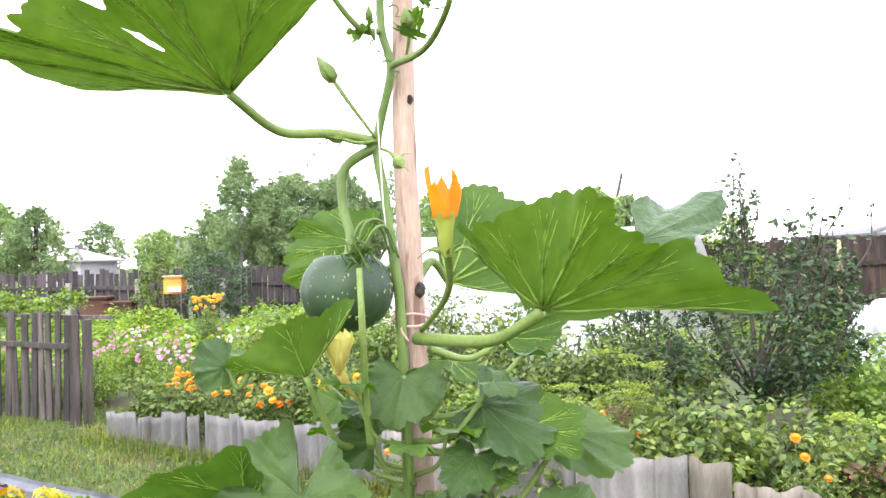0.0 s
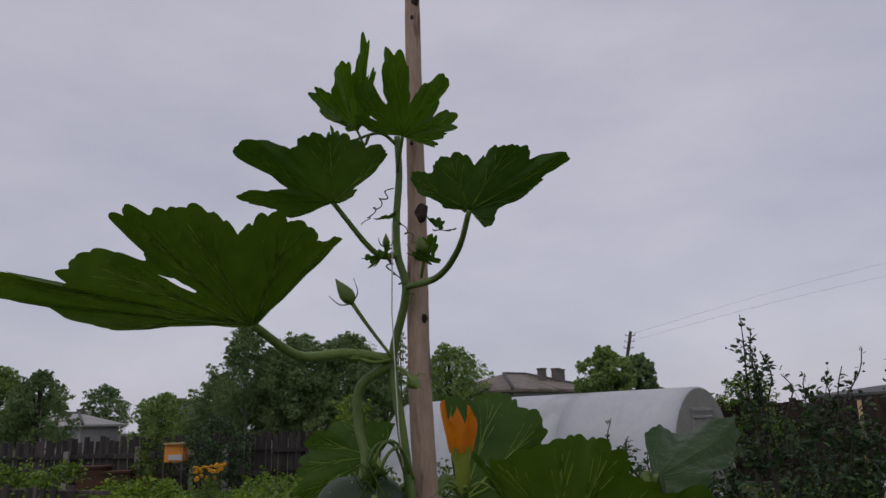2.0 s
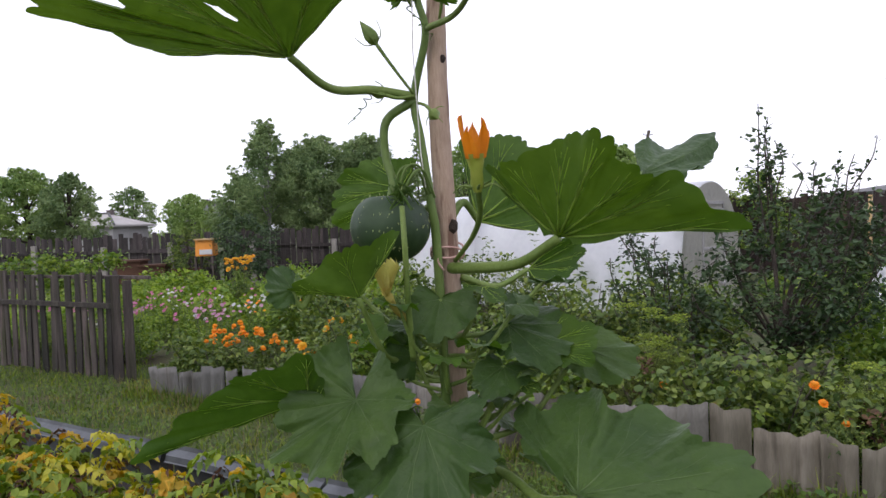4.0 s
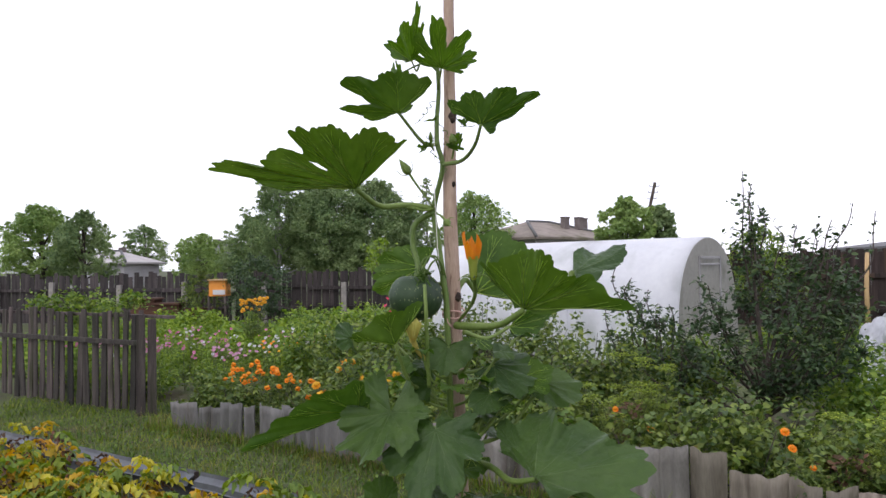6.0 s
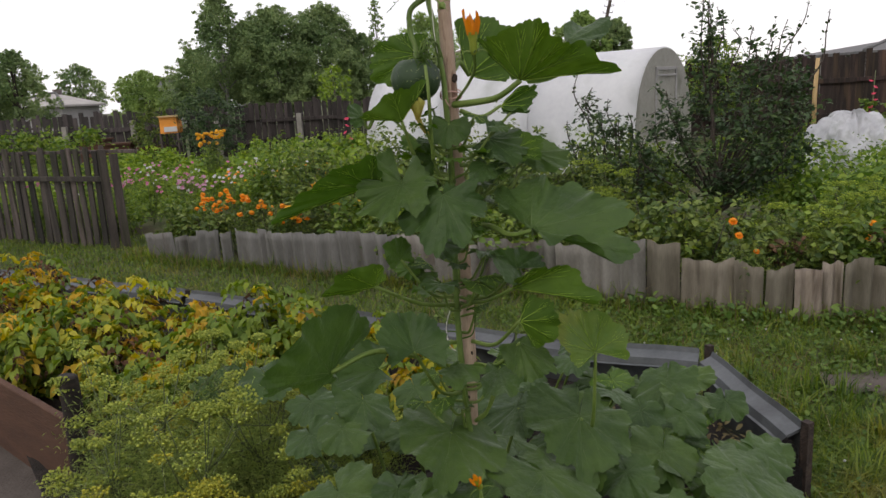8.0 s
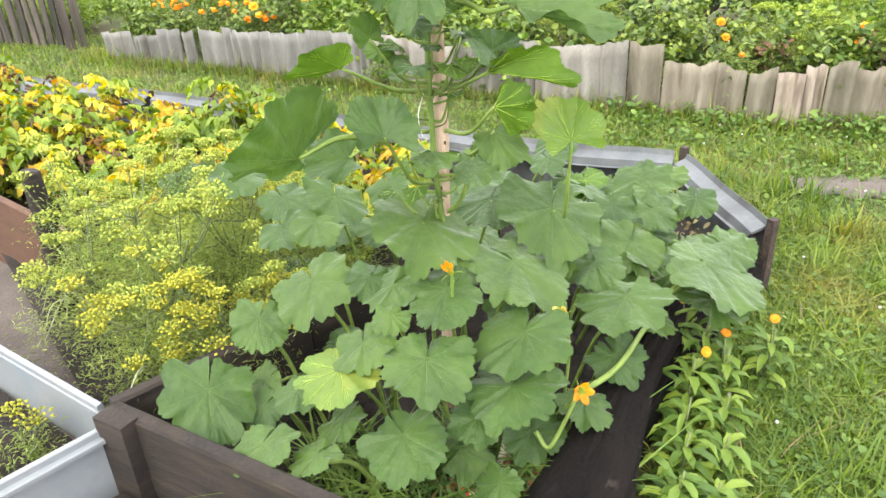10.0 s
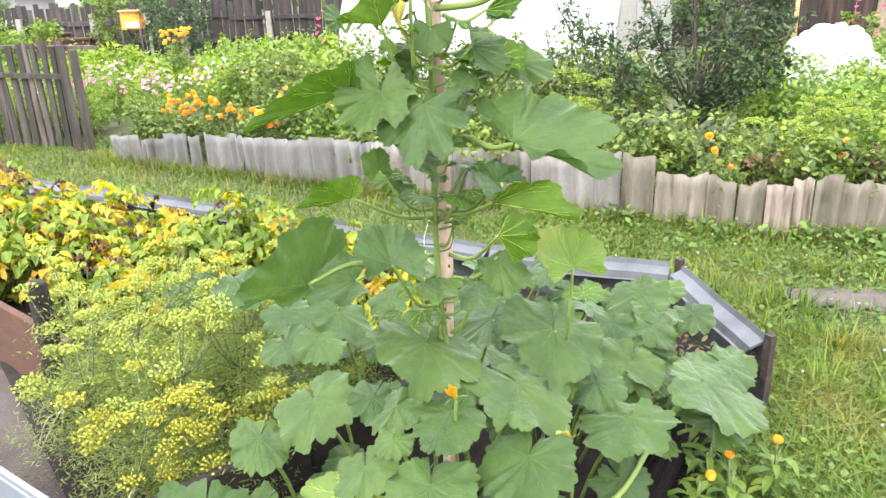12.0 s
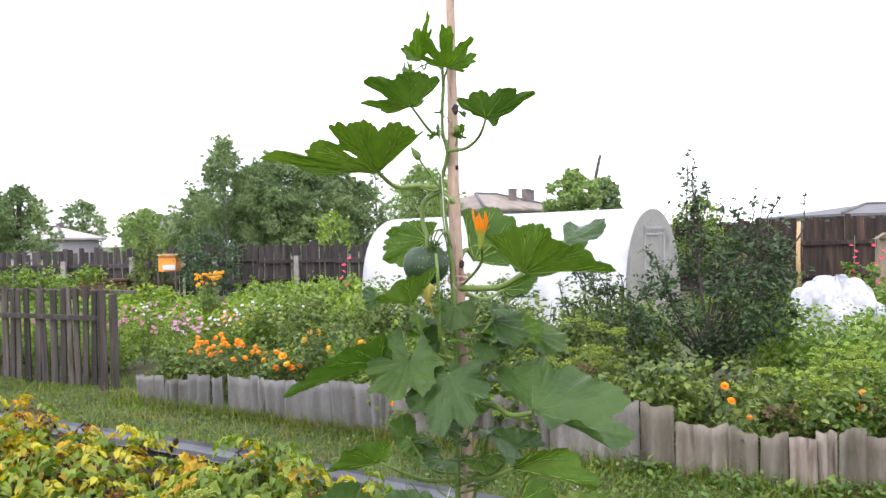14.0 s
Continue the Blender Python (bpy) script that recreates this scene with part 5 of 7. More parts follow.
# ---- potato bed ----
def potato(x, y, h, yel, label):
    """Stems that fall outwards, each with drooping compound leaves of crinkled leaflets."""
    t = thing("potato_plant", (x, y, 0.12), label, "potato plant", "potato plants in the bed")
    tones = {"green": Geo(), "lime": Geo(), "gold": Geo(), "dead": Geo()}
    for k in range(9):
        st = Geo()
        ang, rr = 2 * math.pi * k / 9 + rng.uniform(-0.4, 0.4), rng.uniform(0.08, 0.27)
        top = 0.12 + h * rng.uniform(0.62, 1.0)
        path = curve([(x, y, 0.1), (x + math.cos(ang) * rr * 0.5, y + math.sin(ang) * rr * 0.5, 0.12 + (top - 0.12) * 0.6), (x + math.cos(ang) * rr, y + math.sin(ang) * rr, top)], 6)
        tube(st, path[:-3], 0.006, 0.003, 5)
        part("stem", st, stalk_m, t)
        for q in path[2:]:
            u = rng.uniform()
            f = (q[2] - 0.12) / h
            tone = "dead" if u < 0.34 * yel + 0.24 * (f < 0.55) else "gold" if u < yel * 0.75 else "lime" if u < 0.24 + yel * 0.75 else "green"
            a2 = ang + rng.normal(0, 1.1)
            d = np.array((math.cos(a2), math.sin(a2), 0.0))
            s = np.array((-d[1], d[0], 0.0))
            ln = rng.uniform(0.11, 0.17)
            for j in range(7):
                g1 = 0.3 + 0.7 * (j // 2) / 3
                side = 0 if j == 6 else (1 if j % 2 else -1)
                c = q + d * ln * g1 - np.array((0, 0, ln * (0.75 if tone == "dead" else 0.5) * g1 * g1)) + (0, 0, 0.02 * g1)
                lw = rng.uniform(0.034, 0.056) * (0.7 + 0.5 * g1) * (0.65 if tone == "dead" else 1)
                e = unit(s * side * 1.2 + d * (0.45 if side else 1) - np.array((0, 0, rng.uniform(0.2, 0.9))))
                w = unit(np.cross(e, (rng.normal(0, 0.3), rng.normal(0, 0.3), 1)))
                n = np.cross(w, e)
                rows = [c + n * rng.normal(0, 0.004)]
                for fl, fw in ((0.22, 0.36), (0.5, 0.42), (0.78, 0.26)):
                    mid = c + e * lw * 1.35 * fl - np.array((0, 0, 0.012 * fl * fl))
                    for o in (-1, 0, 1):
                        rows.append(mid + w * lw * fw * o * rng.uniform(0.55, 1.25) + n * lw * (0.16 * abs(o) + rng.normal(0, 0.17)))
                rows.append(c + e * lw * 1.4 - np.array((0, 0, 0.016)))
                tones[tone].add(rows, [(0, 2, 1), (0, 3, 2), (1, 2, 5, 4), (2, 3, 6, 5), (4, 5, 8, 7), (5, 6, 9, 8), (7, 8, 10), (8, 9, 10)])
    for name, tone, mat, lb in (("foliage", "green", potato_m, ""), ("lime_foliage", "lime", potato_l_m, "lime yellow leaves"), ("yellow_foliage", "gold", potato_y_m, "yellowed potato leaves"), ("dead_foliage", "dead", dead_m, "brown withered leaves")):
        if tones[tone].count:
            part(name, tones[tone], mat, t, lb)


for x, y, h, yel in ((-1.08, 3.15, 0.66, 0.1), (-1.18, 3.2, 0.5, 0.2), (-1.37, 3.32, 0.44, 0.5), (-1.77, 3.47, 0.44, 0.55), (-2.17, 3.72, 0.48, 0.5), (-2.57, 3.92, 0.44, 0.55), (-3.02, 4.17, 0.58, 0.75), (-3.37, 4.42, 0.58, 0.8),
                     (-1.47, 2.82, 0.42, 0.3), (-1.92, 3.02, 0.48, 0.4), (-2.32, 3.27, 0.48, 0.4), (-2.72, 3.52, 0.47, 0.5), (-3.12, 3.72, 0.51, 0.6), (-1.22, 2.52, 0.42, 0.35), (-0.87, 2.72, 0.39, 0.45), (-0.77, 3.27, 0.39, 0.4),
                     (-3.62, 3.97, 0.54, 0.6), (-2.62, 3.12, 0.42, 0.3), (-0.47, 2.57, 0.38, 0.35), (-0.42, 2.92, 0.39, 0.3)):
    potato(x, y, h + (0.06 if x < -2.1 else -0.02), yel, "potato plant with yellowing and withered leaves" if yel >= 0.4 else "green potato plant with some yellow leaves")


# ---- raised beds ----
def soil_patch(name, corners, z, label):
    c = np.array(corners, float)
    m = c.mean(0)
    g, n, rows = Geo(), 16, 10
    loop = np.array([c[int(i)] + (c[(int(i) + 1) % len(c)] - c[int(i)]) * (i - int(i)) for i in np.linspace(0, len(c), n * len(c), endpoint=False)])
    verts = [(*(m + (p - m) * r / rows), z + 0.03 * rng.uniform(-1, 1) if r < rows else z - 0.02) for r in range(1, rows + 1) for p in loop]
    k = len(loop)
    verts.append((*m, z))
    g.add(verts, [(r * k + i, r * k + (i + 1) % k, (r + 1) * k + (i + 1) % k, (r + 1) * k + i) for r in range(rows - 1) for i in range(k)] + [(len(verts) - 1, (i + 1) % k, i) for i in range(k)])
    solo(name, g, soil_m, label, "soil", kind="structure")


NEAR, RIGHT, BACK = (-0.99, 1.08), (1.19, 2.06), (1.13, 2.87)
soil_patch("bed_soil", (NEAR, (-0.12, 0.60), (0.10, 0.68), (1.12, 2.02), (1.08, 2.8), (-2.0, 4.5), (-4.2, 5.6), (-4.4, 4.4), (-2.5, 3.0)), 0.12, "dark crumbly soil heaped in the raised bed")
g = Geo()
c = np.array([(-1.02, 1.12), (-0.55, 1.56), (-0.3, 2.2), (-1.5, 2.1), (-2.6, 3.0), (-3.3, 2.6), (-1.95, 1.78)])
m = c.mean(0)
g.add([(*m, 0.05)] + [(*p, 0.035 + 0.01 * (k % 2)) for k, p in enumerate(c)], [(0, k + 1, (k + 1) % len(c) + 1) for k in range(len(c))])
solo("bare_ground", g, path_m, "bare grey trodden soil between the beds", "bare soil", kind="structure")
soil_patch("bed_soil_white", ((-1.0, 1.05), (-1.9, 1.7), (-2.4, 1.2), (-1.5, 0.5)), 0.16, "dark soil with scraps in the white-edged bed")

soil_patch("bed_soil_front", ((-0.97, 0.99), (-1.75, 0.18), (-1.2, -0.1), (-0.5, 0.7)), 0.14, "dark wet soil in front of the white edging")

# galvanised edging, piece by piece
edging = thing("metal_edging", (*BACK, 0), "raised bed edging of galvanised sheet-metal channels", "bed edging")


def channel(a, b, lift=0.0):
    """A length of bent zinc sheet: a flat lip, a sloping face and a dark outer edge."""
    a, b = np.array(a), np.array(b)
    d = unit(np.append(b - a, 0))[:2]
    n = np.array((d[1], -d[0]))
    prof = ((0.055, 0.245), (0.045, 0.25), (0.035, 0.285), (-0.02, 0.31), (-0.028, 0.335), (-0.036, 0.33), (-0.034, 0.0), (-0.026, 0.0), (-0.024, 0.3), (0.03, 0.275), (0.04, 0.24))
    g, k = Geo(), len(prof)
    verts = [(*(p + n * o), z + lift + (0.004 * math.sin(9 * s))) for s, p in zip(np.linspace(0, 1, 7), [a + (b - a) * s for s in np.linspace(0, 1, 7)]) for o, z in prof]
    g.add(verts, [(r * k + i, r * k + (i + 1) % k, (r + 1) * k + (i + 1) % k, (r + 1) * k + i) for r in range(6) for i in range(k)] + [tuple(range(k)), tuple(range(6 * k + k - 1, 6 * k - 1, -1))])
    part("channel", g, zinc_m, edging, smooth=False)


for a, b in (((-4.9, 6.02), (-3.62, 5.36)), ((-3.6, 5.345), (-2.13, 4.60)), ((-2.08, 4.57), (-0.95, 3.94)), ((-0.93, 3.93), (0.2, 3.25)), ((0.22, 3.24), (1.1, 2.885)), ((1.13, 2.86), (1.2, 2.07))):
    channel(a, b)
for q, h in (((-2.11, 4.62), 0.33), ((1.16, 2.91), 0.35), ((1.235, 2.05), 0.35)):
    g = Geo()
    block(g, (*q, 0), (0.036, 0.036, h), 0.5, 0.9)
    part("stake", g, knot_m, edging, "dark wooden stake", smooth=False)

# timber box round the compost
box = thing("compost_box", (*NEAR, 0), "old dark timber box round the compost and squash bed", "raised bed")


def board(a, b, z0, z1, thick, mat, name="board", label=""):
    g = Geo()
    slab(g, a, b, z0, z1, thick, 0.008)
    part(name, g, mat, box, label, smooth=False)


u = np.array((0.67, -0.38))
FRONT = (NEAR[0] + 0.9 * 1.0, NEAR[1] - 0.52)
board((NEAR[0] + 0.02, NEAR[1] - 0.01), FRONT, 0.2, 0.36, 0.045, timber_m)
board((NEAR[0] + 0.02, NEAR[1] - 0.01), FRONT, 0.03, 0.195, 0.045, timber_m)
board((-0.62, 0.865 - 0.035), (-0.3, 0.68 - 0.035), 0.12, 0.2, 0.025, reddish_m, "patch_board", "reddish patch of board")
board((NEAR[0], NEAR[1] + 0.02), (-0.52, 1.52), 0.03, 0.35, 0.045, timber_m)
board((-0.52, 1.53), (0.05, 2.05), 0.03, 0.33, 0.045, timber_m)
g = Geo()
block(g, (NEAR[0] + 0.05, NEAR[1] - 0.07, 0), (0.11, 0.055, 0.365), math.atan2(-0.5, 0.87))
part("corner_post", g, timber_m, box, smooth=False)
g = Geo()
path = curve([(-0.05, 0.42, 0.2), (0.13, 0.62, 0.2), (0.28, 0.85, 0.205), (0.385, 1.05, 0.21), (0.5, 1.26, 0.215), (0.635, 1.45, 0.23), (0.75, 1.6, 0.235), (0.95, 1.82, 0.235), (1.15, 2.02, 0.23)], 6)
girth = np.interp(path[:, 1], (0.42, 0.62, 0.85, 1.05, 1.26, 1.45, 1.6, 2.02), (0.13, 0.125, 0.112, 0.09, 0.066, 0.05, 0.042, 0.036))
SIDES, ridge = 44, np.random.default_rng(3).normal(0, 0.05, 44)
ring = np.linspace(0, 2 * math.pi, SIDES, endpoint=False)
along = unit((0.6, 0.8, 0))
across = np.array((along[1], -along[0], 0))
verts = []
for i, p in enumerate(path):
    ridge = np.clip(ridge + rng.normal(0, 0.012, SIDES), -0.12, 0.1)
    r = 1 + ridge
    verts.extend(p + np.cos(ring)[:, None] * (r * girth[i])[:, None] * across + (np.sin(ring) * r * (0.06 + 0.28 * girth[i]))[:, None] * np.array((0, 0, 1)))
g.add(verts, [(i * SIDES + j, i * SIDES + (j + 1) % SIDES, (i + 1) * SIDES + (j + 1) % SIDES, (i + 1) * SIDES + j) for i in range(len(path) - 1) for j in range(SIDES)]
      + [tuple(range(SIDES - 1, -1, -1)), tuple((len(path) - 1) * SIDES + j for j in range(SIDES))])
g2 = Geo()
slab(g2, (0.0, 0.42), (0.72, 1.53), 0.0, 0.17, 0.07)
part("board", g2, log_m, box, smooth=False)
g2 = Geo()
slab(g2, (0.74, 1.56), (1.17, 1.99), 0.0, 0.2, 0.05)
part("board", g2, log_m, box, smooth=False)
part("log", g, log_m, box, "blackened cracked log along the grass", smooth=False)

# white enamel edging of the neighbouring bed
edge2 = thing("white_bed_edging", (-1.0, 1.07, 0), "bed edging of white and pale blue enamelled sheet", "bed edging")
for a, b, z0, z1 in (((-1.03, 1.11), (-1.95, 1.75), 0.12, 0.33), ((-1.0, 1.02), (-1.75, 0.22), 0.02, 0.32)):
    g = Geo()
    slab(g, a, b, z0, z1, 0.018, 0.003)
    slab(g, np.array(a) + (0.012, -0.012), np.array(b) + (0.012, -0.012), z1 - 0.035, z1 - 0.02, 0.022, 0.003)
    part("sheet", g, white_sheet_m, edge2, smooth=False)

# board and stake at the potato bed
g = Geo()
slab(g, (-1.5, 2.05), (-2.6, 2.95), 0.02, 0.42, 0.035)
bed_board = solo("bed_board", g, reddish_m, "reddish brown board along the potato bed", "board", smooth=False, origin=(-1.62, 2.08, 0))
g = Geo()
tube(g, [(-1.56, 1.98, 0), (-1.555, 1.98, 0.3), (-1.55, 1.985, 0.5), (-1.55, 1.985, 0.69), (-1.548, 1.985, 0.705)], 0.042, 0.034, 10, 0.07)
solo("round_stake", g, timber_m, "dark round wooden stake at the bed corner", "stake", origin=(-1.56, 1.98, 0))

# scraps on the compost
for k, (x, y) in enumerate(((-0.026, 0.883), (0.015, 1.0), (-0.005, 0.87), (0.044, 0.923), (0.09, 0.9), (0.016, 0.904), (0.06, 0.95))):
    g = Geo()
    ball(g, (x, y, 0.165), (0.028, 0.024, 0.02), 6, 10, 0.08)
    if k < 2:
        solo("tomato", g, tomato_m, "spoiled red tomato on the compost", "tomato", "scraps on the compost", origin=(x, y, 0.15))
    else:
        solo("potato_peel", g, peel_m, "pale vegetable peeling on the compost", "vegetable scrap", "scraps on the compost", origin=(x, y, 0.15))
g = Geo()
for k in range(3):
    p = np.array((0.06 + 0.025 * k, 0.96 + 0.02 * k, 0.17))
    tube(g, [p, p + (0.02, 0.03, 0.04), p + (0.03, 0.05, 0.09)], 0.011, 0.009, 7)
solo("cabbage_stalk", g, peel_m, "pale cut vegetable stalks on the compost", "vegetable scrap", "scraps on the compost")
g = Geo()
pts = np.column_stack([rng.uniform(-0.12, 0.25, 420), rng.uniform(0.7, 0.98, 420), rng.uniform(0.14, 0.18, 420)])
leaflets(g, pts, rng.uniform(0.015, 0.04, 420), 0.0, 0.6, 1)
solo("compost_litter", g, orangeleaf_m, "rusty scraps and peelings on the compost", "compost", kind="stuff")
g = Geo()
pts = np.column_stack([rng.uniform(-0.45, 0.3, 900), rng.uniform(0.7, 1.1, 900)])
blades(g, pts, 0.13, rng.uniform(0.05, 0.16, 900), 0.004, 1.3)
solo("cut_grass", g, weed_m, "cut green weeds thrown on the compost", "cut weeds", kind="stuff")
g = Geo()
pts = np.column_stack([rng.uniform(0.5, 1.1, 500), rng.uniform(1.7, 2.7, 500), rng.uniform(0.15, 0.2, 500)])
leaflets(g, pts, rng.uniform(0.02, 0.05, 500), 0.0, 0.4, 1)
solo("dry_litter", g, straw_m, "straw and dry leaves on the bed soil", "dry litter", kind="stuff")
g = Geo()
ball(g, (-0.02, 1.07, 0.2), (0.085, 0.06, 0.055), 9, 14, 0.02)
solo("yellow_squash", g, squash_m, "oblong yellow-green squash lying in the bed", "squash", origin=(-0.02, 1.07, 0.14))


# ---- calendula by the log ----
for x, y, h, k in ((0.62, 1.14, 0.24, 0), (0.67, 1.27, 0.28, 1), (0.76, 1.42, 0.34, 2), (0.58, 1.02, 0.22, 0), (0.53, 0.9, 0.2, 0), (0.86, 1.5, 0.3, 1), (0.5, 0.78, 0.2, 0), (0.7, 1.04, 0.18, 0), (0.62, 0.88, 0.17, 0), (0.8, 1.34, 0.26, 1), (0.76, 1.2, 0.2, 0), (1.0, 1.46, 0.24, 1), (0.72, 1.5, 0.3, 1)):
    t = thing("calendula", (x, y, 0), "calendula with long pale leaves and small orange flowers" if k else "calendula with long pale green leaves", "calendula", "calendulas along the log")
    st, lf = Geo(), Geo()
    for j in range(32):
        ang = 2.4 * j + rng.uniform(-0.3, 0.3)
        b = np.array((x, y, 0.01 + h * j / 38))
        d = np.array((math.cos(ang), math.sin(ang), rng.uniform(0.2, 0.8)))
        s = np.array((-math.sin(ang), math.cos(ang), 0.0)) * rng.uniform(0.009, 0.015)
        ln = rng.uniform(0.05, 0.11)
        dip = np.array((0, 0, rng.uniform(0.005, 0.03)))
        lf.add([b, b + d * ln * 0.5 + s, b + d * ln * 0.85 + s * 0.9 - dip, b + d * ln * (1.1, 1.1, 0.7) - dip * 2, b + d * ln * 0.85 - s * 0.9 - dip, b + d * ln * 0.5 - s, b + d * ln * 0.6 - (0, 0, 0.006)],
               [(0, 6, 1), (1, 6, 2), (2, 6, 3), (3, 6, 4), (4, 6, 5), (5, 6, 0)])
    tube(st, [(x, y, 0), (x + 0.01, y, h)], 0.004, 0.003, 5)
    heads = [(x + rng.normal(0, 0.03), y + rng.normal(0, 0.03), h + 0.03 + 0.02 * j) for j in range(k)]
    for c in heads:
        tube(st, [(x, y, h * 0.7), c], 0.002, sides=4)
    part("stalk", st, stalk_m, t)
    part("foliage", lf, bush_light_m, t)
    for c in heads:
        fl = Geo()
        flower_head(fl, c, 0.017, 12, 0.1, 2)
        part("flower_head", fl, orange_m, t)


# ---- the squash vine on its pole ----
def leaf_outline(th, depth, basal=0.8, bites=(), cut=(9.0, 9.0), mid=0.5):
    """Radius of a lobed squash leaf at the angle th from its tip."""
    a = abs(th)
    r = 0.0
    for c, length, wd in ((0.0, 1.0, mid), (0.92, 0.98, 0.5), (1.78, 0.92, 0.48), (2.55, basal, 0.5)):
        k = abs(a - c) / wd
        r = max(r, length * (1 - depth * min(k, 1.5) ** 2))
    gap = math.pi - a
    notch = min(1.0, 0.16 + 0.84 * (gap / 0.34) ** 0.8) if gap < 0.34 else 1.0
    end = cut[0] if th > 0 else cut[1]
    if a > end:
        r *= max(0.04, 1 - (a - end) / 0.25)
    for at, wide, deep in bites:
        r *= 1 - deep * math.exp(-((th - at) / wide) ** 2)
    return r * notch


def squash_leaf(parent, base, tip, right, left, mat, depth=0.22, ruffle=0.06, cup=0.0, seed=0, name="leaf", petiole=None, pr=0.006, label="", veins=True, basal=0.8, bites=(),
                cut=9.0, droop=0.0, hole=None, mid=0.5, jag=0.03, edge=0.1):
    """A leaf blade spanned by three ways from its base, with a toothed margin, ribs and a stalk. petiole: points of the stalk, ending at the base."""
    r_ = random.Random(seed)
    base, tip, right, left = (np.array(q, float) for q in (base, tip, right, left))
    size = (np.linalg.norm(tip) + np.linalg.norm(right) + np.linalg.norm(left)) / 3
    cut = cut if isinstance(cut, tuple) else (cut, cut)
    nrm = unit(np.cross(right, tip) - np.cross(left, tip))
    p1, p2, p3, p4 = (r_.random() * 6.28 for _ in range(4))
    rings, spokes = 12, 300 if size > 0.09 else 200 if size > 0.05 else 60
    curl = r_.uniform(-0.5, 0.5)
    angles = np.linspace(-math.pi + 0.02, math.pi - 0.02, spokes)
    plain = np.array([leaf_outline(th, depth, basal, bites, cut, mid) * (1 + 0.04 * math.sin(5 * th + p1) + 0.03 * math.sin(8 * th + p4)) * np.array((math.sin(th), math.cos(th))) for th in angles])
    step = np.gradient(plain, axis=0)
    ln = np.linalg.norm(step, axis=1) + 1e-9
    out = np.stack([-step[:, 1], step[:, 0]], 1) / ln[:, None]
    out *= np.sign((out * plain).sum(1))[:, None] + (np.sign((out * plain).sum(1))[:, None] == 0)
    way = np.cumsum(ln)
    rag = np.zeros(spokes)
    if size > 0.05:
        for gap, high in ((0.21, 0.9), (0.083, 0.6)):
            x = way / gap + p2 + 0.25 * np.sin(way * 3 + p3)
            k, fr = np.floor(x), x - np.floor(x)
            rag += high * (0.55 + 0.45 * np.sin(k * 12.9898 + p1)) * np.where(fr < 0.65, fr / 0.65, (1 - fr) / 0.35)
        rag -= 0.6
    toothed = plain + out * (jag * rag)[:, None]

    def place(th, f):
        x = (th + math.pi - 0.02) / (2 * math.pi - 0.04) * (spokes - 1)
        i = int(min(max(math.floor(x + 1e-6), 0), spokes - 2))
        h = min(max(x - i, 0.0), 1.0)
        k = f ** 5
        e = (plain[i] * (1 - k) + toothed[i] * k) * (1 - h) + (plain[i + 1] * (1 - k) + toothed[i + 1] * k) * h
        u, v = e * f
        wave = math.sin(5 * th + p2) + 0.7 * math.sin(9 * th + p3 + math.sin(2 * th))
        lift = ruffle * f ** 2.5 * wave - cup * (u * u + v * v)
        lift += max(0.0, f - 0.72) ** 2 * (curl + 1.3 * math.sin(3 * th + p4))
        lift += edge * max(0.0, f - 0.74) * (math.sin(13 * th + p3 + 2 * math.sin(3 * th + p2)) + 0.6 * math.sin(23 * th + p4))
        lift += 0.06 * f * noise.noise((4 * u + p2, 4 * v + p3, p4)) + 0.024 * noise.noise((9 * u + p3, 9 * v + p2, p4))
        rib = min(abs(abs(th) - c) for c in (0.0, 0.92, 1.78, 2.55))
        lift += (0.015 if mat is upper else 0.05) * min(rib, 0.4) * f * (1.4 - f)
        soft = math.sqrt(u * u + 0.0025) - 0.05
        sideways = right * (soft + u) / 2 + left * (soft - u) / 2
        return base + v * tip + sideways + nrm * lift * size - np.array((0, 0, droop * max(v, 0.0) ** 2))

    g = Geo()
    verts = [base]
    for i in range(1, rings + 1):
        verts += [place(th, i / rings) for th in angles]
    faces = [(0, 1 + j, 2 + j) for j in range(spokes - 1)]
    faces += [(1 + (i - 1) * spokes + j, 1 + i * spokes + j, 2 + i * spokes + j, 2 + (i - 1) * spokes + j) for i in range(1, rings) for j in range(spokes - 1)
              if not (hole and abs(angles[j] - hole[0]) < hole[2] and abs(i / rings - hole[1]) < 0.05 + 0.04 * math.sin(50 * angles[j]))]
    g.add(verts, faces)
    leaf = part(name, g, mat, parent, label)
    if veins:
        v = Geo()
        for c in [c for c in (0.0, 0.92, -0.92, 1.74, -1.74) if c < cut[0] and -c < cut[1]] if min(cut) < 3 else (0.0, 0.92, -0.92, 1.78, -1.78, 2.5, -2.5):
            for k, (c2, f0, f1) in enumerate(((c, 0.0, 0.93), (c + 0.2, 0.35, 0.85), (c - 0.2, 0.42, 0.88))[: 1 if mat is upper else 3]):
                line = [place(c + (c2 - c) * (f - f0) / (f1 - f0), f) for f in np.linspace(f0 if k else 0.05, f1, 7)]
                rad = size * ((0.0125 if k == 0 else 0.006) if mat is not upper else 0.006)
                tube(v, line, rad, rad * 0.3, 4)
        part("venation", v, vein_upper_m if mat is upper else vein_m, leaf)
    if petiole is not None:
        pt = Geo()
        line = curve(petiole, 7)
        if mat is not under and mat is not young:
            line = line[:-1] + np.linspace(0, 1, len(line) - 1)[:, None] * (np.array((0, 0.004, -0.006)) if name == "leaf" else 0)
        tube(pt, line, pr * 1.15, pr * 0.7, 9, 0.0, 0.06)
        part("petiole", pt, petiole_m, leaf)
    return leaf


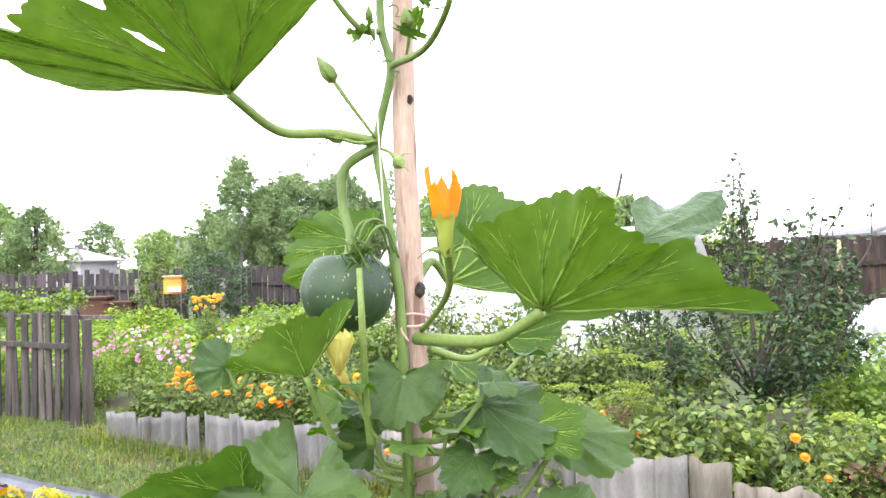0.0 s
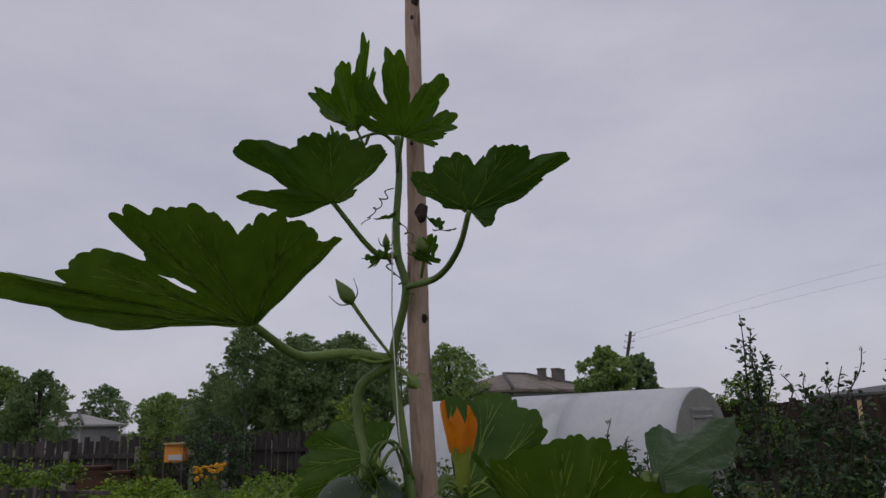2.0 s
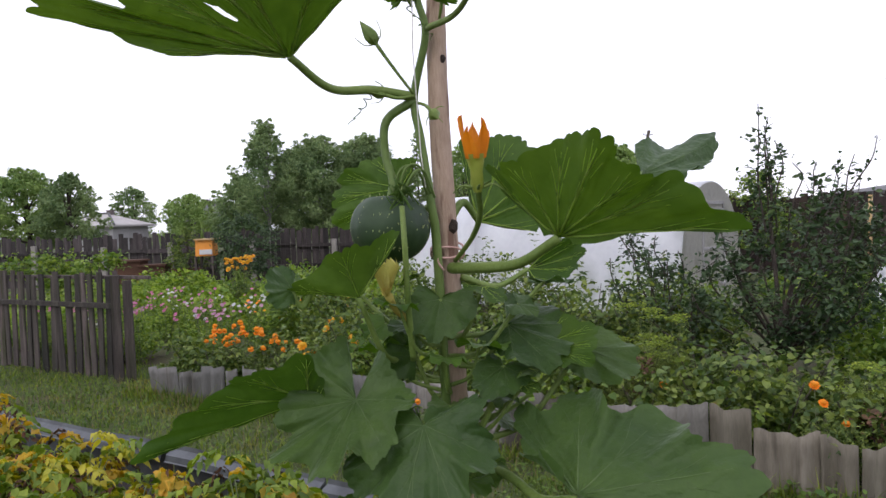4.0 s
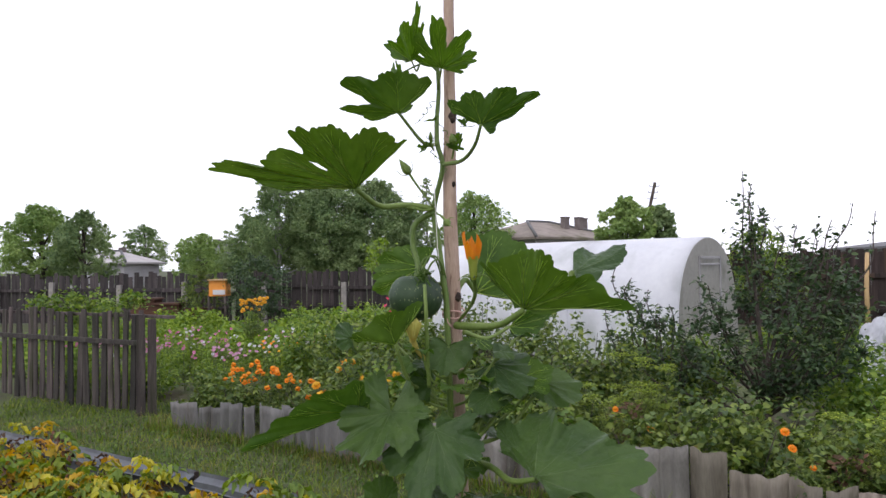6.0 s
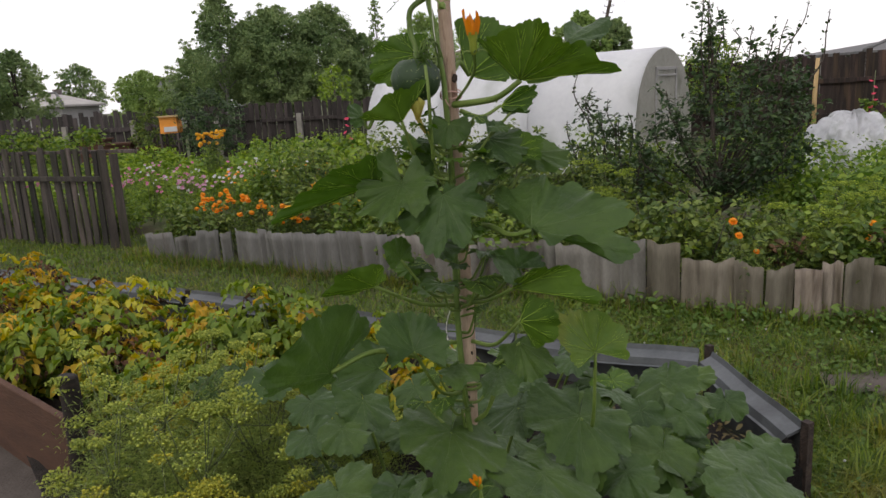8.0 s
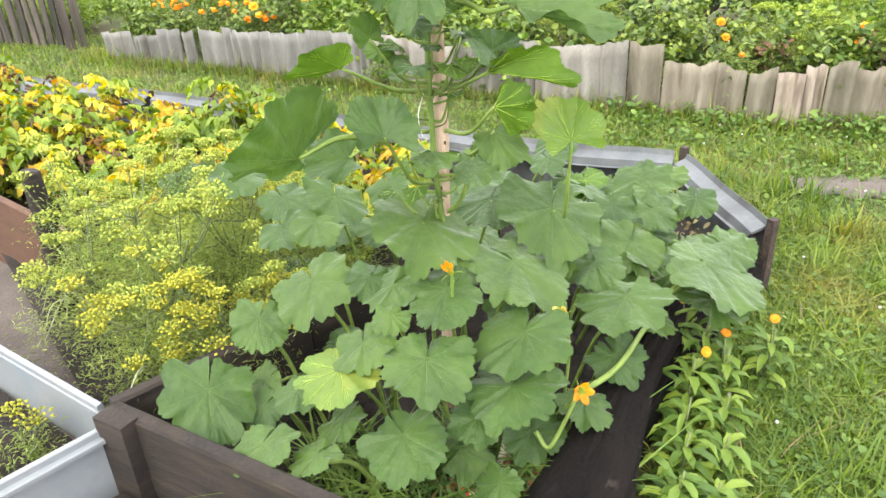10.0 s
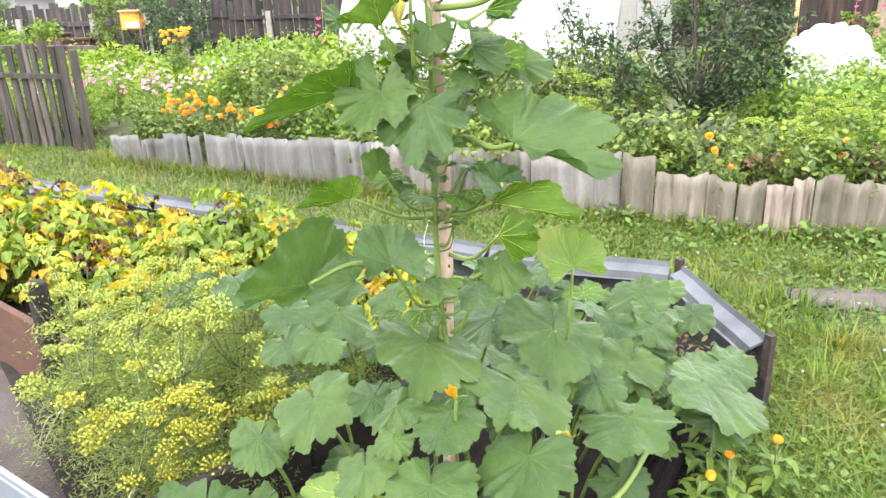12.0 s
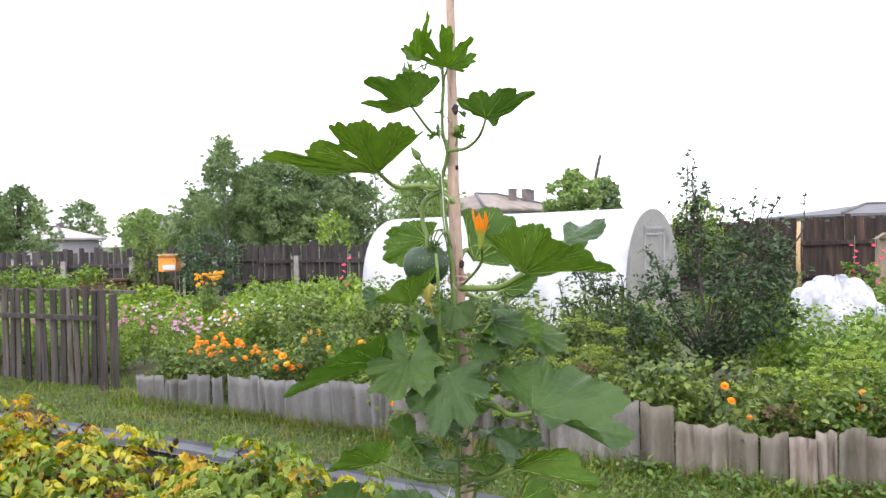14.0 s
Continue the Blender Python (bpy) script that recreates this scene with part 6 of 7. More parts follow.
def fan_leaf(parent, base, lobes, mat, sinus=0.25, teeth=0.05, wave=0.05, seed=0, petiole=None, pr=0.006, label="", tear=None, pillow=0.05, name="leaf", veins=True, fine=38, rings=10):
    """A palmate blade whose lobes point along the ways given from its base, with rounded teeth, sunken ribs and a wavy margin."""
    r_ = random.Random(seed)
    base, ways = np.array(base, float), np.array(lobes, float)
    n = len(ways)
    size = np.linalg.norm(ways, axis=1).mean()
    per = fine if size > 0.07 else 20 if size > 0.04 else 12
    s = np.concatenate([np.linspace(-0.42, 0, per // 3, endpoint=False), np.linspace(0, n - 1, per * (n - 1), endpoint=False), np.linspace(n - 1, n - 0.58, per // 3)])
    pad = np.vstack([2 * ways[0] - ways[1], ways, 2 * ways[-1] - ways[-2]])
    k = np.clip(np.floor(s), 0, n - 2).astype(int)
    h = (s - k)[:, None]
    a, b, c, d = pad[k], pad[k + 1], pad[k + 2], pad[k + 3]
    way = 0.5 * (2 * b + (c - a) * h + (2 * a - 5 * b + 4 * c - d) * h ** 2 + (3 * b - 3 * c + d - a) * h ** 3)
    inside = (s >= 0) & (s <= n - 1)
    off = np.where(s < 0, -s, np.where(s > n - 1, s - n + 1, 0.0))[:, None]
    end = np.where((s < 0)[:, None], ways[0], ways[-1])
    nxt = np.where((s < 0)[:, None], ways[0] - ways[1], ways[-1] - ways[-2])
    way = np.where(inside[:, None], way, end + nxt * off * 0.12)
    cuts = np.broadcast_to(np.asarray(sinus, float), (n - 1,))[k]
    fr = np.clip(s - k, 0, 1)
    rad = np.where(inside, 1 + 0.07 * np.sin(math.pi * fr) ** 0.8 - cuts * np.exp(-((fr - 0.5) / 0.2) ** 2) * 1.15, 1 - (off[:, 0] / 0.42) ** 1.3 * 0.9)
    run = np.concatenate([[0], np.cumsum(np.linalg.norm(np.diff(way * rad[:, None], axis=0), axis=1))]) / size
    p1, p2, p3, p4 = (r_.random() * 6.28 for _ in range(4))
    rag = np.zeros(len(s))
    for gap, high in ((0.27, 1.0), (0.12, 0.6)):
        x = run / gap + p1 + 0.3 * np.sin(run * 2.3 + p2)
        rag += high * (0.55 + 0.45 * np.sin(np.floor(x) * 12.9898 + p3)) * (np.abs(np.sin(math.pi * x)) ** 0.6 - 0.5) * 1.45
    ragged = rad * (1 + teeth * rag / np.maximum(np.linalg.norm(way, axis=1) * rad / size, 0.35))
    nrm = np.cross(way, np.gradient(way, axis=0))
    nrm /= np.linalg.norm(nrm, axis=1)[:, None] + 1e-9
    nrm = np.array([nrm[max(0, i - 14):i + 15].mean(0) for i in range(len(s))])
    rows = []
    for i in range(1, rings + 1):
        f = i / rings
        m = f ** 6
        lift = pillow * (0.35 if mat is under else 1.0) * np.sin(math.pi * fr) ** 1.2 * np.where(inside, 1, 0) * f * (1.35 - f)
        lift = lift + wave * f ** 3 * (np.sin(run * 5.2 + p2) + 0.6 * np.sin(run * 9.1 + p4 + 1.5 * np.sin(run * 2)))
        lift = lift + 0.009 * np.sin(17 * f + 9 * s + p1) * np.sin(11 * s + p3) + 0.35 * wave * max(0.0, f - 0.7) * np.sin(run * 24 + p4)
        rows.append(base + way * ((rad * (1 - m) + ragged * m) * f)[:, None] + nrm * (lift * size)[:, None])
    cols = len(s)
    faces = [(0, 1 + j, 2 + j) for j in range(cols - 1)]
    for i in range(rings - 1):
        for j in range(cols - 1):
            if tear and abs(s[j] - tear[0]) < tear[2] * (1 + 0.5 * math.sin(7 * i)) and abs((i + 1) / rings - tear[1]) < 0.09:
                continue
            q = 1 + i * cols + j
            faces.append((q, q + cols, q + cols + 1, q + 1))
    g = Geo()
    g.add(np.vstack([base[None]] + rows), faces)
    leaf = part(name, g, mat, parent, label)
    grid = np.array([np.repeat(base[None], cols, 0)] + rows)

    def at(sv, f):
        j = int(np.argmin(np.abs(s - sv)))
        x = f * rings
        i = min(int(x), rings - 1)
        return grid[i][j] * (1 - (x - i)) + grid[i + 1][j] * (x - i)

    if veins:
        v = Geo()
        thick = 0.0075 if mat is upper else 0.0115
        for c in range(n):
            tube(v, [at(c, f) for f in np.linspace(0.04, 0.9, 7)], size * thick, size * thick * 0.3, 4)
            for sd, f0, f1 in ((0.26, 0.3, 0.8), (-0.26, 0.38, 0.84), (0.16, 0.58, 0.9), (-0.16, 0.64, 0.92))[: 2 if mat is upper else 4]:
                if 0 <= c + sd <= n - 1:
                    tube(v, [at(c + sd * q, f0 + (f1 - f0) * q) for q in np.linspace(0, 1, 4)], size * thick * 0.5, size * thick * 0.2, 3)
        part("venation", v, vein_upper_m if mat is upper else vein_m, leaf)
    if petiole is not None:
        pt = Geo()
        tube(pt, curve(petiole, 7), pr * 1.15, pr * 0.75, 9, 0.0, 0.06)
        part("petiole", pt, petiole_m, leaf)
    return leaf


prop = thing("support_pole", (-0.045, 1.3, 0), "tall peeled forked sapling pole, pinkish brown with dark knots", "support pole")
g = Geo()
spine = curve([(-0.055, 1.3, -0.05), (-0.054, 1.3, 0.7), (-0.05, 1.3, 1.12), (-0.062, 1.3, 1.65), (-0.068, 1.3, 1.9), (-0.066, 1.3, 2.08), (-0.066, 1.3, 2.25), (-0.065, 1.3, 2.5)], 9)
tube(g, spine, 0.0215, 0.0115, 14, 0.03)
part("shaft", g, bark_m, prop)
g = Geo()
tube(g, curve([(-0.064, 1.3, 2.49), (-0.08, 1.3, 2.54), (-0.104, 1.3, 2.6), (-0.118, 1.3, 2.72)], 6), 0.0105, 0.007, 10, 0.04)
part("branch", g, bark_m, prop)
g = Geo()
tube(g, curve([(-0.062, 1.3, 2.49), (-0.056, 1.3, 2.55), (-0.05, 1.3, 2.64), (-0.055, 1.3, 2.75)], 6), 0.0075, 0.005, 9, 0.06)
part("branch", g, knot_m, prop, "dark bark-covered side branch")
for z, dx, s in ((2.09, 0.007, 1.7), (1.955, 0.01, 0.7), (1.69, 0.012, 1.2), (1.16, -0.002, 0.9), (0.86, -0.004, 0.7), (2.44, 0.005, 1.0), (2.40, 0.0, 0.5), (1.53, -0.006, 0.8), (2.2, -0.004, 0.5), (1.0, 0.008, 0.6), (2.52, -0.004, 0.5)):
    i = int(np.argmin(np.abs(spine[:, 2] - z)))
    rr = 0.0215 + (0.0115 - 0.0215) * i / len(spine)
    g = Geo()
    ball(g, spine[i] + (dx, -rr * 0.86, 0), (0.006 * s, 0.004, 0.009 * s), 6, 9, 0.15)
    part("knot", g, knot_m, prop)

vine = thing("squash_vine", (-0.09, 1.28, 0.1), "climbing squash vine with large lobed leaves on a pole", "squash vine")
g = Geo()
tube(g, curve([(0.02, 1.36, 0.12), (-0.02, 1.30, 0.5), (-0.06, 1.265, 0.8), (-0.075, 1.27, 1.1), (-0.07, 1.268, 1.4), (-0.076, 1.272, 1.657), (-0.082, 1.27, 1.724), (-0.095, 1.28, 1.822), (-0.104, 1.29, 1.89),
               (-0.082, 1.275, 1.98), (-0.093, 1.28, 2.035), (-0.094, 1.28, 2.088), (-0.089, 1.28, 2.155), (-0.091, 1.28, 2.214)], 8), 0.0085, 0.0045, 10, 0.02, 0.05)
part("stem", g, stem_m, vine)

fan_leaf(vine, (-0.25, 1.13, 1.922), [(0.111, -0.04, 0.089), (0.07, -0.104, 0.096), (-0.032, -0.157, 0.101), (-0.077, -0.183, 0.089), (-0.122, -0.15, 0.048), (-0.2, -0.175, 0.034), (-0.212, -0.16, 0.012), (-0.12, -0.075, 0.0)],
         under, (0.12, 0.24, 0.1, 0.3, 0.12, 0.0, 0.06), 0.07, 0.04, 3, [(-0.104, 1.29, 1.89), (-0.16, 1.255, 1.897), (-0.213, 1.2, 1.892), (-0.25, 1.13, 1.922)], 0.0068, "large drooping green leaf with a torn edge", tear=(3.55, 0.62, 0.13))
fan_leaf(vine, (0.089, 1.08, 1.674), [(-0.092, 0.03, 0.082), (-0.05, -0.03, 0.095), (-0.008, -0.09, 0.102), (0.035, -0.15, 0.108), (0.075, -0.13, 0.07), (0.118, -0.125, 0.05), (0.188, -0.115, 0.012)],
         under, (0.1, 0.06, 0.06, 0.14, 0.12, 0.08), 0.045, 0.06, 5, [(-0.055, 1.27, 1.628), (-0.008, 1.2, 1.632), (0.042, 1.12, 1.642), (0.089, 1.08, 1.674)], 0.0075, "broad green leaf cupped towards its tip")
fan_leaf(vine, (-0.17, 1.2, 2.092), [(0.016, -0.01, -0.006), (0.07, -0.005, 0.062), (0.004, -0.05, 0.072), (-0.103, -0.08, 0.055), (-0.118, 0.0, 0.01), (-0.06, 0.02, -0.012)],
         under, (0.45, 0.1, 0.22, 0.72, 0.2), 0.06, 0.05, 7, [(-0.094, 1.28, 2.035), (-0.122, 1.25, 2.034), (-0.17, 1.2, 2.092)], 0.0042)
fan_leaf(vine, (0.01, 1.09, 2.041), [(0.016, 0.0, -0.02), (0.07, 0.01, 0.022), (0.113, -0.017, 0.054), (0.046, -0.032, 0.062), (-0.02, -0.02, 0.058), (-0.067, 0.01, 0.045), (-0.03, 0.03, 0.012)],
         under, (0.3, 0.16, 0.2, 0.26, 0.2, 0.2), 0.06, 0.05, 9, [(-0.078, 1.27, 1.988), (-0.034, 1.2, 1.986), (-0.005, 1.13, 2.005), (0.01, 1.09, 2.041)], 0.0042)
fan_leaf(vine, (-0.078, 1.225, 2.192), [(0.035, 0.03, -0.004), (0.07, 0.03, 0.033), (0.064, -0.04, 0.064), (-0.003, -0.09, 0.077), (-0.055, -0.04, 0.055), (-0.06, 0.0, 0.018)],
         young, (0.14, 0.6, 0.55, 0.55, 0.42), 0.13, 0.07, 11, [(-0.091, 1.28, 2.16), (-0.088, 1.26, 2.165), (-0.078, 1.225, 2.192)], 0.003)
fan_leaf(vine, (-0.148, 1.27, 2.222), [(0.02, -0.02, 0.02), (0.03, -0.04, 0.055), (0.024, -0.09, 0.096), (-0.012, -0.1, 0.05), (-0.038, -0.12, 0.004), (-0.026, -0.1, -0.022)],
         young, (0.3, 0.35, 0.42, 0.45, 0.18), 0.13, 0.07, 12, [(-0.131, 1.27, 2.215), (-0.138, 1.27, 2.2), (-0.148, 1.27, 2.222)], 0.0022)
LEAF_NO = [20]


def vine_leaf(node, base, tip, right, left, mat, depth=0.24, cut=None, bites=(), arm=0.5):
    """A leaf on a bowed stalk from the vine."""
    LEAF_NO[0] += 1
    a, b = np.array(node, float), np.array(base, float)
    mid = (a + b) / 2 + np.array((0, 0, -0.02 - 0.12 * abs(b[2] - a[2]) + 0.05 * (b[2] < a[2])))
    size = np.linalg.norm(np.array(tip))
    tip, right, left = (np.array(q, float) for q in (tip, right, left))
    ways = [right, (right + tip) * 0.66, tip, (left + tip) * 0.66, left]
    if cut is None and mat is not under or (cut or 0) == 9.0:
        ways = [right * 0.72 - tip * 0.55] + ways + [left * 0.72 - tip * 0.55]
    fan_leaf(vine, base, ways, mat, depth * 0.45, 0.06, 0.08 if mat is upper else 0.06, LEAF_NO[0], [a, mid, b], 0.003 + 0.018 * size)


vine_leaf((-0.083, 1.290, 1.724), (-0.144, 1.400, 1.758), (-0.119, 0.040, -0.013), (-0.045, 0.020, 0.052), (-0.061, 0.020, -0.075), under, cut=9.0)
vine_leaf((-0.059, 1.310, 1.700), (-0.014, 1.360, 1.697), (0.119, 0.090, 0.096), (-0.032, 0.060, 0.132), (0.088, 0.060, -0.021), under, cut=2.0)
vine_leaf((-0.041, 1.290, 1.612), (0.063, 1.340, 1.618), (0.094, 0.060, 0.018), (0.054, 0.020, 0.047), (0.016, -0.040, -0.024), under, cut=2.0)
vine_leaf((-0.131, 1.270, 1.489), (-0.177, 1.160, 1.598), (-0.087, -0.020, 0.017), (0.063, -0.030, 0.086), (-0.075, 0.100, 0.016), under, depth=0.3, cut=(1.74, 0.5), bites=((0.8, 0.3, 0.3),))
WIDE = 0.0068
fan_leaf(vine, (-0.262, 1.19, 1.452), [(0.03, -0.02, 0.01), (0.016, -0.06, 0.075), (-0.06, -0.08, 0.05), (-0.13, -0.07, 0.015), (-0.225, -0.05, -0.064), (-0.08, 0.04, -0.03)], under, (0.3, 0.12, 0.12, 0.14, 0.4), 0.05, 0.05, 41,
         [(-0.09, 1.27, 1.4), (-0.16, 1.25, 1.4), (-0.262, 1.19, 1.452)], WIDE, "pale-veined leaf lifted to show its underside")
fan_leaf(vine, (-0.189, 1.17, 1.455), [(0.03, 0.04, 0.06), (0.078, -0.02, 0.005), (0.05, -0.08, -0.045), (-0.03, -0.1, -0.07), (-0.095, -0.075, -0.06), (-0.1, -0.03, -0.01), (-0.075, 0.03, 0.05), (-0.02, 0.05, 0.075)], upper, (0.12, 0.2, 0.26, 0.22, 0.26, 0.2, 0.12), 0.085, 0.1, 42,
         [(-0.085, 1.27, 1.4), (-0.14, 1.22, 1.4), (-0.189, 1.17, 1.45)], WIDE)
fan_leaf(vine, (-0.091, 1.13, 1.429), [(0.03, 0.03, 0.02), (0.073, 0.01, 0.034), (0.092, -0.03, -0.033), (0.045, -0.085, -0.095), (-0.03, -0.085, -0.115), (-0.1, -0.02, -0.058), (-0.078, 0.02, 0.0), (-0.03, 0.03, 0.03)], upper, (0.12, 0.22, 0.24, 0.26, 0.24, 0.2, 0.12), 0.085, 0.1, 43,
         [(-0.07, 1.26, 1.36), (-0.07, 1.2, 1.39), (-0.091, 1.135, 1.424)], WIDE)
fan_leaf(vine, (0.105, 1.1, 1.345), [(-0.05, 0.02, 0.036), (-0.068, 0.15, 0.066), (0.02, 0.13, 0.105), (0.13, 0.08, 0.085), (0.209, -0.02, 0.044), (0.203, -0.1, -0.048), (0.1, -0.09, -0.018), (0.02, -0.05, 0.0)], upper, (0.2, 0.24, 0.26, 0.2, 0.22, 0.24, 0.2), 0.06, 0.09, 44,
         [(-0.025, 1.27, 1.329), (0.02, 1.2, 1.335), (0.06, 1.14, 1.325), (0.105, 1.1, 1.34)], WIDE, "broad blue-green leaf with its front edge turned down")
vine_leaf((-0.049, 1.270, 1.481), (0.027, 1.280, 1.540), (0.086, -0.060, -0.029), (0.061, 0.040, 0.025), (0.007, -0.060, -0.046), upper)
vine_leaf((-0.065, 1.270, 1.437), (-0.071, 1.240, 1.585), (-0.010, -0.040, -0.053), (-0.049, -0.020, -0.006), (0.052, -0.010, -0.015), upper)
vine_leaf((-0.025, 1.270, 1.361), (0.135, 1.280, 1.502), (0.077, -0.040, -0.025), (0.043, 0.020, 0.022), (0.001, -0.040, -0.038), upper)
vine_leaf((0.181, 1.080, 1.745), (0.182, 1.040, 1.746), (0.107, 0.080, 0.037), (0.005, 0.060, 0.035), (0.005, -0.040, -0.027), upper, depth=0.12, cut=1.75)
vine_leaf((-0.244, 1.160, 1.605), (-0.267, 1.150, 1.613), (-0.025, -0.030, 0.005), (-0.019, 0.010, 0.032), (-0.008, -0.030, -0.020), upper)
vine_leaf((-0.070, 1.280, 1.435), (-0.113, 1.260, 1.498), (-0.037, -0.020, 0.033), (-0.011, 0.010, 0.044), (-0.030, -0.020, -0.025), upper)
vine_leaf((-0.050, 1.280, 1.420), (0.074, 1.260, 1.509), (0.073, -0.060, 0.009), (0.040, 0.020, 0.041), (0.022, -0.060, -0.021), under)
vine_leaf((-0.051, 1.270, 1.362), (0.018, 1.250, 1.482), (-0.027, -0.050, -0.034), (-0.041, -0.010, 0.000), (0.038, -0.010, -0.017), upper)
fan_leaf(vine, (-0.265, 1.12, 1.222), [(0.03, -0.02, 0.02), (0.02, -0.02, 0.057), (-0.06, -0.05, 0.05), (-0.122, -0.02, -0.012), (-0.05, 0.03, -0.02)], under, 0.15, 0.05, 0.05, 45,
         [(-0.066, 1.28, 1.12), (-0.16, 1.2, 1.15), (-0.265, 1.12, 1.222)], 0.005)
fan_leaf(vine, (0.06, 1.13, 1.197), [(0.005, -0.03, 0.035), (0.045, -0.08, 0.06), (0.12, -0.07, 0.066), (0.178, -0.12, -0.002), (0.08, 0.03, -0.015)], under, 0.13, 0.05, 0.05, 46,
         [(-0.045, 1.28, 1.125), (0.0, 1.2, 1.15), (0.06, 1.13, 1.197)], 0.005)
vine_leaf((-0.045, 1.280, 1.140), (0.073, 1.160, 1.238), (-0.059, -0.020, 0.046), (0.058, 0.040, 0.022), (-0.017, -0.060, -0.020), upper)
vine_leaf((-0.074, 1.280, 1.140), (-0.200, 1.140, 1.279), (-0.011, -0.020, 0.056), (0.025, 0.020, 0.023), (-0.033, -0.040, 0.017), upper)
vine_leaf((-0.176, 1.100, 1.053), (-0.366, 1.020, 1.052), (-0.098, -0.160, 0.055), (0.041, 0.020, 0.150), (-0.068, -0.040, -0.019), upper)
vine_leaf((-0.080, 1.280, 1.017), (-0.279, 1.200, 0.985), (-0.103, -0.040, 0.001), (-0.039, 0.040, 0.057), (-0.026, -0.080, -0.025), upper)
vine_leaf((-0.079, 1.260, 0.882), (-0.176, 1.040, 1.086), (-0.020, 0.060, 0.076), (0.077, 0.000, 0.022), (-0.077, -0.020, 0.039), upper)
vine_leaf((-0.039, 1.280, 1.017), (0.073, 1.120, 1.119), (0.078, -0.080, 0.029), (0.025, 0.000, 0.061), (0.038, 0.000, -0.071), under)
vine_leaf((0.265, 1.250, 0.777), (0.259, 1.160, 1.018), (-0.039, 0.040, 0.091), (0.071, -0.010, 0.049), (-0.091, -0.020, 0.037), yellow)
vine_leaf((-0.035, 1.280, 0.954), (0.078, 1.200, 1.036), (0.049, -0.080, -0.055), (0.070, -0.040, -0.019), (-0.031, -0.020, -0.058), upper)
vine_leaf((-0.057, 1.250, 0.839), (-0.073, 1.120, 1.020), (-0.006, -0.080, -0.028), (-0.051, -0.040, 0.002), (0.058, -0.020, -0.005), upper, cut=2.0)
vine_leaf((-0.041, 1.260, 0.801), (0.023, 1.200, 0.969), (-0.014, -0.100, -0.027), (-0.047, -0.050, -0.008), (0.057, -0.050, -0.007), upper)
vine_leaf((-0.058, 1.280, 1.419), (-0.115, 1.150, 1.318), (0.046, -0.070, -0.016), (0.062, -0.010, -0.004), (0.008, -0.050, -0.030), upper)
vine_leaf((-0.041, 1.260, 0.801), (0.043, 1.300, 0.946), (0.079, 0.000, 0.033), (0.043, 0.030, 0.053), (0.024, -0.050, -0.026), upper)

for k in range(30):
    a = random.Random(500 + k)
    z, ang, rr = a.uniform(0.85, 1.62), a.uniform(-3.3, 0.2), a.uniform(0.05, 0.17)
    q = np.array((-0.06 + math.cos(ang) * rr, 1.29 + math.sin(ang) * rr * 0.8, z))
    s = a.uniform(0.022, 0.055)
    out = np.array((math.cos(ang), math.sin(ang), a.uniform(-0.7, 0.3))) * s
    side = np.array((-math.sin(ang), math.cos(ang), a.uniform(-0.3, 0.5))) * s
    vine_leaf((-0.065, 1.272, z - 0.08), q, out, -side * 0.9, side * 0.9, under if k % 3 else upper)

# thin light-green stalks with young leaves, and curled tendrils, along the middle of the vine
for k in range(26):
    a = random.Random(700 + k)
    z, ang, ln = a.uniform(1.02, 1.58), a.uniform(-3.4, 0.3), a.uniform(0.07, 0.17)
    foot = np.array((-0.066, 1.27, z))
    way = np.array((math.cos(ang), 0.7 * math.sin(ang), a.uniform(0.4, 1.3)))
    end = foot + unit(way) * ln
    line = [foot, foot + unit(way * (1, 1, 0.4)) * ln * 0.5, end]
    if k % 4 == 3:
        g = Geo()
        tube(g, curve(line, 6), 0.0022, 0.0012, 6)
        curl = [end + np.array((0.006 * math.cos(7 * f), 0.004 * f, 0.006 * math.sin(7 * f) - 0.012 * f)) for f in np.linspace(0, 2.4, 30)]
        tube(g, curl, 0.0011, 0.0006, 4)
        part("tendril", g, young, vine)
        continue
    r = a.uniform(0.025, 0.05)
    o = unit((math.cos(ang), math.sin(ang) - 0.5, a.uniform(-0.6, 0.2)))
    sd = unit(np.cross(o, (0.1, a.uniform(-0.4, 0.4), 1)))
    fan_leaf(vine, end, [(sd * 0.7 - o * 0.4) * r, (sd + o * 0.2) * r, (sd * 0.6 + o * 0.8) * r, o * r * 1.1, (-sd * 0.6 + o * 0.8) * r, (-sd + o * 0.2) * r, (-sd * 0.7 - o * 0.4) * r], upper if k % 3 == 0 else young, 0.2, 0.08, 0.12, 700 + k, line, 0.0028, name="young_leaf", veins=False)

# fruit
fruit = part("pumpkin", Geo(), rind_m, vine, "small dark green ribbed pumpkin with pale specks")
g, verts, rows, cols = Geo(), [], 22, 60
PC = np.array((-0.144, 1.262, 1.693))
for i in range(rows + 1):
    p = math.pi * i / rows
    for j in range(cols):
        q = 2 * math.pi * j / cols
        k = 1 - 0.025 * abs(math.cos(5 * q)) ** 6 * math.sin(p)
        dip = 0.012 * math.exp(-(p / 0.35) ** 2)
        verts.append(PC + np.array((0.0605 * k * math.sin(p) ** 0.9 * math.cos(q), 0.0605 * k * math.sin(p) ** 0.9 * math.sin(q), 0.0535 * math.cos(p) - dip)))
g.add(verts, [(i * cols + j, (i + 1) * cols + j, (i + 1) * cols + (j + 1) % cols, i * cols + (j + 1) % cols) for i in range(rows) for j in range(cols)])
fruit.data = mesh_of("pumpkin", g, rind_m, vine.location)
g = Geo()
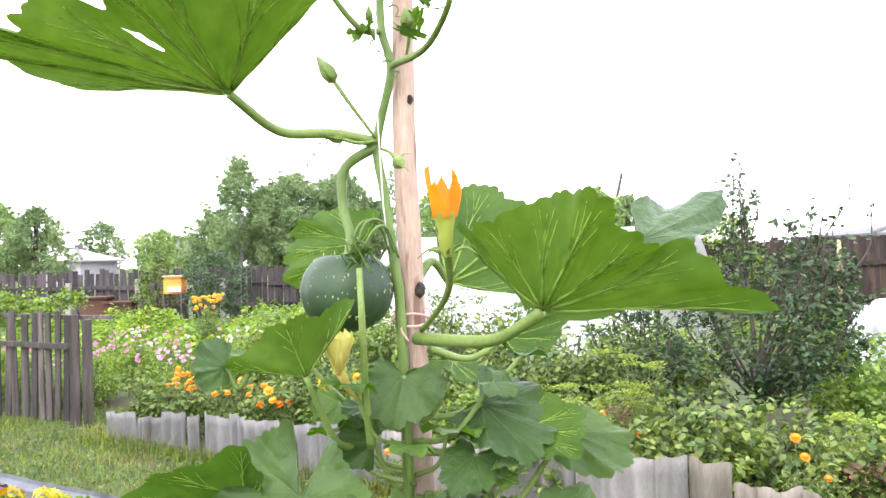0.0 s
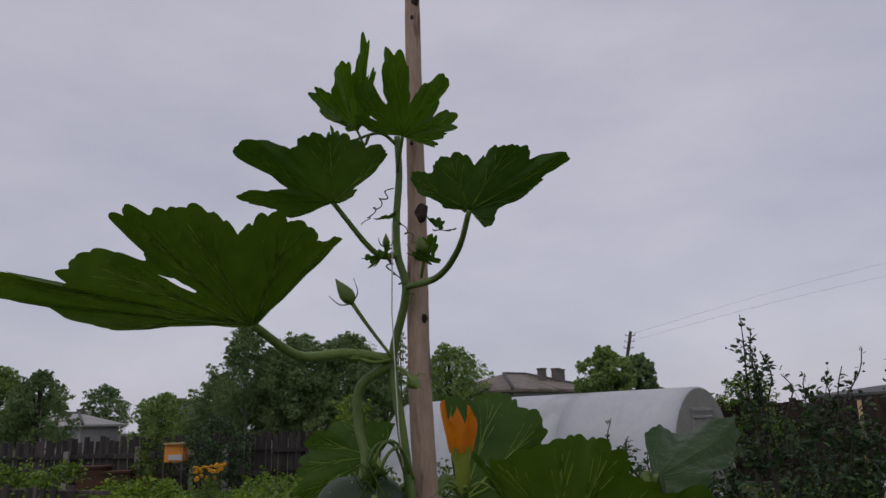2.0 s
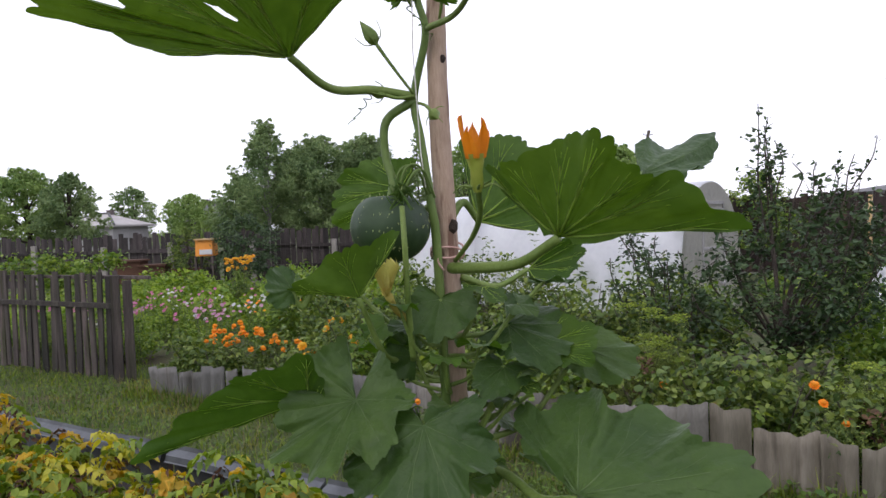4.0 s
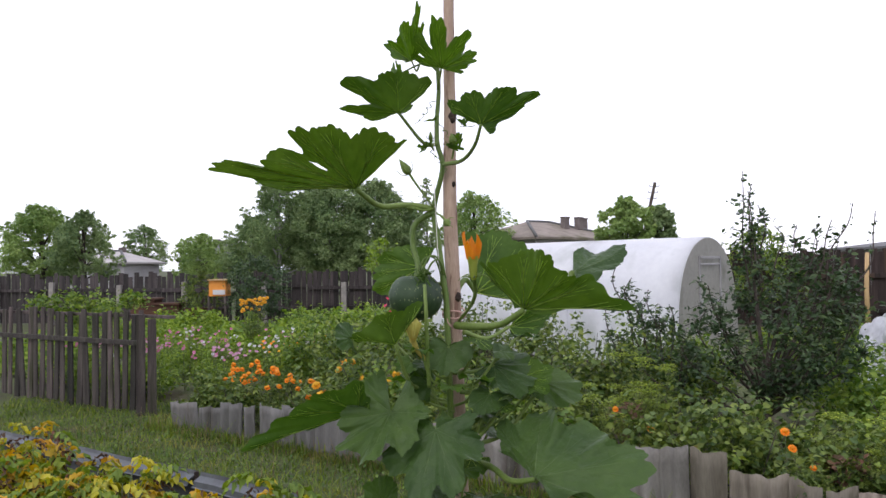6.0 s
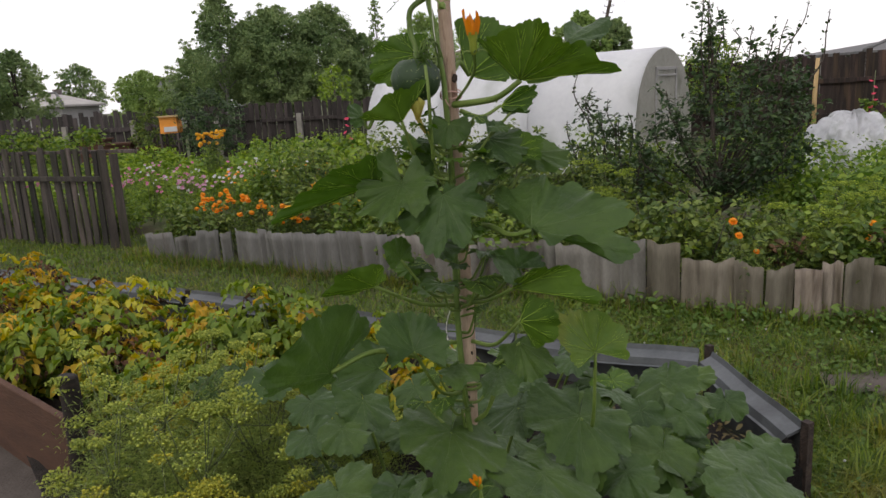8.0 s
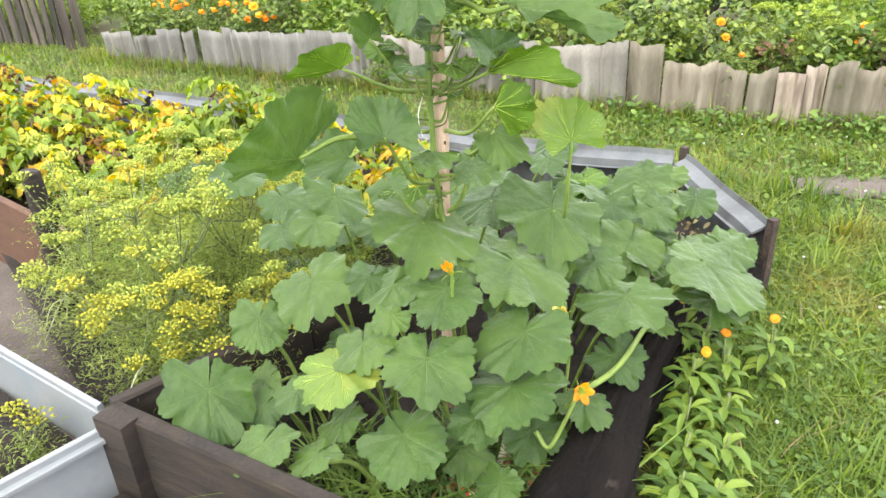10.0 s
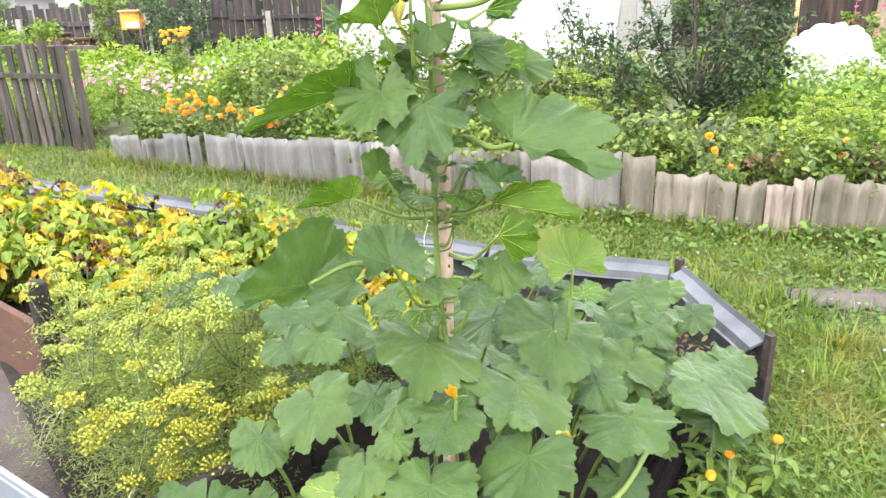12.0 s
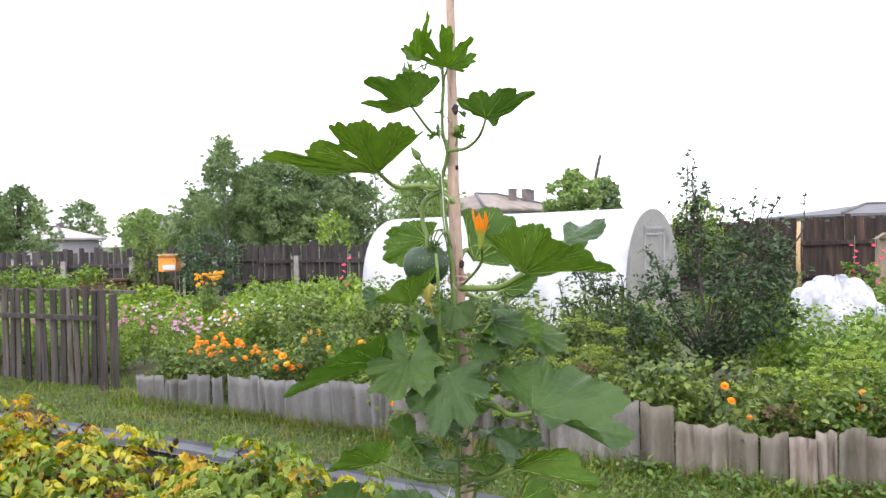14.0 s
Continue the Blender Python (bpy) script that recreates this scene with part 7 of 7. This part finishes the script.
for k in range(170):
    p, q = math.acos(rng.uniform(-0.75, 0.95)), rng.uniform(0, 6.28)
    d = np.array((math.sin(p) ** 0.9 * math.cos(q) * 0.0602, math.sin(p) ** 0.9 * math.sin(q) * 0.0602, math.cos(p) * 0.0533))
    s = rng.uniform(0.0005, 0.0011)
    ball(g, PC + d, (s, s, s * rng.uniform(1, 2.6)), 3, 5)
part("specks", g, speck_m, fruit, "pale green specks")
g = Geo()
tube(g, curve([(-0.106, 1.29, 1.884), (-0.147, 1.285, 1.855), (-0.151, 1.285, 1.805), (-0.14, 1.272, 1.765), (-0.142, 1.262, 1.736)], 7), 0.0068, 0.0055, 10, 0.02, 0.08)
part("peduncle", g, stem_m, fruit, "thick curved green fruit stalk")
g = Geo()
for k in range(16):
    a = rng.uniform(0, 6.28)
    q = np.array((-0.122, 1.222, 1.742))
    tube(g, curve([q, q + rng.normal(0, 0.01, 3), q + rng.normal(0, 0.014, 3), q + rng.normal(0, 0.016, 3)], 4), 0.0012, 0.0008, 4)
part("tendril_knot", g, young, vine, "tangle of small pale green tendrils")
g = Geo()
for k in range(3):
    o = np.array((0.006 * k, -0.004 * k, 0.005 * k - 0.004 * k * k))
    tube(g, curve([np.array((-0.135, 1.235, 1.735)) + o, np.array((-0.122, 1.232, 1.776)) + o * 1.5, np.array((-0.1, 1.245, 1.778)) + o, np.array((-0.087, 1.262, 1.74)) + o], 5), 0.0024, 0.0018, 6)
part("runner", g, stem_m, vine)
g = Geo()
tube(g, curve([(-0.112, 1.22, 1.5), (-0.113, 1.19, 1.575), (-0.113, 1.175, 1.66), (-0.117, 1.19, 1.722)], 6), 0.0048, 0.0036, 9, 0.0, 0.06)
part("stalk", g, petiole_m, vine)


def squash_flower(base, axis, length, width, openness, parent, petal=petal_m):
    """Five pointed petals on a ribbed tube with green sepals."""
    base, axis = np.array(base, float), unit(axis)
    s1 = unit(np.cross(axis, (0.2, 1, 0.1)))
    s2 = np.cross(axis, s1)
    tb = Geo()
    prof = [(0, 0.0045), (0.1, 0.0075), (0.3, 0.27 * width), (0.52, 0.43 * width)]
    verts = [base + axis * length * f + (s1 * math.cos(2 * math.pi * j / 15) + s2 * math.sin(2 * math.pi * j / 15)) * r * (1 + 0.1 * (j % 3 == 0)) for f, r in prof for j in range(15)]
    tb.add(verts, [(i * 15 + j, i * 15 + (j + 1) % 15, (i + 1) * 15 + (j + 1) % 15, (i + 1) * 15 + j) for i in range(3) for j in range(15)])
    fl = part("flower", tb, petal_base_m, parent, "orange squash flower with pointed petals")
    for k in range(5):
        a0 = 2 * math.pi * k / 5
        g, verts = Geo(), []
        reach = (1.06, 0.9, 1.0, 0.86, 0.97)[k]
        for f in np.linspace(0.46, reach, 9):
            h = (f - 0.46) / (reach - 0.46)
            half = 0.7 * (1 - h) ** 0.75 * (1 + 0.35 * h) + 0.015
            rad = width * (0.40 + openness * h ** 1.5 + 0.05 * math.sin(3 * h))
            for s in (-1, -0.5, 0, 0.5, 1):
                a = a0 + s * half
                d = s1 * math.cos(a) + s2 * math.sin(a)
                rr = rad * (1 + 0.16 * abs(s)) - 0.003 * (s == 0)
                verts.append(base + axis * length * (f - 0.05 * abs(s) * h) + d * rr)
        g.add(verts, [(i * 5 + j, i * 5 + j + 1, (i + 1) * 5 + j + 1, (i + 1) * 5 + j) for i in range(8) for j in range(4)])
        part("petal", g, petal, fl)
    for k in range(5):
        a = 2 * math.pi * (k + 0.5) / 5
        d = s1 * math.cos(a) + s2 * math.sin(a)
        g = Geo()
        q = base + axis * length * 0.06
        tube(g, curve([q + d * 0.008, q + d * 0.02 + axis * 0.004, q + d * 0.033 - axis * 0.004 + axis * 0.01 * (k % 2)], 4), 0.0022, 0.0006, 5)
        part("sepal", g, petiole_m, fl)
    return fl


fl = squash_flower((-0.008, 1.075, 1.733), (-0.03, -0.1, 1), 0.09, 0.028, 0.2, vine)
g = Geo()
tube(g, curve([(-0.048, 1.255, 1.64), (-0.02, 1.18, 1.675), (-0.007, 1.11, 1.705), (-0.008, 1.075, 1.737)], 6), 0.0035, 0.0042, 8)
part("flower_stalk", g, petiole_m, fl)

# buds and the withered bloom
def bud(points, length, r, label):
    g = Geo()
    pts = curve(points, 6)
    tube(g, pts, 0.0022, 0.003, 7)
    st = part("bud_stalk", g, petiole_m, vine)
    d = unit(pts[-1] - pts[-2])
    g = Geo()
    prof = [(0, 0.35), (0.15, 0.85), (0.35, 1.0), (0.6, 0.7), (0.85, 0.28), (1.0, 0.03)]
    path = [pts[-1] + d * length * f for f, _ in prof]
    s1 = unit(np.cross(d, (0, 1, 0.2)))
    s2 = np.cross(d, s1)
    verts = [p + (s1 * math.cos(2 * math.pi * j / 10) + s2 * math.sin(2 * math.pi * j / 10)) * r * k * (1 + 0.12 * (j % 2)) for p, (_, k) in zip(path, prof) for j in range(10)]
    g.add(verts, [(i * 10 + j, i * 10 + (j + 1) % 10, (i + 1) * 10 + (j + 1) % 10, (i + 1) * 10 + j) for i in range(5) for j in range(10)])
    for k in range(4):
        a = 1.57 * k
        o = s1 * math.cos(a) + s2 * math.sin(a)
        tube(g, curve([pts[-1], pts[-1] + o * r * 1.5 + d * length * 0.2, pts[-1] + o * r * 2.1 + d * length * 0.65], 3), 0.0013, 0.0005, 4)
    part("bud", g, petiole_m, st, label)


bud([(-0.104, 1.28, 1.893), (-0.135, 1.265, 1.936), (-0.155, 1.262, 1.966)], 0.042, 0.010, "closed green flower bud")
bud([(-0.06, 1.27, 2.0), (-0.055, 1.255, 2.02), (-0.056, 1.25, 2.03)], 0.025, 0.009, "small green flower bud")
bud([(-0.1, 1.27, 2.02), (-0.106, 1.255, 2.03), (-0.106, 1.25, 2.04)], 0.02, 0.005, "small green flower bud")
bud([(-0.104, 1.28, 1.89), (-0.125, 1.265, 1.885), (-0.145, 1.262, 1.89)], 0.03, 0.008, "small green flower bud")
bud([(-0.1, 1.28, 1.88), (-0.085, 1.262, 1.872), (-0.075, 1.25, 1.86)], 0.02, 0.009, "small yellowish flower bud")
g = Geo()
tube(g, curve([(-0.113, 1.2, 1.56), (-0.13, 1.185, 1.578), (-0.138, 1.17, 1.60)], 4), 0.004, 0.006, 8)
for k in range(7):
    a = 0.9 * k
    q = np.array((-0.14, 1.165, 1.60))
    d = np.array((math.cos(a) * 0.017, math.sin(a) * 0.014, 0.04))
    s = np.array((-math.sin(a), math.cos(a), 0)) * 0.011
    g.add([q - s * 0.5, q + s * 0.5, q + d + s, q + d * (1.6, 1.6, 1.3) + (-0.012, 0, 0), q + d - s], [(0, 1, 2, 4), (2, 3, 4)])
part("withered_flower", g, wither_m, vine, "shrivelled brown and yellow flower")

# curling tendrils, the side shoot, the string and the tie
for q, s in (((-0.1, 1.265, 2.13), 1), ((-0.098, 1.26, 2.09), -1), ((-0.155, 1.255, 2.2), 1), ((-0.108, 1.265, 2.02), -1), ((-0.16, 1.26, 1.9), 1)):
    g, q = Geo(), np.array(q)
    line = [q + np.array((-0.012 * f * s + 0.004 * math.cos(9 * f), 0.004 * math.sin(9 * f), -0.016 * f + 0.003 * math.sin(7 * f))) for f in np.linspace(0, 3.2, 40)]
    tube(g, line, 0.0011, 0.0006, 4)
    part("tendril", g, young, vine)
g = Geo()
tube(g, curve([(-0.091, 1.28, 2.2), (-0.11, 1.275, 2.217), (-0.131, 1.27, 2.215), (-0.172, 1.25, 2.19)], 6), 0.0028, 0.0018, 7)
shoot = part("side_shoot", g, stem_m, vine)
for k in range(5):
    q = np.array((-0.175, 1.25, 2.188)) + rng.normal(0, 0.009, 3)
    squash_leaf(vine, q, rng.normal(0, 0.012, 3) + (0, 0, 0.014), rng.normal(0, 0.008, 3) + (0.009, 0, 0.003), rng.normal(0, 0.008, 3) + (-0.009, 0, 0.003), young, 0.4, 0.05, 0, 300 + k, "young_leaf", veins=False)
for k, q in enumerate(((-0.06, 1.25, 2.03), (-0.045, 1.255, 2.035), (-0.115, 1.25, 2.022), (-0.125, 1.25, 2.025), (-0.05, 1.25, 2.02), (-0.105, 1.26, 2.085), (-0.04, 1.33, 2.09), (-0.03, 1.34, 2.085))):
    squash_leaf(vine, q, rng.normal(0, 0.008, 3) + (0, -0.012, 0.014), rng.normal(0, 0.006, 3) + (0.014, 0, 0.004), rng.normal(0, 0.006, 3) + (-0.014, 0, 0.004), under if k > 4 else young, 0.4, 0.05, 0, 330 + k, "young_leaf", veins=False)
g = Geo()
tube(g, [(-0.098, 1.26, 2.08), (-0.1, 1.255, 1.95), (-0.094, 1.258, 1.8), (-0.088, 1.25, 1.75)], 0.0009, sides=4)
solo("string", g, string_m, "thin white string holding the vine to the pole", "string")
g = Geo()
for z, s in ((1.655, 1), (1.648, -1)):
    tube(g, curve([np.array((-0.062, 1.3, z)) + np.array((math.cos(a) * 0.026, math.sin(a) * 0.024, 0.012 * s * math.sin(a))) for a in np.linspace(0, 6.28, 14)], 2), 0.0017, sides=5)
tube(g, curve([(-0.07, 1.272, 1.655), (-0.075, 1.265, 1.64), (-0.066, 1.266, 1.625)], 4), 0.0016, sides=5)
solo("cloth_tie", g, material("faded_pink_cloth", (0.42, 0.24, 0.2), (0.6, 0.4, 0.35), 30, 0.9, 0.2, 200), "faded pink cloth tie round pole and vine", "tie")
g = Geo()
tube(g, curve([(-0.09, 1.262, 1.12), (-0.105, 1.255, 1.07), (-0.1, 1.255, 1.02), (-0.085, 1.262, 1.0)], 6), 0.0012, sides=4)
solo("string", g, string_m, "loop of thin white string on the pole", "string")

# ---- squash plants that fill the bed ----
squash = thing("squash_plant", (0.0, 1.2, 0.12), "sprawling squash plant with broad grey-green leaves in the bed", "squash plant")


def bed_leaf(x, y, z, r, mat=None):
    """A broad leaf held up on its stalk, tilted at the light, its lobes spread round the stalk and drooping at the rim."""
    LEAF_NO[0] += 1
    r *= 1.04
    q = random.Random(LEAF_NO[0])
    ang = q.uniform(-1.0, 1.0) - math.pi / 2 + 0.5 * math.atan2(x, 1)
    d, s = np.array((math.cos(ang), math.sin(ang), 0)), np.array((-math.sin(ang), math.cos(ang), 0))
    tilt, roll = q.uniform(0.2, 0.6), q.uniform(-0.35, 0.35)
    e1 = d * math.cos(tilt) - np.array((0, 0, math.sin(tilt)))
    e2 = s * math.cos(roll) + np.array((0, 0, math.sin(roll)))
    base = np.array((x, y, z)) - e1 * r * 0.12
    ways = []
    for a, k in ((-3.06, 0.66), (-2.1, 0.97), (-1.2, 1.0), (-0.58, 1.0), (0.0, 1.06), (0.58, 1.0), (1.2, 1.0), (2.1, 0.97), (3.06, 0.66)):
        a += q.uniform(-0.09, 0.09)
        k *= q.uniform(0.9, 1.1) * r
        ways.append(e1 * math.cos(a) * k + e2 * math.sin(a) * k - np.array((0, 0, q.uniform(0.0, 0.22) * k)))
    foot = np.array((x * 0.8 + q.uniform(-0.08, 0.08), y + q.uniform(0.05, 0.2), 0.14))
    fan_leaf(squash, base, ways, mat or upper, [q.uniform(0.07, 0.2) for _ in range(8)], 0.085, 0.075, LEAF_NO[0], [foot, (foot + base) / 2 + (0, 0.02, 0.02), base - np.array((0, 0, 0.03)), base - np.array((0, 0, 0.01))], 0.0055, fine=22, rings=8)


bed_leaf(-0.11, 1.22, 0.78, 0.141)
bed_leaf(0.25, 1.35, 0.74, 0.140)
bed_leaf(0.14, 1.20, 0.66, 0.151)
bed_leaf(-0.42, 1.25, 0.60, 0.125)
bed_leaf(-0.06, 1.08, 0.66, 0.100)
bed_leaf(0.13, 1.00, 0.57, 0.119)
bed_leaf(-0.11, 0.93, 0.55, 0.109)
bed_leaf(-0.34, 0.98, 0.5, 0.107, yellow)
bed_leaf(-0.58, 1.20, 0.52, 0.087)
bed_leaf(-0.70, 1.05, 0.39, 0.128)
bed_leaf(-0.57, 1.08, 0.32, 0.062)
bed_leaf(-0.17, 0.85, 0.39, 0.109)
bed_leaf(-0.39, 0.84, 0.36, 0.068)
bed_leaf(-0.53, 0.88, 0.36, 0.087)
bed_leaf(-0.34, 0.95, 0.37, 0.079)
bed_leaf(0.09, 0.92, 0.47, 0.118)
bed_leaf(0.43, 1.20, 0.54, 0.121)
bed_leaf(0.38, 1.35, 0.57, 0.086)
bed_leaf(0.75, 1.42, 0.51, 0.172)
bed_leaf(0.76, 1.38, 0.41, 0.104)
bed_leaf(0.67, 1.75, 0.55, 0.081)
bed_leaf(0.51, 1.70, 0.59, 0.072)
bed_leaf(0.90, 2.00, 0.47, 0.081)
bed_leaf(-0.20, 1.05, 0.61, 0.051)
bed_leaf(-0.26, 1.20, 0.64, 0.067)
bed_leaf(-0.20, 1.15, 0.64, 0.089)
bed_leaf(-0.27, 1.02, 0.55, 0.085)
bed_leaf(0.52, 1.50, 0.55, 0.106)
bed_leaf(-0.77, 1.90, 0.69, 0.109)
bed_leaf(-1.06, 2.20, 0.56, 0.123)
bed_leaf(-0.60, 1.80, 0.63, 0.097)
bed_leaf(-0.39, 1.60, 0.71, 0.097)
bed_leaf(0.26, 1.35, 0.62, 0.114)
bed_leaf(0.68, 2.00, 0.56, 0.116)
bed_leaf(0.08, 1.45, 0.74, 0.099)
bed_leaf(-0.44, 1.50, 0.67, 0.086)
bed_leaf(-0.57, 1.60, 0.61, 0.081)
bed_leaf(0.01, 0.90, 0.40, 0.070)
bed_leaf(0.05, 0.80, 0.28, 0.062)
bed_leaf(-0.46, 1.02, 0.41, 0.066)
bed_leaf(0.45, 1.80, 0.62, 0.097)
for k in range(62):
    a = random.Random(900 + k)
    x, y = a.uniform(-0.6, 0.95), a.uniform(1.25, 2.6)
    if y < 1.3 + 0.3 * abs(x) or y > 2.75 - 0.2 * x or (x < -0.3 and y > 1.9):
        continue
    bed_leaf(x, y, a.uniform(0.32, 0.55), a.uniform(0.07, 0.11))
for k in range(9):
    a = random.Random(1900 + k)
    x, y = a.uniform(-0.62, 0.5), a.uniform(0.86, 1.5)
    if y < 0.72 - 0.42 * x or y < 0.78 + 1.2 * (x - 0.12):
        continue
    bed_leaf(x, y, a.uniform(0.24, 0.36), a.uniform(0.06, 0.085))
# the crowd of small leaves between the pole and the metal edging
for k in range(26):
    a = random.Random(2900 + k)
    y = a.uniform(1.7, 2.4)
    x = a.uniform(0.2, 0.86)
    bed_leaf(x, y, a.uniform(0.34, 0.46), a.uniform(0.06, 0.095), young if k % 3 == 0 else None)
# leaves that hang along the inside of the log
for x, y, z, r in ((0.3, 1.02, 0.33, 0.075), (0.42, 1.18, 0.36, 0.085), (0.56, 1.36, 0.38, 0.08), (0.7, 1.55, 0.42, 0.09), (0.84, 1.72, 0.4, 0.075)):
    bed_leaf(x, y, z, r)
fl2 = squash_flower((0.26, 0.93, 0.46), (0.1, -0.8, 0.25), 0.045, 0.028, 0.5, squash, petal_m)
fl3 = squash_flower((0.245, 1.08, 0.58), (-0.3, -0.5, 0.3), 0.05, 0.03, 0.3, squash, wither_m)
fl4 = squash_flower((-0.04, 1.05, 0.73), (-0.2, -0.4, 0.6), 0.05, 0.02, 0.2, squash, petal_m)
for f, pts in ((fl2, [(0.2, 1.1, 0.2), (0.25, 1.0, 0.35), (0.262, 0.935, 0.46)]), (fl3, [(0.25, 1.1, 0.2), (0.262, 1.08, 0.45), (0.245, 1.08, 0.58)]), (fl4, [(-0.04, 1.15, 0.3), (-0.04, 1.08, 0.6), (-0.04, 1.05, 0.73)])):
    g = Geo()
    tube(g, curve(pts, 6), 0.005, 0.004, 8)
    part("flower_stalk", g, petiole_m, f)
g = Geo()
tube(g, curve([(0.28, 1.05, 0.34), (0.42, 1.15, 0.36), (0.6, 1.38, 0.42), (0.7, 1.42, 0.5)], 7), 0.009, 0.006, 9)
tube(g, curve([(0.16, 0.96, 0.3), (0.19, 0.93, 0.27), (0.225, 0.94, 0.33), (0.265, 0.95, 0.43)], 7), 0.007, 0.005, 9)
part("runner", g, petiole_m, squash)
